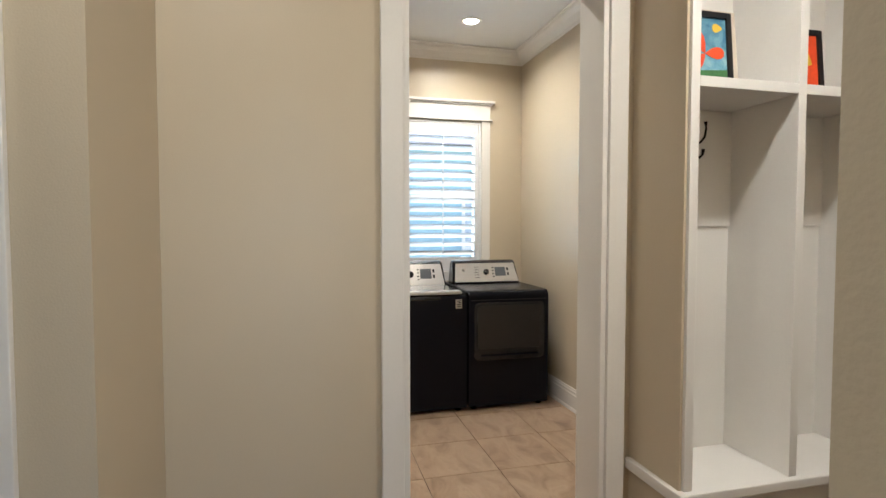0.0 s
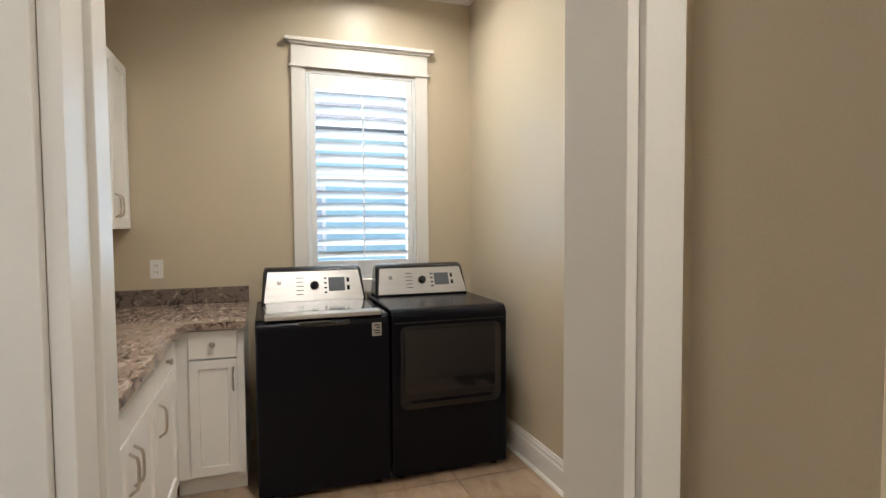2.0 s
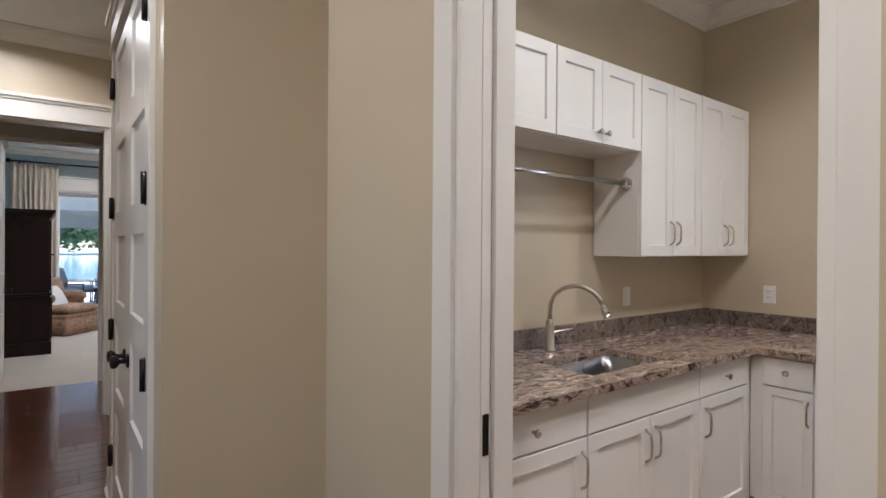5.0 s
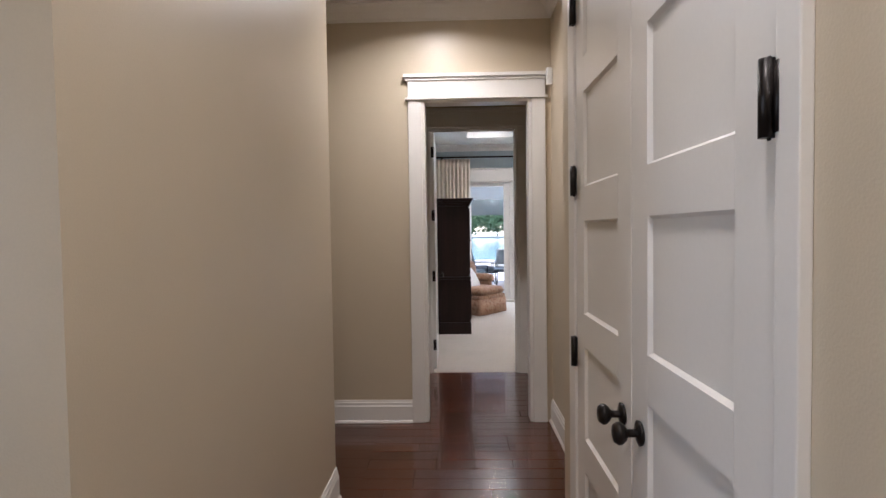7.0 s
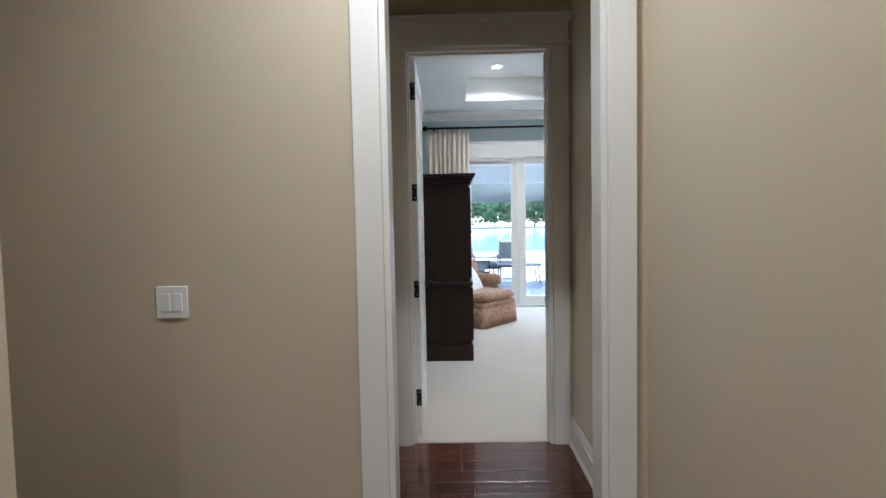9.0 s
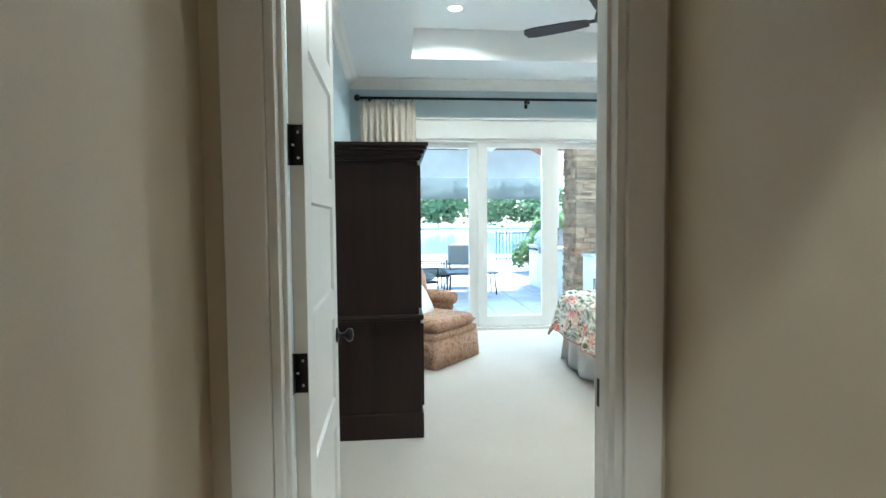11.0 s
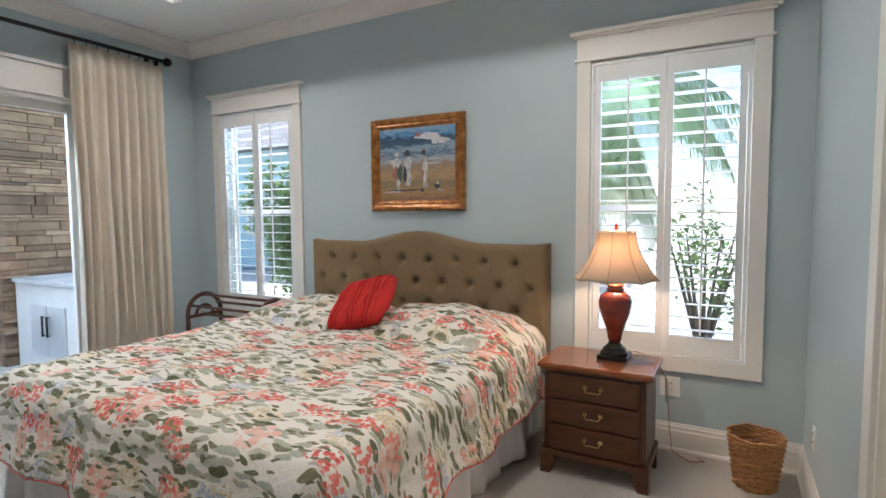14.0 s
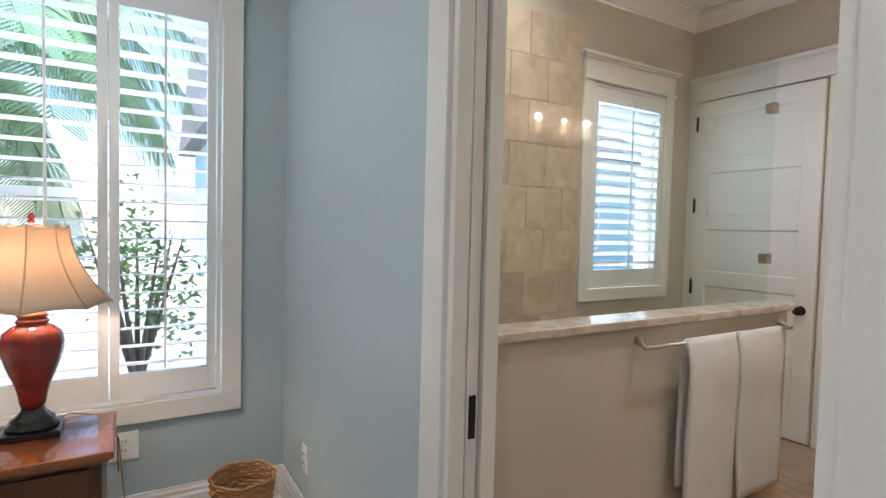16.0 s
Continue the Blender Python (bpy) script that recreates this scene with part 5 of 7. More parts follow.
BUT = []
for z, first, count in ((1.135, 0.2285, 8), (0.965, 0.114, 9), (0.80, 0.2285, 8)):
    for k in range(count):
        BUT.append((HY0 + first + 0.23 * k, z))
bm = B()
ny, nz = 210, 96
g = {}
for i in range(ny + 1):
    y = HY0 + (HY1 - HY0) * i / ny
    tp = head_top(y)
    for k in range(nz + 1):
        z = 0.35 + (tp - 0.35) * k / nz
        dep = 0.092
        dmin = min((y - b[0]) ** 2 + (z - b[1]) ** 2 for b in BUT) ** 0.5
        dep -= 0.034 * math.exp(-(dmin / 0.036) ** 2) + 0.038 * math.exp(-(dmin / 0.0145) ** 2)
        for b in BUT:   # creases that run down the diamonds
            dy, dz = abs(y - b[0]), b[1] - z
            if 0 < dz < 0.165:
                e = abs(dy - dz * 0.69)
                dep -= 0.004 * math.exp(-(e / 0.009) ** 2)
            if 0 < -dz < 0.07 and b[1] > 1.1:   # a tuck above the top row
                dep -= 0.007 * (1 + dz / 0.07) * math.exp(-(dy / 0.010) ** 2)
        ed = min(y - HY0, HY1 - y, tp - z)
        dep *= min(1, 0.55 + 0.45 * (max(0, ed) / 0.035) ** 0.5)
        g[i, k] = bm.verts.new((3.745 - dep, y, z))
for i in range(ny):
    for k in range(nz):
        f = bm.faces.new((g[i, k], g[i + 1, k], g[i + 1, k + 1], g[i, k + 1]))
        f.smooth = True
edge = [g[i, 0] for i in range(ny + 1)] + [g[ny, k] for k in range(1, nz + 1)] + [g[i, nz] for i in range(ny - 1, -1, -1)] + [g[0, k] for k in range(nz - 1, 0, -1)]
back = [bm.verts.new((3.752, v.co.y, v.co.z)) for v in edge]
for i in range(len(edge)):
    j = (i + 1) % len(edge)
    bm.faces.new((edge[i], edge[j], back[j], back[i]))
bm.faces.new(back)
hb = part("headboard", bm, TUFT, th, "tufted taupe headboard with a curved top")
bm = B()
bmesh.ops.create_uvsphere(bm, u_segments=10, v_segments=6, radius=0.011, matrix=Matrix.Diagonal((0.6, 1, 1, 1)))
bme = done(bm, "button", TUFT)
for y, z in BUT:
    if z > 0.8:
        shared("button", bme, hb, (3.745 - 0.022, y, z))

# floral cloth
FLORAL = bpy.data.materials.new("white floral cotton")
FLORAL.use_nodes = True
nt = FLORAL.node_tree
bs = nt.nodes["Principled BSDF"]
bs.inputs["Roughness"].default_value = 0.85
bs.inputs["Specular IOR Level"].default_value = 0.15
LK = nt.links.new
uv = nt.nodes.new("ShaderNodeUVMap")
nz1 = nt.nodes.new("ShaderNodeTexNoise")
nz1.inputs["Scale"].default_value, nz1.inputs["Detail"].default_value = 9, 4
LK(uv.outputs[0], nz1.inputs[0])
wv = nt.nodes.new("ShaderNodeVectorMath")
wv.operation = "MULTIPLY_ADD"
wv.inputs[1].default_value = (0.07, 0.07, 0)
LK(nz1.outputs["Color"], wv.inputs[0]), LK(uv.outputs[0], wv.inputs[2])


def layer(scale, stretch, angle, keep, size, cols, under, soft=0.05, edge=0.0, seed=0.0):
    """Scattered blots of one kind of petal or leaf over the colour below."""
    mp = nt.nodes.new("ShaderNodeMapping")
    mp.inputs["Scale"].default_value = (stretch, 1, 1)
    mp.inputs["Rotation"].default_value = (0, 0, radians(angle))
    mp.inputs["Location"].default_value = (seed, seed * 1.7, 0)
    LK(wv.outputs[0], mp.inputs[0])
    vo = nt.nodes.new("ShaderNodeTexVoronoi")
    vo.voronoi_dimensions = "2D"
    vo.inputs["Scale"].default_value = scale
    LK(mp.outputs[0], vo.inputs["Vector"])
    sep = nt.nodes.new("ShaderNodeSeparateColor")
    LK(vo.outputs["Color"], sep.inputs[0])
    a = nt.nodes.new("ShaderNodeMapRange")
    a.inputs["From Min"].default_value, a.inputs["From Max"].default_value = size + soft, size
    LK(vo.outputs["Distance"], a.inputs[0])
    k = nt.nodes.new("ShaderNodeMath")
    k.operation = "LESS_THAN"
    k.inputs[1].default_value = keep
    LK(sep.outputs[0], k.inputs[0])
    mm = nt.nodes.new("ShaderNodeMath")
    mm.operation = "MULTIPLY"
    LK(a.outputs[0], mm.inputs[0]), LK(k.outputs[0], mm.inputs[1])
    cr = nt.nodes.new("ShaderNodeValToRGB")
    e = cr.color_ramp.elements
    while len(e) < len(cols):
        e.new(0.5)
    for n_, (el, c) in enumerate(zip(e, cols)):
        el.position, el.color = n_ / max(1, len(cols) - 1), (*c, 1)
    nn = nt.nodes.new("ShaderNodeTexNoise")
    nn.inputs["Scale"].default_value = scale * 6.5
    nn.inputs["Detail"].default_value = 4
    LK(mp.outputs[0], nn.inputs[0])
    ad = nt.nodes.new("ShaderNodeMath")
    ad.operation = "MULTIPLY_ADD"
    ad.inputs[1].default_value = 0.55
    LK(sep.outputs[1], ad.inputs[0])
    sb = nt.nodes.new("ShaderNodeMath")
    sb.operation = "SUBTRACT"
    sb.inputs[1].default_value = 0.25
    LK(nn.outputs[0], sb.inputs[0]), LK(sb.outputs[0], ad.inputs[2])
    LK(ad.outputs[0], cr.inputs[0])
    mx = nt.nodes.new("ShaderNodeMix")
    mx.data_type = "RGBA"
    LK(mm.outputs[0], mx.inputs["Factor"])
    if isinstance(under, tuple):
        mx.inputs[6].default_value = (*under, 1)
    else:
        LK(under, mx.inputs[6])
    LK(cr.outputs[0], mx.inputs[7])
    return mx.outputs[2]


def blossom(scale, stretch, angle, keep, size, petal, cols, under, seed):
    """Flower heads: loose round or plume-shaped patches, each made of many small petals."""
    mp = nt.nodes.new("ShaderNodeMapping")
    mp.inputs["Scale"].default_value = (stretch, 1, 1)
    mp.inputs["Rotation"].default_value = (0, 0, radians(angle))
    mp.inputs["Location"].default_value = (seed, seed * 1.3, 0)
    LK(wv.outputs[0], mp.inputs[0])
    big, small = nt.nodes.new("ShaderNodeTexVoronoi"), nt.nodes.new("ShaderNodeTexVoronoi")
    for v, sc, src in ((big, scale, mp.outputs[0]), (small, petal, uv.outputs[0])):
        v.voronoi_dimensions = "2D"
        v.inputs["Scale"].default_value = sc
        LK(src, v.inputs["Vector"])
    pick, tone = nt.nodes.new("ShaderNodeSeparateColor"), nt.nodes.new("ShaderNodeSeparateColor")
    LK(big.outputs["Color"], pick.inputs[0]), LK(small.outputs["Color"], tone.inputs[0])
    edge = nt.nodes.new("ShaderNodeMath")      # ragged rim: each petal moves it in or out
    edge.operation = "MULTIPLY_ADD"
    edge.inputs[1].default_value = 0.16
    LK(tone.outputs[1], edge.inputs[0]), LK(big.outputs["Distance"], edge.inputs[2])
    a = nt.nodes.new("ShaderNodeMapRange")
    a.inputs["From Min"].default_value, a.inputs["From Max"].default_value = size + 0.11, size + 0.08
    LK(edge.outputs[0], a.inputs[0])
    p = nt.nodes.new("ShaderNodeMapRange")     # pale gaps between the petals
    p.inputs["From Min"].default_value, p.inputs["From Max"].default_value = 0.60, 0.42
    LK(small.outputs["Distance"], p.inputs[0])
    k, m1, m2 = [nt.nodes.new("ShaderNodeMath") for _ in range(3)]
    k.operation, m1.operation, m2.operation = "LESS_THAN", "MULTIPLY", "MULTIPLY"
    k.inputs[1].default_value = keep
    LK(pick.outputs[0], k.inputs[0]), LK(a.outputs[0], m1.inputs[0]), LK(k.outputs[0], m1.inputs[1])
    LK(m1.outputs[0], m2.inputs[0]), LK(p.outputs[0], m2.inputs[1])
    cr = nt.nodes.new("ShaderNodeValToRGB")
    e = cr.color_ramp.elements
    while len(e) < len(cols):
        e.new(0.5)
    for n_, (el, c_) in enumerate(zip(e, cols)):
        el.position, el.color = n_ / max(1, len(cols) - 1), (*c_, 1)
    mixv = nt.nodes.new("ShaderNodeMath")
    mixv.operation = "MULTIPLY_ADD"
    mixv.inputs[1].default_value = 0.45
    half = nt.nodes.new("ShaderNodeMath")
    half.operation = "MULTIPLY"
    half.inputs[1].default_value = 0.55
    LK(pick.outputs[1], half.inputs[0]), LK(tone.outputs[0], mixv.inputs[0]), LK(half.outputs[0], mixv.inputs[2]), LK(mixv.outputs[0], cr.inputs[0])
    mx = nt.nodes.new("ShaderNodeMix")
    mx.data_type = "RGBA"
    LK(m2.outputs[0], mx.inputs["Factor"]), LK(under, mx.inputs[6]), LK(cr.outputs[0], mx.inputs[7])
    return mx.outputs[2]


OLIVE = [(0.075, 0.078, 0.040), (0.16, 0.158, 0.092), (0.33, 0.315, 0.21)]
PALEL = [(0.46, 0.44, 0.34), (0.38, 0.39, 0.31), (0.58, 0.53, 0.44)]
c = layer(8.0, 2.6, 25, 0.50, 0.30, PALEL, (0.74, 0.695, 0.62), 0.10, seed=1.0)
c = layer(9.0, 2.8, -65, 0.45, 0.30, PALEL, c, 0.10, seed=4.4)
c = blossom(4.6, 1.0, 0, 0.42, 0.30, 60, [(0.60, 0.46, 0.26), (0.72, 0.62, 0.45), (0.50, 0.38, 0.22)], c, 7.9)
c = blossom(5.2, 1.0, 0, 0.20, 0.27, 64, [(0.36, 0.40, 0.50), (0.56, 0.58, 0.62), (0.30, 0.32, 0.43)], c, 12.7)
c = layer(5.4, 2.7, 40, 0.26, 0.24, OLIVE, c, 0.03, seed=3.1)
c = layer(6.0, 2.9, -38, 0.24, 0.23, OLIVE, c, 0.03, seed=5.7)
c = layer(6.8, 2.8, 88, 0.20, 0.23, OLIVE, c, 0.03, seed=8.3)
c = layer(9.4, 3.0, 8, 0.16, 0.24, OLIVE, c, 0.04, seed=14.1)
c = blossom(3.0, 1.8, 60, 0.55, 0.22, 46, [(0.58, 0.07, 0.055), (0.70, 0.16, 0.12), (0.74, 0.30, 0.24), (0.62, 0.09, 0.07)], c, 2.3)
c = blossom(3.3, 1.7, -40, 0.42, 0.22, 46, [(0.60, 0.08, 0.06), (0.72, 0.22, 0.17), (0.66, 0.12, 0.09)], c, 16.3)
c = blossom(3.6, 1.0, 0, 0.42, 0.26, 24, [(0.74, 0.36, 0.28), (0.78, 0.55, 0.46), (0.68, 0.22, 0.17)], c, 9.3)
c = layer(15.0, 3.0, -20, 0.16, 0.28, OLIVE, c, 0.06, seed=11.3)
c = layer(17.0, 3.0, 60, 0.14, 0.28, [(0.14, 0.125, 0.06), (0.34, 0.29, 0.16)], c, 0.06, seed=13.9)
LK(c, bs.inputs["Base Color"])
nb = nt.nodes.new("ShaderNodeTexNoise")
nb.inputs["Scale"].default_value, nb.inputs["Detail"].default_value = 5, 5
LK(uv.outputs[0], nb.inputs[0])
bp = nt.nodes.new("ShaderNodeBump")
bp.inputs["Strength"].default_value, bp.inputs["Distance"].default_value = 0.9, 0.06
LK(nb.outputs[0], bp.inputs["Height"]), LK(bp.outputs[0], bs.inputs["Normal"])

th = thing("comforter", (2.5, 4.5, 0.62), "white comforter with coral flowers and green leaves", "comforter")
bm = B()
TX0, TX1, TY0, TY1 = 1.56, 3.66, 3.50, 5.50
OV = 0.45
N1, N2 = 150, 165
ul = bm.loops.layers.uv.new("UVMap")
g = {}
guv = {}
for i in range(N1 + 1):
    for j in range(N2 + 1):
        s = TX0 - OV + (TX1 - 0.04 - TX0 + OV) * i / N1
        t = TY0 - OV + (TY1 - TY0 + 2 * OV) * j / N2
        dx = max(0.0, TX0 - s)
        dy = max(0.0, TY0 - t, t - TY1)
        sg = -1 if t < TY0 else 1
        od = (dx ** 3 + dy ** 3) ** (1 / 3)
        # an arc over the edge and then a flared fall
        R = 0.13
        if od < R * 1.57:
            out, drop = R * math.sin(od / R), R * (1 - math.cos(od / R))
        else:
            e = od - R * 1.57
            out, drop = R + e * 0.26, R + e * 0.95
        ang = math.atan2(dy, dx) if od > 0 else 0
        cx = max(s, TX0 + 0.0)
        cy = min(max(t, TY0), TY1)
        fold = 0.0
        if od > 0.12:
            q = (s if dy > dx else t)
            fold = (0.045 * noise.noise(Vector((q * 3.6, ang * 2.5, 3.0))) + 0.02 * math.sin(q * 13 + 2 * noise.noise(Vector((q * 2, 0, 1))))) * min(1, (od - 0.12) / 0.25)
        x = cx - math.cos(ang) * (out + fold) if od > 0 else s
        y = cy + sg * math.sin(ang) * (out + fold) if od > 0 else t
        z = 0.70 - drop
        inx = min(1, max(0, (s - TX0) / 0.35))
        z += 0.035 * noise.noise(Vector((s * 2.2, t * 2.2, 0))) * inx + 0.016 * noise.noise(Vector((s * 6, t * 6, 4)))
        z += 0.016 * abs(noise.noise(Vector((s * 9, t * 4, 8)))) + 0.012 * abs(noise.noise(Vector((s * 5, t * 13, 2))))
        # pillows below the cloth by the headboard
        pu = max(0, 1 - abs((s - 3.36) / 0.36) ** 2.4)
        pv = max(0, 1 - abs((min(abs(t - 3.98), abs(t - 5.02))) / 0.50) ** 3)
        if dy == 0:
            z += 0.15 * pu ** 0.7 * pv ** 0.5
        else:
            z += 0.06 * pu * max(0, 1 - dy / 0.2)
        z = max(z, 0.24 + 0.02 * noise.noise(Vector((s * 2, t * 2, 7))))
        g[i, j] = bm.verts.new((x, y, z))
        guv[g[i, j]] = (s, t)
for i in range(N1):
    for j in range(N2):
        f = bm.faces.new((g[i, j], g[i + 1, j], g[i + 1, j + 1], g[i, j + 1]))
        f.smooth = True
        for lp in f.loops:
            lp[ul].uv = guv[lp.vert]
cf = part("cover", bm, FLORAL, th)
md = cf.modifiers.new("thick", "SOLIDIFY")
md.thickness, md.offset = 0.014, -1
bm = B()
hem_pts = [(cf.data.vertices[k].co + Vector((2.5, 4.5, 0.62))) for k in [0 * (N2 + 1) + j for j in range(N2 + 1)]]
side_a = [(cf.data.vertices[i * (N2 + 1)].co + Vector((2.5, 4.5, 0.62))) for i in range(N1, -1, -1)]
side_b = [(cf.data.vertices[i * (N2 + 1) + N2].co + Vector((2.5, 4.5, 0.62))) for i in range(1, N1 + 1)]
tube(bm, side_a + hem_pts[1:] + side_b, 0.0035, 6)
part("piping", bm, mat("coral piping", (0.55, 0.10, 0.07), 0.8), th, "thin coral piping along the hem")

th = thing("throw_pillow", (3.1, 4.55, 0.78), "red ribbed throw pillow lying on the comforter", "pillow")
MP = Matrix.Translation((3.16, 4.53, 0.865)) @ Matrix.Rotation(radians(-18), 4, "Z") @ Matrix.Rotation(radians(-42), 4, "Y") @ Matrix.Rotation(radians(20), 4, "Z")
bm = B()
cushion(bm, 0, 0, 0, 0.215, 0.235, 0.075, MP, p=4.0, wob=0.03, seed=3, n=22)
part("cover", bm, REDCLOTH, th)
REDRIB = mat("deep red ribbing", (0.44, 0.024, 0.022), 0.85, var=0.15, scale=14, bump=0.5, bscale=200, spec=0.15)
for k in range(12):
    bm = B()
    v = -0.187 + 0.034 * k
    pts = []
    for i in range(17):
        u = -0.97 + 1.94 * i / 16
        h = (max(0, 1 - abs(u) ** 4) * max(0, 1 - abs(v / 0.235) ** 4)) ** 0.5
        w = noise.noise(Vector((u * 2 + 3, v / 0.235 * 2, 1))) * 0.03
        pts.append(MP @ Vector((u * 0.215, v + 0.004 * math.sin(9 * u + k), h * (0.075 + w) + 0.002)))
    tube(bm, pts, 0.0085, 6)
    part("rib", bm, REDRIB if k % 4 in (1, 2) else REDCLOTH, th)

# painting
th = thing("painting", (3.75, 4.45, 1.86), "small beach painting in a gilded wooden frame", "painting")
GOLD = ramp_mat("worn gilt wood", [(0.3, (0.14, 0.048, 0.010)), (0.5, (0.33, 0.125, 0.025)), (0.7, (0.48, 0.22, 0.055))], 9, 5, 0.3, stretch=(1, 2, 2), metal=0.35)
y0, y1, z0, z1 = 4.033, 4.870, 1.505, 2.225


def mitred(bm, o0, o1, d0, d1):
    """A ring of the frame between two insets, rising from depth d0 to d1."""
    A = [(y0 + o0, z0 + o0), (y1 - o0, z0 + o0), (y1 - o0, z1 - o0), (y0 + o0, z1 - o0)]
    C = [(y0 + o1, z0 + o1), (y1 - o1, z0 + o1), (y1 - o1, z1 - o1), (y0 + o1, z1 - o1)]
    for i in range(4):
        j = (i + 1) % 4
        vs = [bm.verts.new((XE - d0, *A[i])), bm.verts.new((XE - d0, *A[j])), bm.verts.new((XE - d1, *C[j])), bm.verts.new((XE - d1, *C[i]))]
        bm.faces.new(vs)


bm = B()
for a in ((0, 0, 0.002, 0.03), (0, 0.012, 0.03, 0.045), (0.012, 0.03, 0.045, 0.042), (0.03, 0.05, 0.042, 0.030), (0.05, 0.06, 0.030, 0.034), (0.06, 0.072, 0.034, 0.026), (0.072, 0.085, 0.026, 0.016)):
    mitred(bm, *a)
bmesh.ops.remove_doubles(bm, verts=bm.verts[:], dist=1e-5)
part("frame", bm, GOLD, th)
CANV = bpy.data.materials.new("beach painting canvas")
CANV.use_nodes = True
nt2 = CANV.node_tree
b2 = nt2.nodes["Principled BSDF"]
b2.inputs["Roughness"].default_value = 0.45
tc2, sp2, cr2, no2, ma2 = [nt2.nodes.new(k) for k in ("ShaderNodeTexCoord", "ShaderNodeSeparateXYZ", "ShaderNodeValToRGB", "ShaderNodeTexNoise", "ShaderNodeMath")]
no2.inputs["Scale"].default_value, no2.inputs["Detail"].default_value, no2.inputs["Distortion"].default_value = 9, 5, 1.5
mp2 = nt2.nodes.new("ShaderNodeMapping")
mp2.inputs["Scale"].default_value = (1, 0.7, 2.2)
nt2.links.new(tc2.outputs["Object"], mp2.inputs[0]), nt2.links.new(mp2.outputs[0], no2.inputs[0])
nt2.links.new(tc2.outputs["Object"], sp2.inputs[0])
ma2.operation = "MULTIPLY_ADD"
ma2.inputs[1].default_value = 0.30
nt2.links.new(no2.outputs[0], ma2.inputs[0])
mb2 = nt2.nodes.new("ShaderNodeMapRange")
mb2.inputs["From Min"].default_value, mb2.inputs["From Max"].default_value = -0.29, 0.29
mb2.inputs["To Min"].default_value, mb2.inputs["To Max"].default_value = -0.14, 0.84
nt2.links.new(sp2.outputs[2], mb2.inputs[0]), nt2.links.new(mb2.outputs[0], ma2.inputs[2]), nt2.links.new(ma2.outputs[0], cr2.inputs[0])
e2 = cr2.color_ramp.elements
STOPS = ((0.0, (0.20, 0.12, 0.06)), (0.14, (0.36, 0.22, 0.10)), (0.26, (0.22, 0.19, 0.11)), (0.36, (0.42, 0.27, 0.13)), (0.50, (0.30, 0.22, 0.15)), (0.57, (0.36, 0.38, 0.42)), (0.64, (0.10, 0.16, 0.26)), (0.70, (0.30, 0.38, 0.46)), (0.76, (0.05, 0.11, 0.18)), (0.85, (0.035, 0.07, 0.12)), (0.89, (0.10, 0.26, 0.46)), (1.0, (0.30, 0.42, 0.56)))
while len(e2) < len(STOPS):
    e2.new(0.5)
for el, (p, c3) in zip(e2, STOPS):
    el.position, el.color = p, (*c3, 1)
nt2.links.new(cr2.outputs[0], b2.inputs["Base Color"])
bm = B()
bx(bm, XE - 0.018, XE - 0.006, y0 + 0.08, y1 - 0.08, z0 + 0.08, z1 - 0.08)
cv = part("canvas", bm, CANV, th)
PALE = ramp_mat("pale paint strokes", [(0.35, (0.32, 0.34, 0.38)), (0.6, (0.62, 0.60, 0.56))], 30, 3, 0.5)
DARKP = mat("dark paint strokes", (0.05, 0.05, 0.06), 0.5)
ROSE = mat("rose paint strokes", (0.36, 0.15, 0.12), 0.5, var=0.2, scale=30)
TEAL = mat("teal paint strokes", (0.05, 0.11, 0.10), 0.5, var=0.2, scale=30)
CLOUD = ramp_mat("cloud paint strokes", [(0.35, (0.48, 0.46, 0.50)), (0.6, (0.66, 0.64, 0.64))], 30, 3, 0.5)
rnd = random.Random(31)
for yy, zz, w, h, mm in ((4.64, 1.875, 0.085, 0.085, PALE), (4.635, 1.80, 0.07, 0.10, ROSE), (4.615, 1.715, 0.035, 0.10, PALE), (4.60, 1.80, 0.05, 0.12, TEAL), (4.525, 1.865, 0.065, 0.12, PALE), (4.53, 1.765, 0.06, 0.14, PALE), (4.555, 1.79, 0.035, 0.13, DARKP),
                         (4.37, 1.85, 0.045, 0.12, PALE), (4.375, 1.775, 0.05, 0.10, PALE), (4.395, 1.79, 0.02, 0.09, ROSE), (4.63, 1.945, 0.05, 0.035, PALE), (4.53, 1.95, 0.05, 0.05, DARKP), (4.385, 1.95, 0.035, 0.045, DARKP), (4.36, 1.705, 0.012, 0.05, PALE), (4.385, 1.705, 0.012, 0.05, PALE),
                         (4.34, 2.07, 0.22, 0.05, CLOUD), (4.25, 2.03, 0.16, 0.05, CLOUD), (4.43, 2.085, 0.05, 0.035, ROSE), (4.27, 1.69, 0.05, 0.035, DARKP), (4.265, 1.715, 0.022, 0.02, PALE), (4.24, 1.66, 0.05, 0.015, PALE), (4.40, 1.665, 0.03, 0.03, DARKP), (4.55, 1.665, 0.30, 0.012, DARKP), (4.66, 1.655, 0.16, 0.012, PALE), (4.30, 1.90, 0.14, 0.010, PALE), (4.31, 1.865, 0.16, 0.012, PALE), (4.70, 1.90, 0.10, 0.010, PALE)):
    ph = rnd.uniform(0, 6)
    bm = B()
    prism(bm, [(yy + w / 2 * math.cos(a) * (1 + 0.25 * math.sin(3 * a + ph)), zz + h / 2 * math.sin(a) * (1 + 0.15 * math.sin(4 * a + ph))) for a in [2 * math.pi * i / 16 for i in range(16)]], "x", XE - 0.0186 - rnd.uniform(0, 0.0008), XE - 0.0175)
    part("brush_stroke", bm, mm, cv)

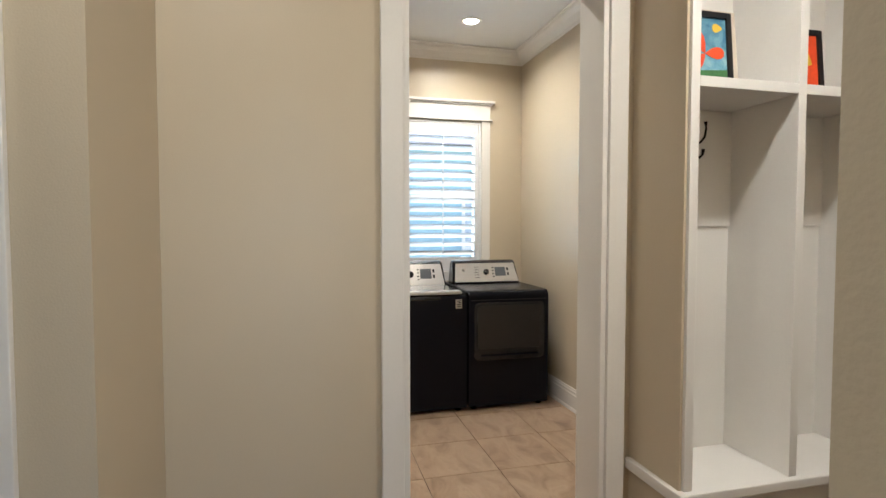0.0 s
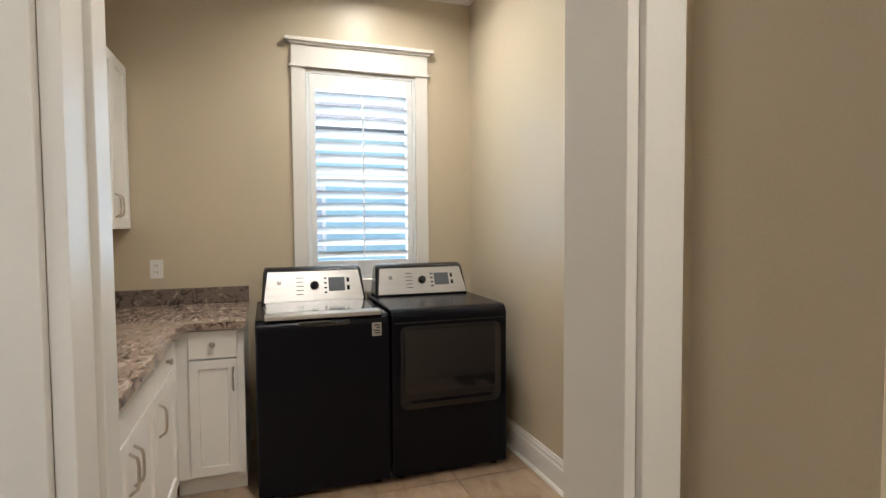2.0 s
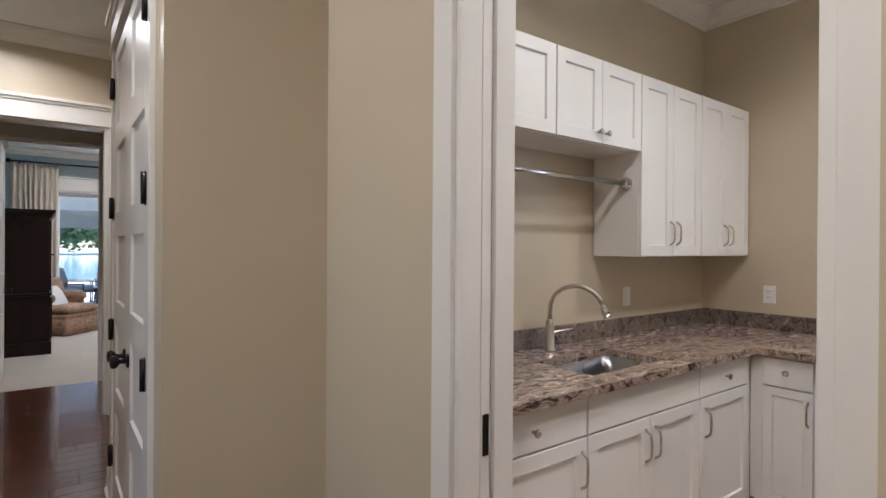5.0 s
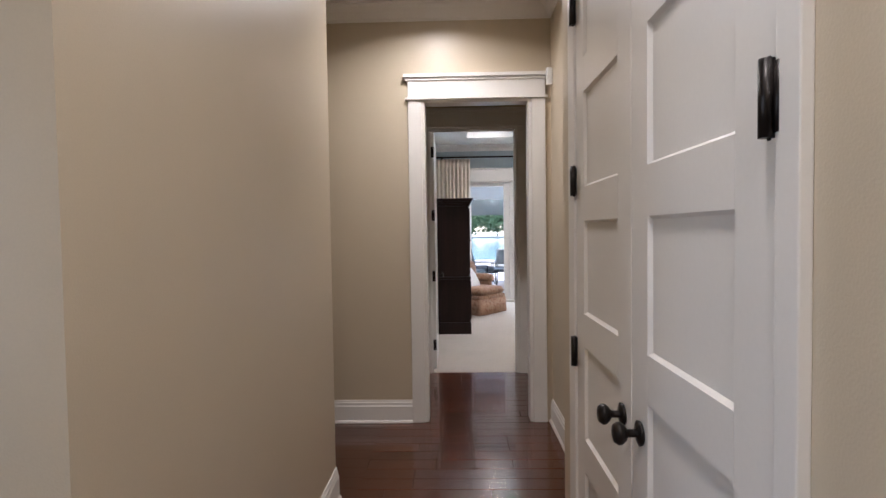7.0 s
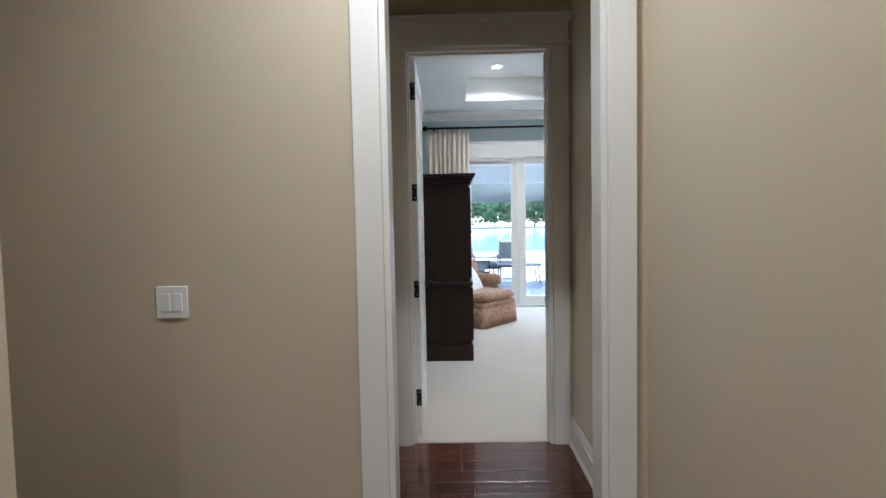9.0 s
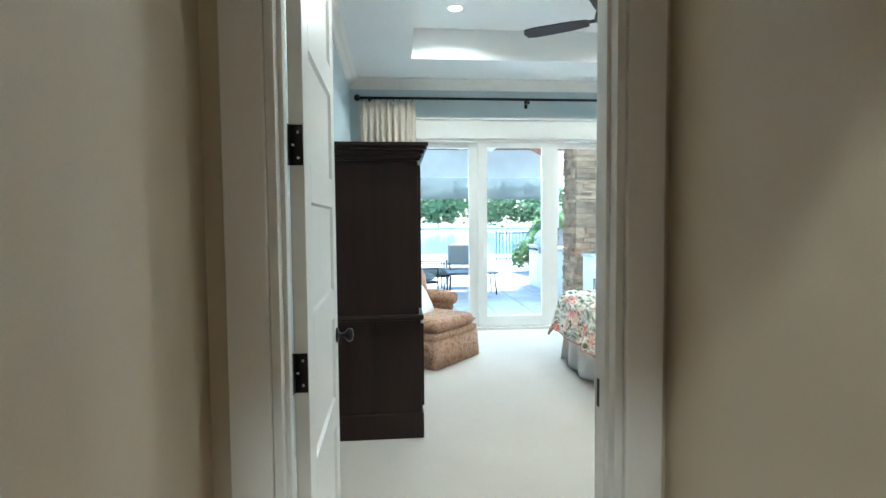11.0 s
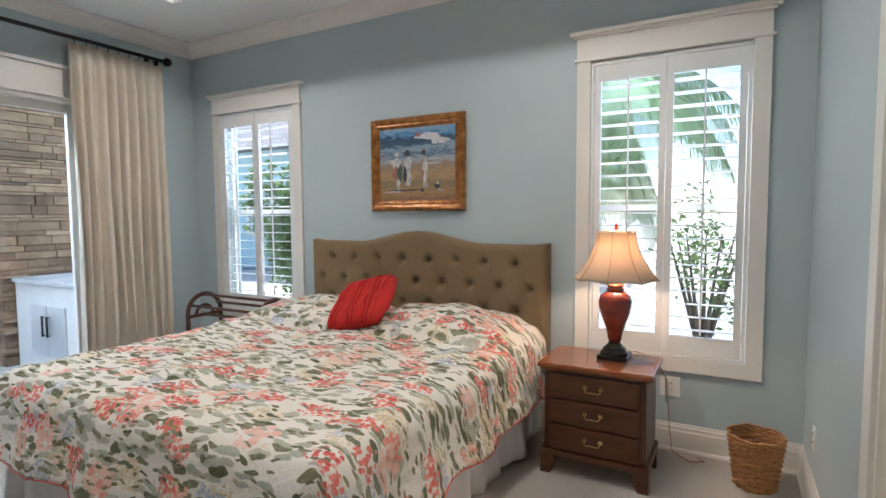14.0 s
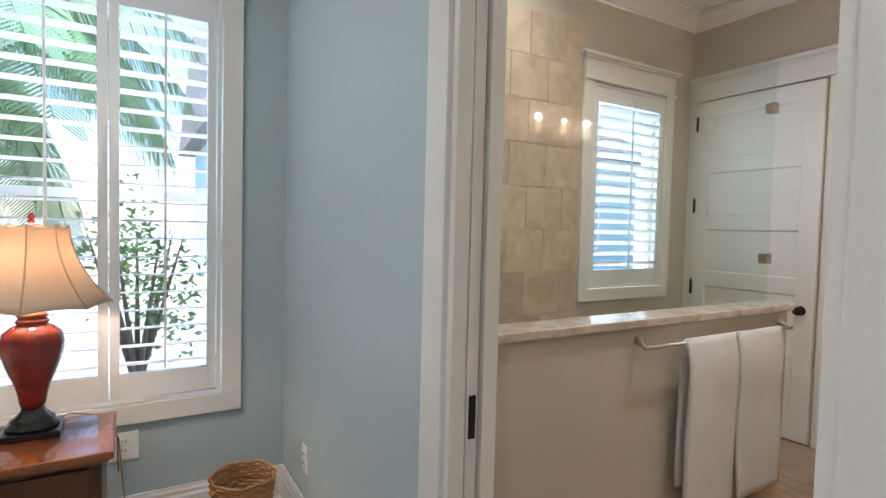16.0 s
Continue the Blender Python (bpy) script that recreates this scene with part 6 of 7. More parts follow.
# nightstand
th = thing("nightstand", (3.33, 2.95, 0), "cherry nightstand with three drawers and brass pulls", "nightstand")
NX0, NX1, NY0, NY1 = 3.135, 3.53, 2.68, 3.228
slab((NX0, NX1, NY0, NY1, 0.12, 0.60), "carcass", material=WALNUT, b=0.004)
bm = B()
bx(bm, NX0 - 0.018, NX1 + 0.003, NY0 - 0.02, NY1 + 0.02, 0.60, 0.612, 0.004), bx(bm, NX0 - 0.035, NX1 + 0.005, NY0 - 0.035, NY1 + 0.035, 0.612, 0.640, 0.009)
part("tabletop", bm, CHERRY_LAMPLIT, th, "polished cherry top with the lamp's reddish glow in its colour")
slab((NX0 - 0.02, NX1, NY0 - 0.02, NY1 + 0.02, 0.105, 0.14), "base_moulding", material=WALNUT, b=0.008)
for fy in (NY0 - 0.018, NY1 - 0.062):
    for fx in (NX0 - 0.018, NX1 - 0.08):
        bm = B()
        prism(bm, [(fy, 0.0), (fy + 0.055, 0.0), (fy + 0.08, 0.075), (fy + 0.08, 0.105), (fy, 0.105)] if fy < 2.9 else [(fy + 0.025, 0.0), (fy + 0.08, 0.0), (fy + 0.08, 0.105), (fy, 0.105), (fy, 0.075)], "x", fx, fx + 0.07)
        part("bracket_foot", bm, WALNUT, th)
for yy in (NY0 + 0.004, NY1 - 0.024):
    bm = B()
    for k in range(3):
        rod(bm, (NX0 - 0.001, yy + 0.004 + k * 0.006, 0.16), (NX0 - 0.001, yy + 0.004 + k * 0.006, 0.585), 0.0032, seg=8)
    part("reeded_post", bm, WALNUT, th)
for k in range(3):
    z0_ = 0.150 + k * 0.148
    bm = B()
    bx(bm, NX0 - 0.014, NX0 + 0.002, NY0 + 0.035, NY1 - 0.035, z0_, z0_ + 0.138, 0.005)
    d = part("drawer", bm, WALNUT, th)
    yc, zc = (NY0 + NY1) / 2, z0_ + 0.078
    bm = B()
    for s in (-1, 1):
        q = Matrix.Translation((NX0 - 0.014, yc + s * 0.042, zc)) @ Vector((-1, 0, 0)).to_track_quat("Z", "Y").to_matrix().to_4x4()
        lathe(bm, [(0.013, 0), (0.012, 0.003), (0.005, 0.005), (0.005, 0.014), (0.007, 0.016)], (0, 0, 0), 12, q)
    tube(bm, [(NX0 - 0.026, yc - 0.042, zc), (NX0 - 0.030, yc - 0.040, zc - 0.014), (NX0 - 0.030, yc - 0.026, zc - 0.024), (NX0 - 0.030, yc - 0.012, zc - 0.018), (NX0 - 0.030, yc, zc - 0.022), (NX0 - 0.030, yc + 0.012, zc - 0.018), (NX0 - 0.030, yc + 0.026, zc - 0.024), (NX0 - 0.030, yc + 0.040, zc - 0.014), (NX0 - 0.026, yc + 0.042, zc)], 0.0035, 8)
    part("bail_pull", bm, BRASS, d, "brass bail pull")

# lamp
LX, LY = 3.40, 2.895
th = thing("table_lamp", (LX, LY, 0.64), "lit table lamp with a red urn base and cream bell shade", "lamp")
bm = B()
bx(bm, LX - 0.085, LX + 0.085, LY - 0.085, LY + 0.085, 0.641, 0.665, 0.006)
lathe(bm, [(0.078, 0.0), (0.080, 0.010), (0.064, 0.020), (0.066, 0.030), (0.050, 0.042), (0.036, 0.058), (0.034, 0.068)], (LX, LY, 0.665), 28)
part("foot", bm, mat("black lacquer", (0.012, 0.012, 0.012), 0.2, coat=0.4), th, "black stepped foot")
bm = B()
lathe(bm, [(0.034, 0), (0.040, 0.02), (0.044, 0.05), (0.055, 0.09), (0.078, 0.15), (0.092, 0.20), (0.094, 0.235), (0.084, 0.268), (0.060, 0.288), (0.044, 0.296), (0.052, 0.306), (0.040, 0.316)], (LX, LY, 0.733), 36)
part("urn", bm, mat("oxblood glaze", (0.19, 0.018, 0.012), 0.12, var=0.35, scale=14, coat=0.6), th, "glossy oxblood red urn")
bm = B()
lathe(bm, [(0.040, 0.0), (0.046, 0.01), (0.040, 0.02), (0.020, 0.028), (0.016, 0.06), (0.010, 0.075)], (LX, LY, 1.049), 24)
part("collar", bm, mat("bronze red collar", (0.30, 0.10, 0.05), 0.3, 0.5), th)
bm = B()
rod(bm, (LX, LY, 1.11), (LX, LY, 1.375), 0.004, seg=8)
for k in range(3):
    a = k * 2.094
    rod(bm, (LX, LY, 1.365), (LX + 0.098 * math.cos(a), LY + 0.098 * math.sin(a), 1.372), 0.002, seg=6)
part("harp", bm, BRASS, th)
SHADE = bpy.data.materials.new("cream lampshade silk")
SHADE.use_nodes = True
sn = SHADE.node_tree
sb_ = sn.nodes["Principled BSDF"]
sb_.inputs["Base Color"].default_value = (0.74, 0.62, 0.46, 1)
sb_.inputs["Roughness"].default_value = 0.9
tl, mxs = sn.nodes.new("ShaderNodeBsdfTranslucent"), sn.nodes.new("ShaderNodeMixShader")
tl.inputs[0].default_value = (0.46, 0.36, 0.26, 1)
mxs.inputs[0].default_value = 0.5
sn.links.new(sb_.outputs[0], mxs.inputs[1]), sn.links.new(tl.outputs[0], mxs.inputs[2]), sn.links.new(mxs.outputs[0], sn.nodes["Material Output"].inputs[0])
bm = B()
seg = 48
rings = []
for k in range(13):
    t = k / 12
    z = 1.095 + 0.285 * t
    r = 0.240 - 0.134 * (1 - (1 - t) ** 2.0)
    ring = []
    for i in range(seg):
        a = 2 * math.pi * i / seg
        sc = 1 - 0.03 * abs(math.sin(4 * a)) * (1 - t * 0.5)
        zz = z - (0.014 * abs(math.sin(4 * a)) if k == 12 else 0) + (0.010 * abs(math.sin(4 * a)) if k == 0 else 0)
        ring.append(bm.verts.new((LX + r * sc * math.cos(a), LY + r * sc * math.sin(a), zz)))
    rings.append(ring)
for a, b in zip(rings, rings[1:]):
    for i in range(seg):
        f = bm.faces.new((a[i], a[(i + 1) % seg], b[(i + 1) % seg], b[i]))
        f.smooth = True
sh = part("shade", bm, SHADE, th, "cream panelled bell shade, glowing")
md = sh.modifiers.new("thick", "SOLIDIFY")
md.thickness = 0.002
bm = B()
for k in range(8):
    a = 2 * math.pi * k / 8
    tube(bm, [(LX + (0.2412 - 0.134 * (1 - (1 - t / 8) ** 2)) * math.cos(a), LY + (0.2412 - 0.134 * (1 - (1 - t / 8) ** 2)) * math.sin(a), 1.095 + 0.285 * t / 8) for t in range(9)], 0.0025, 6)
part("shade_trim", bm, mat("tan trim cord", (0.42, 0.30, 0.18), 0.8), sh, "tan trim cord on the seams")
bm = B()
lathe(bm, [(0.005, 0), (0.012, 0.008), (0.007, 0.018), (0.013, 0.026), (0.004, 0.040)], (LX, LY, 1.378), 16)
part("finial", bm, mat("red glass finial", (0.4, 0.05, 0.02), 0.2), th)
pl = new("bulb_lamp", bpy.data.lights.new("bulb_lamp", "POINT"))
pl.data.energy, pl.data.color, pl.data.shadow_soft_size = 5.0, (1.0, 0.72, 0.50), 0.035
pl.location = (LX, LY, 1.24)
bm = B()
tube(bm, [(LX + 0.05, LY - 0.05, 0.652), (3.53, 2.80, 0.655), (3.62, 2.700, 0.60), (3.745, 2.650, 0.46), (3.752, 2.645, 0.30)], 0.003, 6)
tube(bm, [(3.752, 2.645, 0.45), (3.745, 2.635, 0.33), (3.73, 2.62, 0.15), (3.70, 2.60, 0.02), (3.62, 2.50, 0.006), (3.66, 2.42, 0.006), (3.70, 2.46, 0.006)], 0.003, 6)
part("power_cord", bm, mat("tan cord", (0.36, 0.17, 0.06), 0.6), th, "tan power cord")
plate((XE, 2.625, 0.40), "x", -1, 0.115, 0.125), plate((3.37, 1.93, 0.36), "y", 1)

# basket
th = thing("waste_basket", (3.50, 2.17, 0), "round woven wicker waste basket on the carpet", "basket")
WICK = ramp_mat("wicker", [(0.3, (0.28, 0.12, 0.038)), (0.7, (0.52, 0.26, 0.095))], 40, 3, 0.6, bump=0.2)
KX, KY = 3.50, 2.17
for k in range(20):
    t = k / 19
    r = 0.098 + 0.036 * t
    bm = B()
    pts = []
    for i in range(49):
        a = 2 * math.pi * i / 48
        rr = r + 0.0045 * math.sin(12 * a + (k % 2) * math.pi)
        pts.append((KX + rr * math.cos(a), KY + rr * math.sin(a), 0.012 + 0.27 * t + (0.004 * math.sin(6 * a) if k > 13 else 0)))
    tube(bm, pts, 0.0072 if k % 5 else 0.0095, 6)
    part("strand", bm, WICK, th)
for k in range(24):
    a = 2 * math.pi * k / 24
    bm = B()
    rod(bm, (KX + 0.096 * math.cos(a), KY + 0.096 * math.sin(a), 0.005), (KX + 0.133 * math.cos(a), KY + 0.133 * math.sin(a), 0.285), 0.003, seg=6)
    part("stake", bm, WICK, th)
bm = B()
lathe(bm, [(0.02, 0), (0.098, 0.0), (0.098, 0.008), (0.02, 0.008)], (KX, KY, 0.003), 24)
part("bottom", bm, WICK, th)

# quilt rack
th = thing("quilt_rack", (3.48, 6.15, 0), "dark mahogany quilt rack with arched ends", "quilt rack")
for yy in (5.72, 6.62):
    bm = B()
    pts = [(3.30, yy, 0.06), (3.30, yy, 0.58)] + [(3.475 - 0.175 * math.cos(math.pi * i / 12), yy, 0.58 + 0.175 * math.sin(math.pi * i / 12)) for i in range(13)] + [(3.65, yy, 0.06)]
    tube(bm, pts, 0.020, 10)
    part("arched_end", bm, MAHOG, th)
    bm = B()
    bx(bm, 3.26, 3.69, yy - 0.022, yy + 0.022, 0.012, 0.06, 0.01)
    part("foot", bm, MAHOG, th)
    bm = B()
    tube(bm, [(3.475 - 0.09 * math.cos(math.pi * i / 10), yy, 0.56 + 0.09 * math.sin(math.pi * i / 10)) for i in range(11)], 0.014, 8), bx(bm, 3.30, 3.65, yy - 0.014, yy + 0.014, 0.545, 0.575, 0.004)
    part("inner_arch", bm, MAHOG, th)
for xx, zz in ((3.475, 0.745), (3.345, 0.66), (3.605, 0.66), (3.475, 0.56), (3.475, 0.30)):
    bm = B()
    rod(bm, (xx, 5.72, zz), (xx, 6.62, zz), 0.013)
    part("rail", bm, MAHOG, th)

# ceiling fan
th = thing("ceiling_fan", (1.52, 4.48, 3.47), "ceiling fan with dark blades, at rest", "ceiling fan")
bm = B()
lathe(bm, [(0.07, 0), (0.068, -0.03), (0.02, -0.05), (0.015, -0.40), (0.05, -0.41), (0.11, -0.44), (0.125, -0.50), (0.10, -0.54), (0.04, -0.56)], (1.52, 4.48, 3.469), 28)
part("motor", bm, BRONZE, th)
for k in range(4):
    a = radians(90 * k + 57.5)
    m = Matrix.Translation((1.52, 4.48, 2.95)) @ Matrix.Rotation(a, 4, "Z") @ Matrix.Rotation(radians(11), 4, "X")
    bm = B()
    prism(bm, [(0.17, -0.045), (0.30, -0.065), (0.60, -0.072), (0.68, -0.06), (0.70, 0.0), (0.68, 0.06), (0.60, 0.072), (0.30, 0.065), (0.17, 0.045)], "z", -0.004, 0.004)
    bmesh.ops.transform(bm, matrix=m, verts=bm.verts[:])
    bl = part("blade", bm, ESPRESSO, th)
    bm = B()
    bx(bm, 0.09, 0.22, -0.02, 0.02, 0.004, 0.012, 0.002, m)
    part("blade_iron", bm, BRONZE, bl)

# ---- mudroom lockers ----
th = thing("locker_unit", (0.70, -5.4, 0), "white built-in mudroom lockers with a bench and cubbies", "locker")
LF, LB = 0.534, 0.862


def lk(nm, q, b=0.003, material=WHITE, label=""):
    bm = B()
    bx(bm, *q, b)
    return part(nm, bm, material, th, label)


LYS = [-4.715, -5.18, -5.675, -6.17]
for i, yy in enumerate(LYS):
    lk("upright", (LF, LB, yy - 0.018, yy + 0.018, 0.50, 2.75), 0.002)
lk("back_panel", (LB - 0.004, LB + 0.007, -6.188, -4.697, 0.0, 2.75), 0)
lk("bench_seat", (LF - 0.02, LB - 0.004, -6.188, -4.70, 0.46, 0.498), 0.006), lk("bench_front", (LF + 0.02, LF + 0.04, -6.188, -4.70, 0.0, 0.46), 0)
lk("toe_board", (LF + 0.005, LF + 0.0198, -6.188, -4.70, 0.0, 0.14), 0.002)
for a, b_ in zip(LYS, LYS[1:]):
    lk("shelf", (LF, LB - 0.004, b_ + 0.018, a - 0.018, 1.935, 1.972), 0.002)
    lk("hook_rail", (LB - 0.014, LB - 0.004, b_ + 0.018, a - 0.018, 1.45, 1.93), 0.002)
    for k in (0.43,):
        yy = b_ + (a - b_) * k
        bm = B()
        x = LB - 0.014
        bx(bm, x - 0.005, x, yy - 0.009, yy + 0.009, 1.725, 1.805, 0.002)
        tube(bm, [(x - 0.004, yy, 1.79), (x - 0.03, yy, 1.795), (x - 0.052, yy, 1.812), (x - 0.060, yy, 1.845), (x - 0.056, yy, 1.872)], [0.005, 0.0045, 0.0045, 0.0045, 0.008], 8)
        tube(bm, [(x - 0.004, yy, 1.745), (x - 0.025, yy, 1.732), (x - 0.042, yy, 1.742), (x - 0.046, yy, 1.765)], [0.005, 0.0045, 0.0045, 0.007], 8)
        part("hook", bm, BRONZE, th, "black double coat hook")
lk("top_panel", (LF, LB, -6.188, -4.697, 2.75, 2.79), 0.003)
lk("top_fascia", (LF, LF + 0.02, -6.188, -4.697, 2.79, 3.00), 0)
wall("wall_locker_end", BEIGE, "x", LF + 0.012, 0.85, -4.695, -4.685, 0.50, H, label="painted return wall beside the lockers")
wall("wall_locker_end_low", BEIGE, "x", LF + 0.012, 0.85, -4.697, -4.687, 0.0, 0.455, label="painted return wall below the bench")
bm = B()
bx(bm, LF - 0.03, 0.845, -4.7, -4.665, 0.455, 0.50, 0.006)
solid("trim", bm, TRIM, "painted ledge wrapping the end of the bench", "trim", "structure")
wall("wall_locker_south", BEIGE, "x", LF, 0.87, -6.40, -6.19, 0, H)
wall("wall_locker_south_hall", BEIGE, "y", -7.0, -6.40, LF, 0.87, 0, H)
wall("wall_above_lockers", BEIGE, "y", -6.19, -4.70, LF + 0.02, 0.87, 3.0, H)


def art(yc, zc0, w, h, lean, mats, label, figure):
    th = thing("framed_art", (0.65, yc, zc0), label, "framed picture", "pictures in the lockers")
    m = Matrix.Translation((0.645, yc, zc0 + 0.004)) @ Matrix.Rotation(radians(lean), 4, "Y") @ Matrix.Rotation(radians(90), 4, "Z")
    f = 0.022
    bm = B()
    for q in ((-w / 2, -w / 2 + f, 0, h), (w / 2 - f, w / 2, 0, h), (-w / 2 + f, w / 2 - f, 0, f), (-w / 2 + f, w / 2 - f, h - f, h)):
        bx(bm, q[0], q[1], -0.012, 0.012, q[2], q[3], 0.002, m)
    part("frame", bm, mats[0], th)
    bm = B()
    bx(bm, -w / 2 + f, w / 2 - f, -0.004, 0.004, f, h - f, 0, m)
    cv = part("print", bm, mats[1], th)
    for shape, material in figure:
        bm = B()
        prism(bm, shape, "y", 0.004, 0.0055)
        bmesh.ops.transform(bm, matrix=m, verts=bm.verts[:])
        part("painted_shape", bm, material, cv)


BLKF = mat("black frame paint", (0.012, 0.012, 0.014), 0.35)
SEAB = ramp_mat("blue painted ground", [(0.35, (0.06, 0.20, 0.33)), (0.55, (0.16, 0.36, 0.48)), (0.7, (0.30, 0.50, 0.56))], 14, 5, 0.5, distort=1.0)
ORNG = mat("orange paint", (0.80, 0.09, 0.025), 0.5, var=0.1, scale=20)
YELL = mat("yellow paint", (0.80, 0.55, 0.06), 0.5)
GRNP = mat("green paint", (0.06, 0.18, 0.06), 0.5, var=0.3, scale=20)


def petal(cx, cz, L, W, ang):
    pts = []
    for i in range(14):
        a = 2 * math.pi * i / 14
        u, v = L * (0.5 - 0.5 * math.cos(a)), W * math.sin(a) * (0.5 - 0.5 * math.cos(a)) ** 0.5
        c_, s_ = math.cos(radians(ang)), math.sin(radians(ang))
        pts.append((cx + u * c_ - v * s_, cz + u * s_ + v * c_))
    return pts


art(-4.855, 1.973, 0.225, 0.275, 5, (BLKF, SEAB), "small framed painting of an orange flower on blue", [(petal(0.005, 0.115, 0.095, 0.035, 62), ORNG), (petal(0.005, 0.115, 0.085, 0.030, 175), ORNG), (petal(0.005, 0.115, 0.085, 0.032, -45), ORNG), (petal(-0.075, 0.215, 0.045, 0.022, 0), YELL), ([(-0.090, 0.022), (0.090, 0.022), (0.090, 0.045), (-0.090, 0.058)], GRNP)])
bm = B()
bx(bm, -0.12, 0.12, -0.006, 0.006, 0, 0.30, 0.003, Matrix.Translation((0.672, -4.90, 1.977)) @ Matrix.Rotation(radians(6), 4, "Y") @ Matrix.Rotation(radians(90), 4, "Z"))
solid("canvas_board", bm, LINEN, "cream stretched canvas leaning behind the painting", "canvas")
art(-5.30, 1.973, 0.20, 0.25, 5, (BLKF, ORNG), "small framed red and orange painting", [(petal(-0.05, 0.11, 0.09, 0.05, 30), YELL)])

# hall fittings
plate((-1.22, 0.44, 1.14), "y", -1, 0.118, 0.118, "switch"), plate((0.53, -0.42, 0.42), "x", -1)
th = thing("motion_sensor", (0.52, 0.38, 2.56), "small white wall sensor high in the corner", "sensor")
bm = B()
bx(bm, 0.485, 0.529, 0.355, 0.40, 2.50, 2.62, 0.008)
part("housing", bm, PLASTIC, th)
th = thing("smoke_alarm", (-0.1, -1.1, 3.1), "round white smoke alarm on the hall ceiling", "smoke alarm")
bm = B()
lathe(bm, [(0.066, 0.0), (0.066, -0.018), (0.055, -0.032), (0.02, -0.036)], (0.02, -1.0, H), 28)
part("housing", bm, PLASTIC, th)

# ---- bathroom ----
bm = B()
bx(bm, 2.62, 2.74, -0.56, 1.80, 0, 0.985)
solid("wall_half", bm, SAGE, "painted half wall of the shower", "half wall", "structure")
bm = B()
bx(bm, 2.595, 2.765, -0.585, 1.80, 0.986, 1.022, 0.006)
solid("ledge", bm, ramp_mat("cream marble", [(0.35, (0.42, 0.33, 0.25)), (0.55, (0.58, 0.50, 0.41)), (0.75, (0.66, 0.60, 0.52))], 6, 6, 0.12, distort=1.4), "polished cream marble ledge on the half wall", "ledge")
th = thing("shower_glass", (2.68, 0.7, 1.022), "frameless shower glass panel with nickel clips", "shower screen")
bm = B()
bx(bm, 2.675, 2.685, -0.45, 1.795, 1.023, 2.35)
part("fixed_pane", bm, SHOWERGLASS, th)
bm = B()
bx(bm, 2.69, 3.765, -0.465, -0.455, 0.02, 2.35)
part("door_pane", bm, SHOWERGLASS, th)
for p in ((2.68, -0.415, 2.096), (2.68, -0.415, 1.272)):
    bm = B()
    bx(bm, p[0] - 0.022, p[0] + 0.022, p[1] - 0.028, p[1] + 0.028, p[2] - 0.028, p[2] + 0.028, 0.003)
    part("clip", bm, NICKEL, th, "nickel glass clip")
th = thing("towel_bar", (2.58, 0.1, 0.9), "brushed nickel towel bar on the half wall", "towel bar")
bm = B()
rod(bm, (2.555, -0.48, 0.905), (2.555, 0.72, 0.905), 0.009, seg=14)
part("bar", bm, NICKEL, th)
for yy in (-0.46, 0.70):
    bm = B()
    tube(bm, [(2.618, yy - 0.01, 0.93), (2.60, yy, 0.925), (2.575, yy + 0.005, 0.912), (2.555, yy + 0.01, 0.905)], [0.024, 0.016, 0.011, 0.010], 12)
    part("post", bm, NICKEL, th)


def towel(ya, yb, seed):
    th = thing("towel", (2.55, (ya + yb) / 2, 0.2), "white terry towel folded over the bar", "towel", "hanging towels")
    for side, xo, zlow in ((0, -0.022, 0.10), (1, 0.022, 0.24)):
        bm = B()
        n, k = 14, 24
        g = {}
        for i in range(n + 1):
            for j in range(k + 1):
                y = ya + (yb - ya) * i / n
                t = j / k
                z = 0.922 - (0.922 - zlow) * t
                bulge = 0.010 * noise.noise(Vector((y * 8 + seed, z * 3, side * 5))) + 0.006 * math.sin(i / n * math.pi)
                x = 2.555 + xo * min(1, t * 7) * (1 if side else 1) - (bulge if side == 0 else -bulge * 0.2)
                g[i, j] = bm.verts.new((x, y + 0.012 * noise.noise(Vector((z * 3, seed, i * 0.1))) * t, z + (0.004 if j == 0 else 0)))
        for i in range(n):
            for j in range(k):
                f = bm.faces.new((g[i, j], g[i + 1, j], g[i + 1, j + 1], g[i, j + 1]))
                f.smooth = True
        p = part("fold", bm, TOWEL, th)
        md = p.modifiers.new("thick", "SOLIDIFY")
        md.thickness = 0.016
    for zz in (0.155, 0.175, 0.195, 0.215):
        bm = B()
        bx(bm, 2.519, 2.527, ya + 0.004, yb - 0.004, zz, zz + 0.010, 0.002)
        part("border_band", bm, TOWEL, th)


towel(0.075, 0.452, 1), towel(-0.335, 0.050, 5)
th = thing("bath_door", (3.29, -1.28, 0), "white five-panel bathroom door with a black knob, closed", "door")
leaf_parts(th, 0.895, 2.41, 0.035, 5, Matrix.Translation((2.80, -1.279, 0.012)), TRIM)
door_knob(th, (2.875, -1.261, 0.90), (0, 1, 0))
for z in (0.28, 0.98, 1.62, 2.26):
    hinge(th, 3.69, -1.262, z, -0.02, -0.008)
casing("door_casing_bath_south", "x", 2.79, 3.70, -1.30, 1, 2.44, w=0.07)
th = thing("vanity_light", (0.78, -0.60, 2.2), "three-bulb vanity light with nickel arms", "wall light")
bm = B()
bx(bm, 0.761, 0.785, -0.96, -0.23, 2.16, 2.24, 0.004)
part("back_plate", bm, NICKEL, th)
VANITY = (-0.87, -0.60, -0.32)
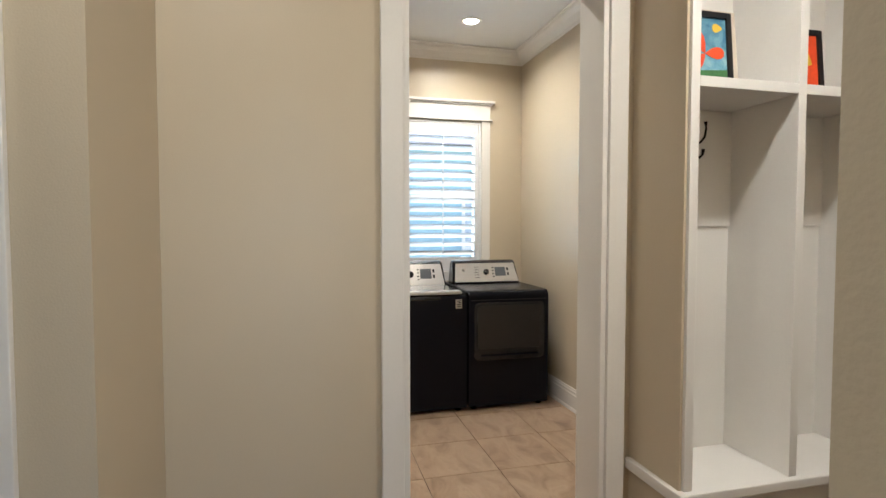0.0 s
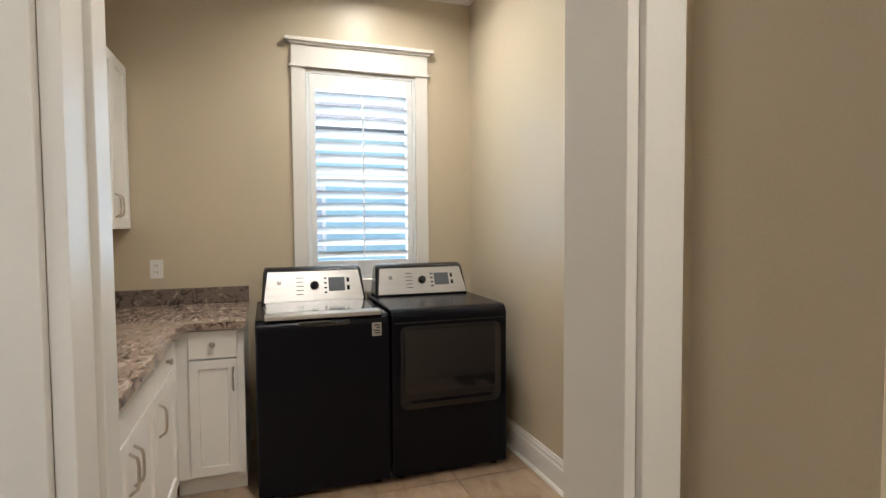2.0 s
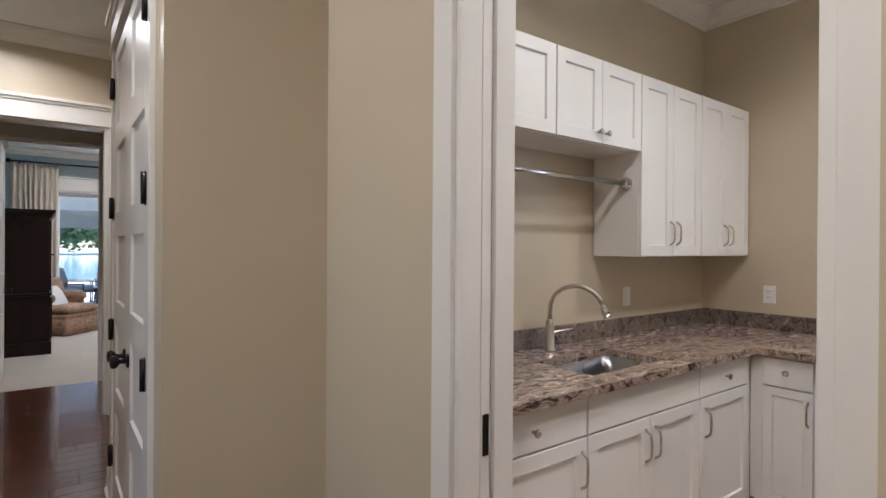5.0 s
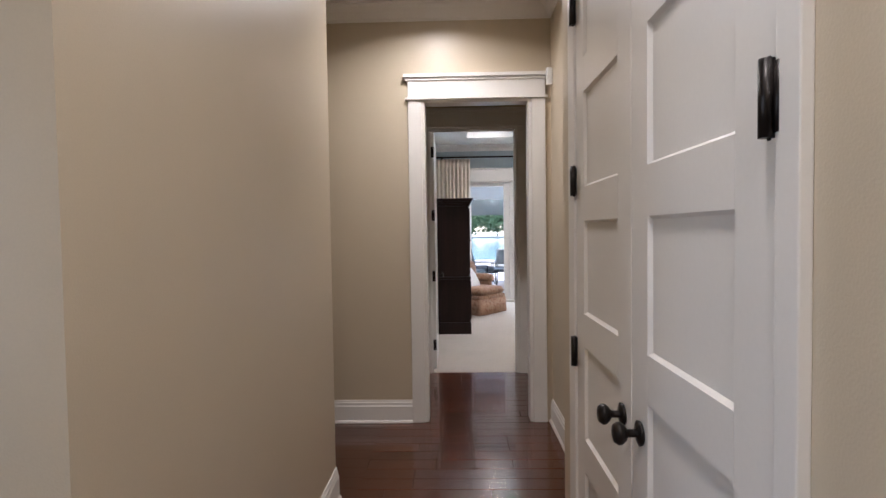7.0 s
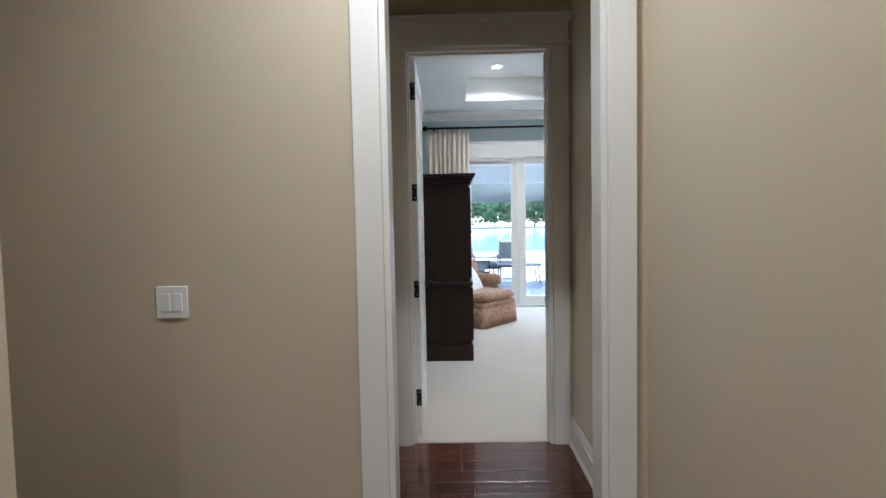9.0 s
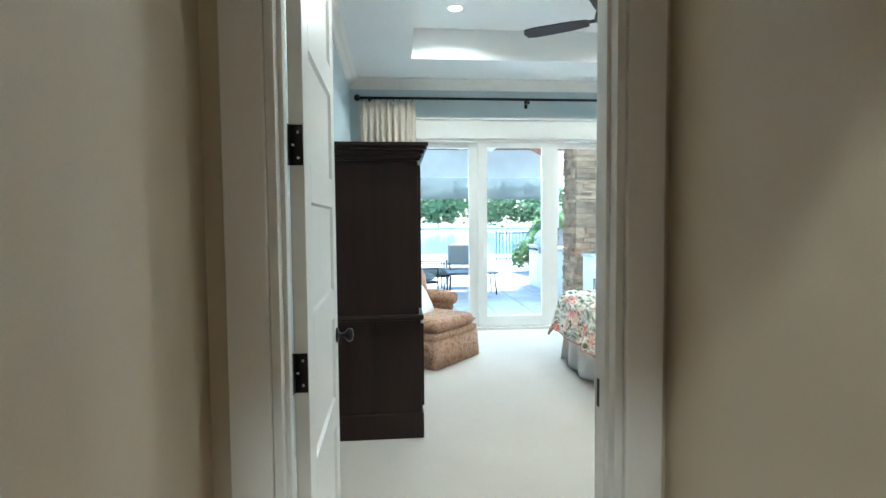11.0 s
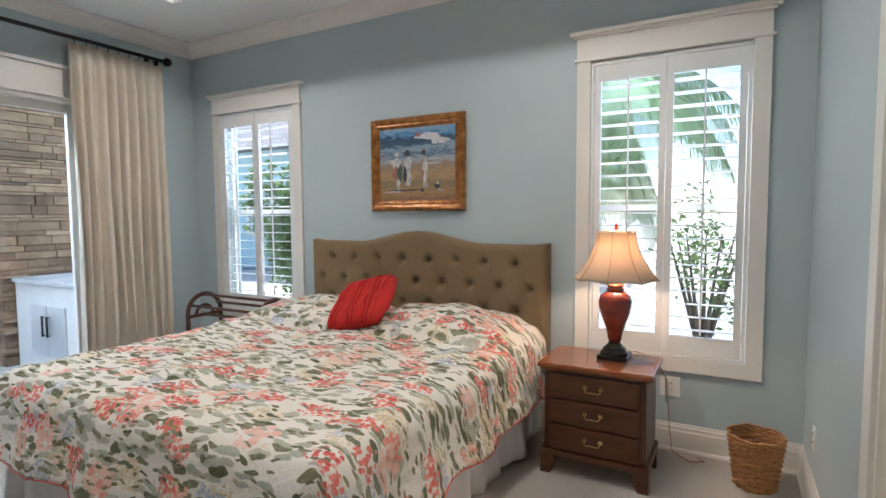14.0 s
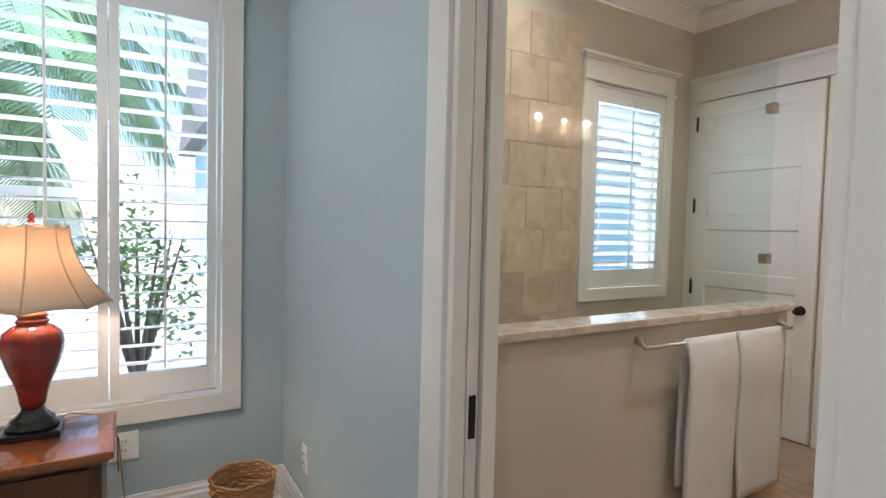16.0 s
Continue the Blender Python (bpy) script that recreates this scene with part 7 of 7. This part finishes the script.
for yy in VANITY:
    bm = B()
    tube(bm, [(0.785, yy, 2.20), (0.84, yy, 2.19), (0.86, yy, 2.22)], 0.008, 8)
    part("arm", bm, NICKEL, th)
    bm = B()
    lathe(bm, [(0.022, 0.0), (0.030, 0.015), (0.032, 0.08), (0.030, 0.085)], (0.86, yy, 2.22), 20)
    part("glass_shade", bm, glow("warm bulb shade", (1.0, 0.72, 0.42), 5), th, "glowing frosted shade")
for yy in VANITY:
    pl2 = new("vanity_lamp", bpy.data.lights.new("vanity_lamp", "POINT"))
    pl2.data.energy, pl2.data.color, pl2.data.shadow_soft_size = 2.8, (1.0, 0.74, 0.50), 0.022
    pl2.location = (0.86, yy, 2.34)

# ---- outdoors ----
GZ = -0.06
SAND = mat("pale sandy ground", (0.42, 0.41, 0.36), 0.95, var=0.12, scale=0.8, bump=0.5, bscale=8, fine=0.08)
bm = B()
bx(bm, -400, 400, -300, 24, GZ - 0.5, GZ - 0.035), bx(bm, -400, 400, 118, 400, GZ - 0.5, GZ - 0.035)
solid("ground", bm, SAND, "pale sandy ground round the house", "ground", "structure")
bm = B()
bx(bm, -400, 400, 24, 118, GZ - 0.8, GZ - 0.30)
WATER = mat("lake water", (0.24, 0.38, 0.45), 0.10, var=0.2, scale=0.4, bump=0.6, bscale=2.0, spec=0.6)
solid("water", bm, WATER, "calm pale blue lake", "water", "structure")
bm = B()
bx(bm, -6.0, 3.9, 7.28, 15.5, GZ - 0.2, GZ - 0.012)
patio = solid("pavement", bm, mat("paver joint sand", (0.30, 0.28, 0.26), 0.95), "grey paved patio", "patio", "structure")
PAVER = ramp_mat("grey stone paver", [(0.3, (0.42, 0.43, 0.44)), (0.6, (0.56, 0.56, 0.56)), (0.8, (0.62, 0.62, 0.61))], 4, 6, 0.55, distort=0.6, bump=0.15, per_object=0.10)
bm = B()
bx(bm, -0.297, 0.297, -0.297, 0.297, -0.025, 0, 0.006)
pme = done(bm, "paver", PAVER)
for i in range(9):
    for j in range(13):
        shared("paver", pme, patio, (-1.3 + 0.604 * i, 7.60 + 0.604 * j, GZ))
# patio roof
PWOOD = ramp_mat("stained cedar boards", [(0.3, (0.16, 0.06, 0.032)), (0.7, (0.32, 0.135, 0.075))], 4, 5, 0.5, stretch=(8, 0.6, 1))
th = thing("patio_roof", (-1, 9.8, 3.4), "cedar-lined patio roof on beams", "roof")
for i in range(40):
    bm = B()
    x0 = -6.0 + i * 0.25
    bx(bm, x0 + 0.003, x0 + 0.247, 7.28, 12.3, 3.42, 3.445)
    part("ceiling_board", bm, PWOOD, th)
bm = B()
bx(bm, -6.1, 4.2, 7.28, 12.6, 3.45, 3.60)
part("deck", bm, PWOOD, th)
for x in (-3.0, 0.2, 2.55):
    bm = B()
    bx(bm, x - 0.07, x + 0.07, 7.28, 12.3, 3.20, 3.42, 0.01)
    part("beam", bm, PWOOD, th)
bm = B()
bx(bm, -6.0, 4.0, 12.05, 12.25, 2.97, 3.42, 0.01)
part("header_beam", bm, PWOOD, th)
bm = B()
tube(bm, [(2.0, 11.2, 3.30), (2.6, 11.5, 3.05), (3.30, 11.9, 2.78)], 0.085, 4)
part("brace", bm, PWOOD, th)
for x in (-5.9, -2.2, 3.42):
    bm = B()
    bx(bm, x - 0.09, x + 0.09, 12.06, 12.24, GZ, 2.97, 0.01)
    part("post", bm, TRIM, th)
th = thing("patio_screen", (0, 12.1, 1.9), "roll-down patio screen lowered part way", "screen")
bm = B()
bx(bm, -5.8, 3.30, 12.00, 12.045, 2.36, 2.965, 0.004)
part("fabric_valance", bm, mat("white screen cloth", (0.62, 0.62, 0.62), 0.8), th)
bm = B()
bx(bm, -5.8, 3.30, 12.015, 12.025, 1.93, 2.357)
MESH = mat("grey screen mesh", (0.30, 0.31, 0.31), 0.8)
mtn = MESH.node_tree
mtr, mmx = mtn.nodes.new("ShaderNodeBsdfTransparent"), mtn.nodes.new("ShaderNodeMixShader")
mmx.inputs[0].default_value = 0.30
mtn.links.new(mtn.nodes["Principled BSDF"].outputs[0], mmx.inputs[1]), mtn.links.new(mtr.outputs[0], mmx.inputs[2]), mtn.links.new(mmx.outputs[0], mtn.nodes["Material Output"].inputs[0])
part("mesh", bm, MESH, th, "grey see-through screen mesh")
bm = B()
bx(bm, -5.8, 3.30, 12.005, 12.035, 1.89, 1.929, 0.004)
part("weight_bar", bm, mat("grey weight bar", (0.2, 0.2, 0.2), 0.5), th)
th = thing("patio_fan", (1.62, 10.2, 3.42), "white outdoor ceiling fan, at rest", "ceiling fan")
bm = B()
lathe(bm, [(0.06, 0), (0.015, -0.04), (0.015, -0.20), (0.10, -0.23), (0.11, -0.30), (0.05, -0.34)], (1.62, 10.2, 3.06), 20)
rod(bm, (1.62, 10.2, 3.05), (1.62, 10.2, 3.42), 0.015)
part("motor", bm, TRIM, th)
for k in range(5):
    m = Matrix.Translation((1.62, 10.2, 2.79)) @ Matrix.Rotation(radians(72 * k + 12), 4, "Z") @ Matrix.Rotation(radians(12), 4, "X")
    bm = B()
    prism(bm, [(0.14, -0.05), (0.62, -0.075), (0.70, 0), (0.62, 0.075), (0.14, 0.05)], "z", -0.005, 0.005)
    bmesh.ops.transform(bm, matrix=m, verts=bm.verts[:])
    part("blade", bm, TRIM, th)

# stone column, with stones that stand out
STONE = ramp_mat("layered tan stone", [(0.25, (0.12, 0.068, 0.036)), (0.5, (0.25, 0.155, 0.09)), (0.75, (0.38, 0.27, 0.175))], 5, 6, 0.85, bump=0.4, per_object=0.38)
th = thing("stone_column", (3.3, 9.06, GZ), "stacked tan stone column of the patio", "column")
bm = B()
bx(bm, 2.78, 3.90, 8.82, 9.36, GZ, 3.42)
part("core", bm, mat("stone mortar", (0.16, 0.14, 0.12), 0.95), th)
rnd = random.Random(5)
z = GZ + 0.01
while z < 3.35:
    h = rnd.choice((0.035, 0.05, 0.065, 0.08, 0.10))
    x = 2.75
    while x < 3.88:
        w = min(rnd.uniform(0.12, 0.46), 3.90 - x)
        d = rnd.uniform(0.0, 0.03)
        bm = B()
        bx(bm, x, x + w - 0.005, 8.775 - d, 8.825, z, z + h - 0.005, 0.006)
        part("stone", bm, STONE, th)
        x += w
    y = 8.82
    while y < 9.35:
        w = min(rnd.uniform(0.10, 0.32), 9.37 - y)
        d = rnd.uniform(0.0, 0.03)
        bm = B()
        bx(bm, 2.745 - d, 2.785, y, y + w - 0.005, z, z + h - 0.005, 0.006)
        part("stone", bm, STONE, th)
        y += w
    z += h


def island(name, x0, x1, y0, y1, label):
    th = thing(name, ((x0 + x1) / 2, (y0 + y1) / 2, GZ), label, "outdoor kitchen")
    bm = B()
    bx(bm, x0, x1, y0, y1, GZ, 0.82, 0.004)
    part("base", bm, mat("white stucco", (0.72, 0.71, 0.68), 0.8, bump=0.4, bscale=60), th)
    bm = B()
    bx(bm, x0 - 0.03, x1, y0 - 0.02, y1, 0.82, 0.86, 0.005)
    part("counter", bm, PAVER, th)
    m = (y0 + y1) / 2
    for a, b in ((m - 0.32, m - 0.005), (m + 0.005, m + 0.32)):
        bm = B()
        bx(bm, x0 - 0.02, x0 + 0.002, a, b, 0.12, 0.62, 0.004)
        d = part("door", bm, mat("satin steel door", (0.62, 0.62, 0.62), 0.35, 0.5), th, "pale steel door")
        bm = B()
        yy = b - 0.04 if a < m - 0.1 else a + 0.04
        rod(bm, (x0 - 0.045, yy, 0.32), (x0 - 0.045, yy, 0.52), 0.010, seg=8)
        rod(bm, (x0 - 0.045, yy, 0.33), (x0 - 0.02, yy, 0.33), 0.006, seg=6), rod(bm, (x0 - 0.045, yy, 0.51), (x0 - 0.02, yy, 0.51), 0.006, seg=6)
        part("handle", bm, BRONZE, d)
    return th


island("kitchen_counter", 2.86, 3.75, 7.45, 8.74, "white outdoor kitchen counter with steel doors")
island("grill_island", 2.90, 3.75, 9.5, 12.35, "white outdoor grill island with steel doors")
th = thing("grill", (3.3, 11.8, 0.86), "stainless steel grill with a domed lid", "grill")
bm = B()
prism(bm, [(2.98, 0.861)] + [(3.30 - 0.32 * math.cos(math.pi * i / 10), 0.98 + 0.26 * math.sin(math.pi * i / 10)) for i in range(11)] + [(3.62, 0.861)], "y", 11.35, 12.2)
part("lid", bm, STEEL, th)
bm = B()
rod(bm, (2.95, 11.40, 1.04), (2.95, 12.15, 1.04), 0.014)
for yy in (11.45, 12.1):
    rod(bm, (2.95, yy, 1.04), (3.01, yy, 1.04), 0.01, seg=8)
part("lid_handle", bm, STEEL, th)
bm = B()
bx(bm, 2.855, 2.899, 11.35, 12.2, 0.70, 0.858, 0.006)
part("control_panel", bm, STEEL, th)
for k in range(4):
    bm = B()
    rod(bm, (2.855, 11.47 + 0.2 * k, 0.78), (2.82, 11.47 + 0.2 * k, 0.78), 0.022)
    part("knob", bm, BLACKG, th)

# patio furniture
IRON = mat("dark patio metal", (0.03, 0.03, 0.032), 0.4, 0.5)
th = thing("patio_table", (1.35, 11.0, GZ), "low dark metal patio table", "table")
bm = B()
bx(bm, 0.85, 1.85, 10.65, 11.35, 0.36, 0.395, 0.006)
part("tabletop", bm, ramp_mat("slate table top", [(0.3, (0.10, 0.10, 0.10)), (0.7, (0.24, 0.23, 0.22))], 8, 4, 0.35), th)
for x in (0.92, 1.78):
    for y in (10.72, 11.28):
        bm = B()
        tube(bm, [(x, y, 0.36), (x + (0.04 if x > 1.3 else -0.04), y, GZ + 0.002)], 0.016, 8)
        part("leg", bm, IRON, th)
CUSH = mat("grey patio cushion", (0.22, 0.23, 0.22), 0.9, bump=0.4, bscale=200)


def lounge(x, y, ang):
    th = thing("lounge_chair", (0, 0, 0), "dark metal patio lounge chair with grey cushions", "chair", "patio chairs")
    for s in (-0.33, 0.33):
        bm = B()
        tube(bm, [(s, -0.35, 0.002), (s, -0.35, 0.58), (s, 0.30, 0.60), (s, 0.36, 0.002)], 0.018, 8)
        part("side_frame", bm, IRON, th)
    bm = B()
    cushion(bm, 0, -0.02, 0.42, 0.31, 0.34, 0.07, p=8)
    part("seat_cushion", bm, CUSH, th)
    bm = B()
    cushion(bm, 0, 0, 0, 0.31, 0.28, 0.06, Matrix.Translation((0, 0.34, 0.68)) @ Matrix.Rotation(radians(75), 4, "X"), p=8)
    part("back_cushion", bm, CUSH, th)
    bm = B()
    bx(bm, -0.33, 0.33, -0.34, 0.34, 0.30, 0.345, 0.006)
    part("seat_frame", bm, IRON, th)
    th.matrix_basis = Matrix.Translation((x, y, GZ)) @ Matrix.Rotation(radians(ang), 4, "Z")
    return th


chair = lounge(0.55, 11.6, 100)
copy_thing(chair, Matrix.Translation((1.25, 12.0, GZ)) @ Matrix.Rotation(radians(-10), 4, "Z"))
copy_thing(chair, Matrix.Translation((0.15, 10.4, GZ)) @ Matrix.Rotation(radians(120), 4, "Z"))

# fence by the lake
th = thing("fence", (4.2, 18.6, GZ), "dark blue metal fence by the water", "fence")
FEN = mat("dark blue fence paint", (0.05, 0.10, 0.15), 0.5)
for z in (0.12, 1.02):
    bm = B()
    bx(bm, 3.3, 5.6, 18.58, 18.62, GZ + z, GZ + z + 0.04)
    part("rail", bm, FEN, th)
for k in range(20):
    bm = B()
    bx(bm, 3.32 + 0.118 * k, 3.345 + 0.118 * k, 18.585, 18.615, GZ - 0.02, GZ + 1.14)
    part("slat", bm, FEN, th)

LEAF = ramp_mat("green foliage", [(0.3, (0.08, 0.13, 0.045)), (0.55, (0.15, 0.23, 0.08)), (0.75, (0.24, 0.32, 0.13))], 0.9, 4, 0.6)
PALM = ramp_mat("palm leaf", [(0.3, (0.13, 0.20, 0.08)), (0.7, (0.33, 0.41, 0.22))], 2.0, 4, 0.5)


def thin_leaf(m, share):
    """Lets light through a leaf."""
    nt = m.node_tree
    b = nt.nodes["Principled BSDF"]
    t, mx = nt.nodes.new("ShaderNodeBsdfTranslucent"), nt.nodes.new("ShaderNodeMixShader")
    mx.inputs[0].default_value = share
    nt.links.new(b.inputs["Base Color"].links[0].from_socket, t.inputs[0])
    nt.links.new(b.outputs[0], mx.inputs[1]), nt.links.new(t.outputs[0], mx.inputs[2])
    nt.links.new(mx.outputs[0], nt.nodes["Material Output"].inputs[0])
    return m


thin_leaf(LEAF, 0.65), thin_leaf(PALM, 0.7)
BARK = mat("brown bark", (0.13, 0.095, 0.065), 0.9, var=0.3, scale=8, bump=0.9, bscale=30)


def leaves(bm, rnd, c, rad, n, size):
    """Small leaves scattered through an uneven crown."""
    for _ in range(n):
        v = Vector((rnd.gauss(0, 1), rnd.gauss(0, 1), rnd.gauss(0, 1))).normalized() * rnd.uniform(0.45, 1.0)
        p = Vector((c[0] + v.x * rad[0], c[1] + v.y * rad[1], c[2] + v.z * rad[2]))
        a = Vector((rnd.uniform(-1, 1), rnd.uniform(-1, 1), rnd.uniform(-0.7, 0.5))).normalized()
        b = a.cross(Vector((rnd.uniform(-1, 1), rnd.uniform(-1, 1), rnd.uniform(-1, 1)))).normalized()
        s = size * rnd.uniform(0.6, 1.3)
        bm.faces.new([bm.verts.new(q) for q in (p - a * s, p + b * s * 0.42, p + a * s, p - b * s * 0.42)])


def shrub(x, y, z, rx, ry, rz, n, size, seed, label):
    th = thing("shrub", (x, y, z), label, "shrub")
    rnd = random.Random(seed)
    bm = B()
    for k in range(7):
        a = k * 0.9
        tube(bm, [(x, y, z), (x + 0.3 * rx * math.cos(a), y + 0.3 * ry * math.sin(a), z + rz * 0.7), (x + 0.6 * rx * math.cos(a), y + 0.6 * ry * math.sin(a), z + rz * 1.4)], [0.03, 0.02, 0.006], 6)
    part("stems", bm, BARK, th)
    bm = B()
    for k in range(9):
        leaves(bm, rnd, (x + rnd.uniform(-0.6, 0.6) * rx, y + rnd.uniform(-0.6, 0.6) * ry, z + rz * rnd.uniform(0.5, 1.6)), (rx * 0.5, ry * 0.5, rz * 0.5), n // 9, size)
    part("crown", bm, LEAF, th)


shrub(6.6, 8.3, GZ, 0.75, 1.0, 1.45, 6500, 0.06, 3, "dense green shrub by the bedroom window")
shrub(6.3, 2.55, GZ, 0.55, 0.6, 0.95, 900, 0.042, 4, "loose green shrub by the drive")
shrub(3.9, 15.2, GZ, 0.7, 0.9, 0.75, 2200, 0.07, 6, "green shrub beside the patio")
shrub(4.9, 16.5, GZ, 0.9, 0.9, 1.0, 2200, 0.08, 7, "green shrub beside the patio")


def palm(x, y, h, fronds, length, seed, label):
    th = thing("palm_tree", (x, y, GZ), label, "palm tree")
    rnd = random.Random(seed)
    bm = B()
    tube(bm, [(x, y, GZ - 0.1)] + [(x + 0.02 * math.sin(i), y, GZ + h * i / 10) for i in range(1, 11)], [0.15] + [0.13 + 0.012 * (i % 2) for i in range(10)], 12)
    part("trunk", bm, BARK, th)
    for k in range(fronds):
        a = 2.399 * k
        el = radians(rnd.uniform(-35, 70))
        bm = B()
        pts = []
        p = Vector((x, y, GZ + h))
        d = Vector((math.cos(a) * math.cos(el), math.sin(a) * math.cos(el), math.sin(el)))
        n = 14
        for i in range(n + 1):
            pts.append(p.copy())
            p = p + d * (length / n)
            d = (d + Vector((0, 0, -0.135))).normalized()
        tube(bm, pts, [0.018 * (1 - 0.85 * i / n) for i in range(n + 1)], 5)
        for i in range(2, n):
            for f in range(5):
                q = pts[i].lerp(pts[min(i + 1, n)], f / 5)
                t = (pts[min(i + 1, n)] - pts[i]).normalized()
                sd = t.cross(Vector((0, 0, 1))).normalized()
                ll = length * 0.30 * math.sin(math.pi * (i + 1) / (n + 2)) + 0.12
                for s in (-1, 1):
                    tip = q + (sd * s * 0.75 + t * 0.45).normalized() * ll * 0.55 + Vector((0, 0, -0.10 * ll))
                    end = tip + (sd * s * 0.30 + t * 0.3).normalized() * ll * 0.30 + Vector((0, 0, -0.45 * ll + rnd.uniform(-0.05, 0.05)))
                    w = t * 0.0085
                    v = [bm.verts.new(q - w), bm.verts.new(q + w), bm.verts.new(tip + w), bm.verts.new(tip - w), bm.verts.new(end)]
                    bm.faces.new((v[0], v[1], v[2], v[3])), bm.faces.new((v[3], v[2], v[4]))
        part("frond", bm, PALM, th)


palm(5.7, 3.80, 2.75, 36, 1.85, 2, "tall palm with drooping fronds outside the window")
palm(4.5, 15.4, 1.5, 22, 1.15, 8, "palm beside the patio")

# far woods
rnd = random.Random(11)
bm = B()
for k in range(230):
    x = -130 + 1.15 * k + rnd.uniform(-1, 1)
    h = rnd.uniform(6, 13)
    y = 122 + rnd.uniform(0, 10)
    for _ in range(4):
        leaves(bm, rnd, (x + rnd.uniform(-2, 2), y, h * rnd.uniform(0.3, 0.75)), (2.6, 2.6, h * 0.32), 42, 0.75)
solid("woods", bm, ramp_mat("far foliage", [(0.3, (0.10, 0.15, 0.07)), (0.55, (0.16, 0.23, 0.10)), (0.75, (0.24, 0.30, 0.15))], 0.4, 4, 0.8), "far line of green trees across the lake", "trees", "stuff")

# stand-in house added beyond the side windows, aqua to give their cyan view
th = thing("house", (12.5, -4.5, GZ), "added pale aqua stand-in house that tints the side windows' view", "house")
bm = B()
bx(bm, 11.0, 18.0, -9.5, 1.0, GZ, 3.3)
part("wall", bm, mat("pale aqua siding", (0.40, 0.57, 0.60), 0.8, var=0.05), th)
bm = B()
prism(bm, [(10.4, 3.3), (18.6, 3.3), (14.5, 5.6)], "y", -9.9, 1.4)
part("roof", bm, mat("grey shingles", (0.16, 0.15, 0.15), 0.9, var=0.2, scale=6), th)
for yy in (-7.5, -4.6, -2.0):
    bm = B()
    bx(bm, 10.95, 11.01, yy - 0.55, yy + 0.55, 0.9, 2.2, 0.005)
    w = part("window", bm, TRIM, th)
    bm = B()
    bx(bm, 10.935, 10.952, yy - 0.47, yy + 0.47, 0.98, 2.12)
    part("pane", bm, mat("pale reflecting pane", (0.42, 0.47, 0.52), 0.15), w)
# second copy, added to bring the same cyan behind the far bedroom window
copy_thing(th, Matrix.Translation((12.5, 11.6, GZ)))
bm = B()
bx(bm, 4.0, 10.6, -10, 6.0, GZ - 0.3, GZ - 0.02)
solid("road", bm, mat("pale concrete drive", (0.36, 0.37, 0.37), 0.9, var=0.06, scale=2, bump=0.3, bscale=40), "pale concrete drive beside the house", "drive", "structure")

# ---- shower tiles ----
def tile_wall(name, axis, a0, a1, face, out, z0, z1, w, h, label):
    bm = B()
    f0, f1 = sorted((face + out * 0.001, face + out * 0.006))
    if axis == "x":
        bx(bm, a0, a1, f0, f1, z0, z1)
    else:
        bx(bm, f0, f1, a0, a1, z0, z1)
    root = solid(name, bm, GROUT, label, "tile wall", "structure")
    t0, t1 = sorted((out * 0.006, out * 0.012))
    mes = {}
    for wide in (w, w / 2):
        bm = B()
        if axis == "x":
            bx(bm, 0.0015, wide - 0.0015, t0, t1, 0.0015, h - 0.0015, 0.0012)
        else:
            bx(bm, t0, t1, 0.0015, wide - 0.0015, 0.0015, h - 0.0015, 0.0012)
        mes[wide] = done(bm, "tile", WALLTILE)
    r = 0
    z = z0
    while z + h <= z1 + 0.01:
        u = a0
        wide = w / 2 if r % 2 else w
        while u + wide <= a1 + 0.01:
            shared("tile", mes[wide], root, (u, face, z) if axis == "x" else (face, u, z))
            u += wide
            wide = w if u + w <= a1 + 0.01 else w / 2
        z += h
        r += 1


tile_wall("trim_shower_tile_north", "x", 2.745, 3.765, 1.80, -1, 0.0, 2.80, 0.34, 0.28, "cream stone shower tiles")
tile_wall("trim_shower_tile_east", "y", -0.065, 1.79, XE, -1, 0.0, 2.80, 0.309, 0.28, "cream stone shower tiles")

# ---- floor tiles and planks ----
bm = B()
bx(bm, 0.0015, 0.4585, 0.0015, 0.4585, -0.011, 0.0, 0.002)
fme = done(bm, "tile", TILE)
for i in range(6):
    for j in range(8):
        x, y = 0.945 + 0.46 * i, -6.34 + 0.46 * j
        if not (x > 2.36 and y < -5.6):
            shared("tile", fme, laundry_floor, (x, y, 0))
for i in range(7):
    for j in range(7):
        shared("tile", fme, bath_floor, (0.70 + 0.46 * i, -1.385 + 0.46 * j, 0))
PW = 0.128
rnd = random.Random(21)
plank_me = {}
for Lx in (0.6, 0.9, 1.2):
    bm = B()
    bx(bm, 0.001, Lx - 0.001, 0.001, PW - 0.001, -0.011, 0.0, 0.002)
    plank_me[Lx] = done(bm, "plank", WOOD)
rest = B()
y = 1.83 - PW
while y > -7.05:
    x = -0.90 - rnd.choice((0.0, 0.15, 0.3, 0.45))
    while x < 0.935:
        Lx = rnd.choice((0.6, 0.9, 1.2))
        if y > -5.6:
            shared("plank", plank_me[Lx], hall_floor, (x, y, -0.0015))
        else:
            bx(rest, x + 0.001, x + Lx - 0.001, y + 0.001, y + PW - 0.001, -0.011, 0.0)
        x += Lx
    y -= PW
y = 0.44
while y > -4.3:
    x = -3.45
    while x < -1.5:
        bx(rest, x + 0.001, x + 0.899, y + 0.001, y + PW - 0.001, -0.011, -0.0005)
        x += 0.9
    y -= PW
tagged(part("plank_rest", rest, WOOD, hall_floor), kind="stuff")
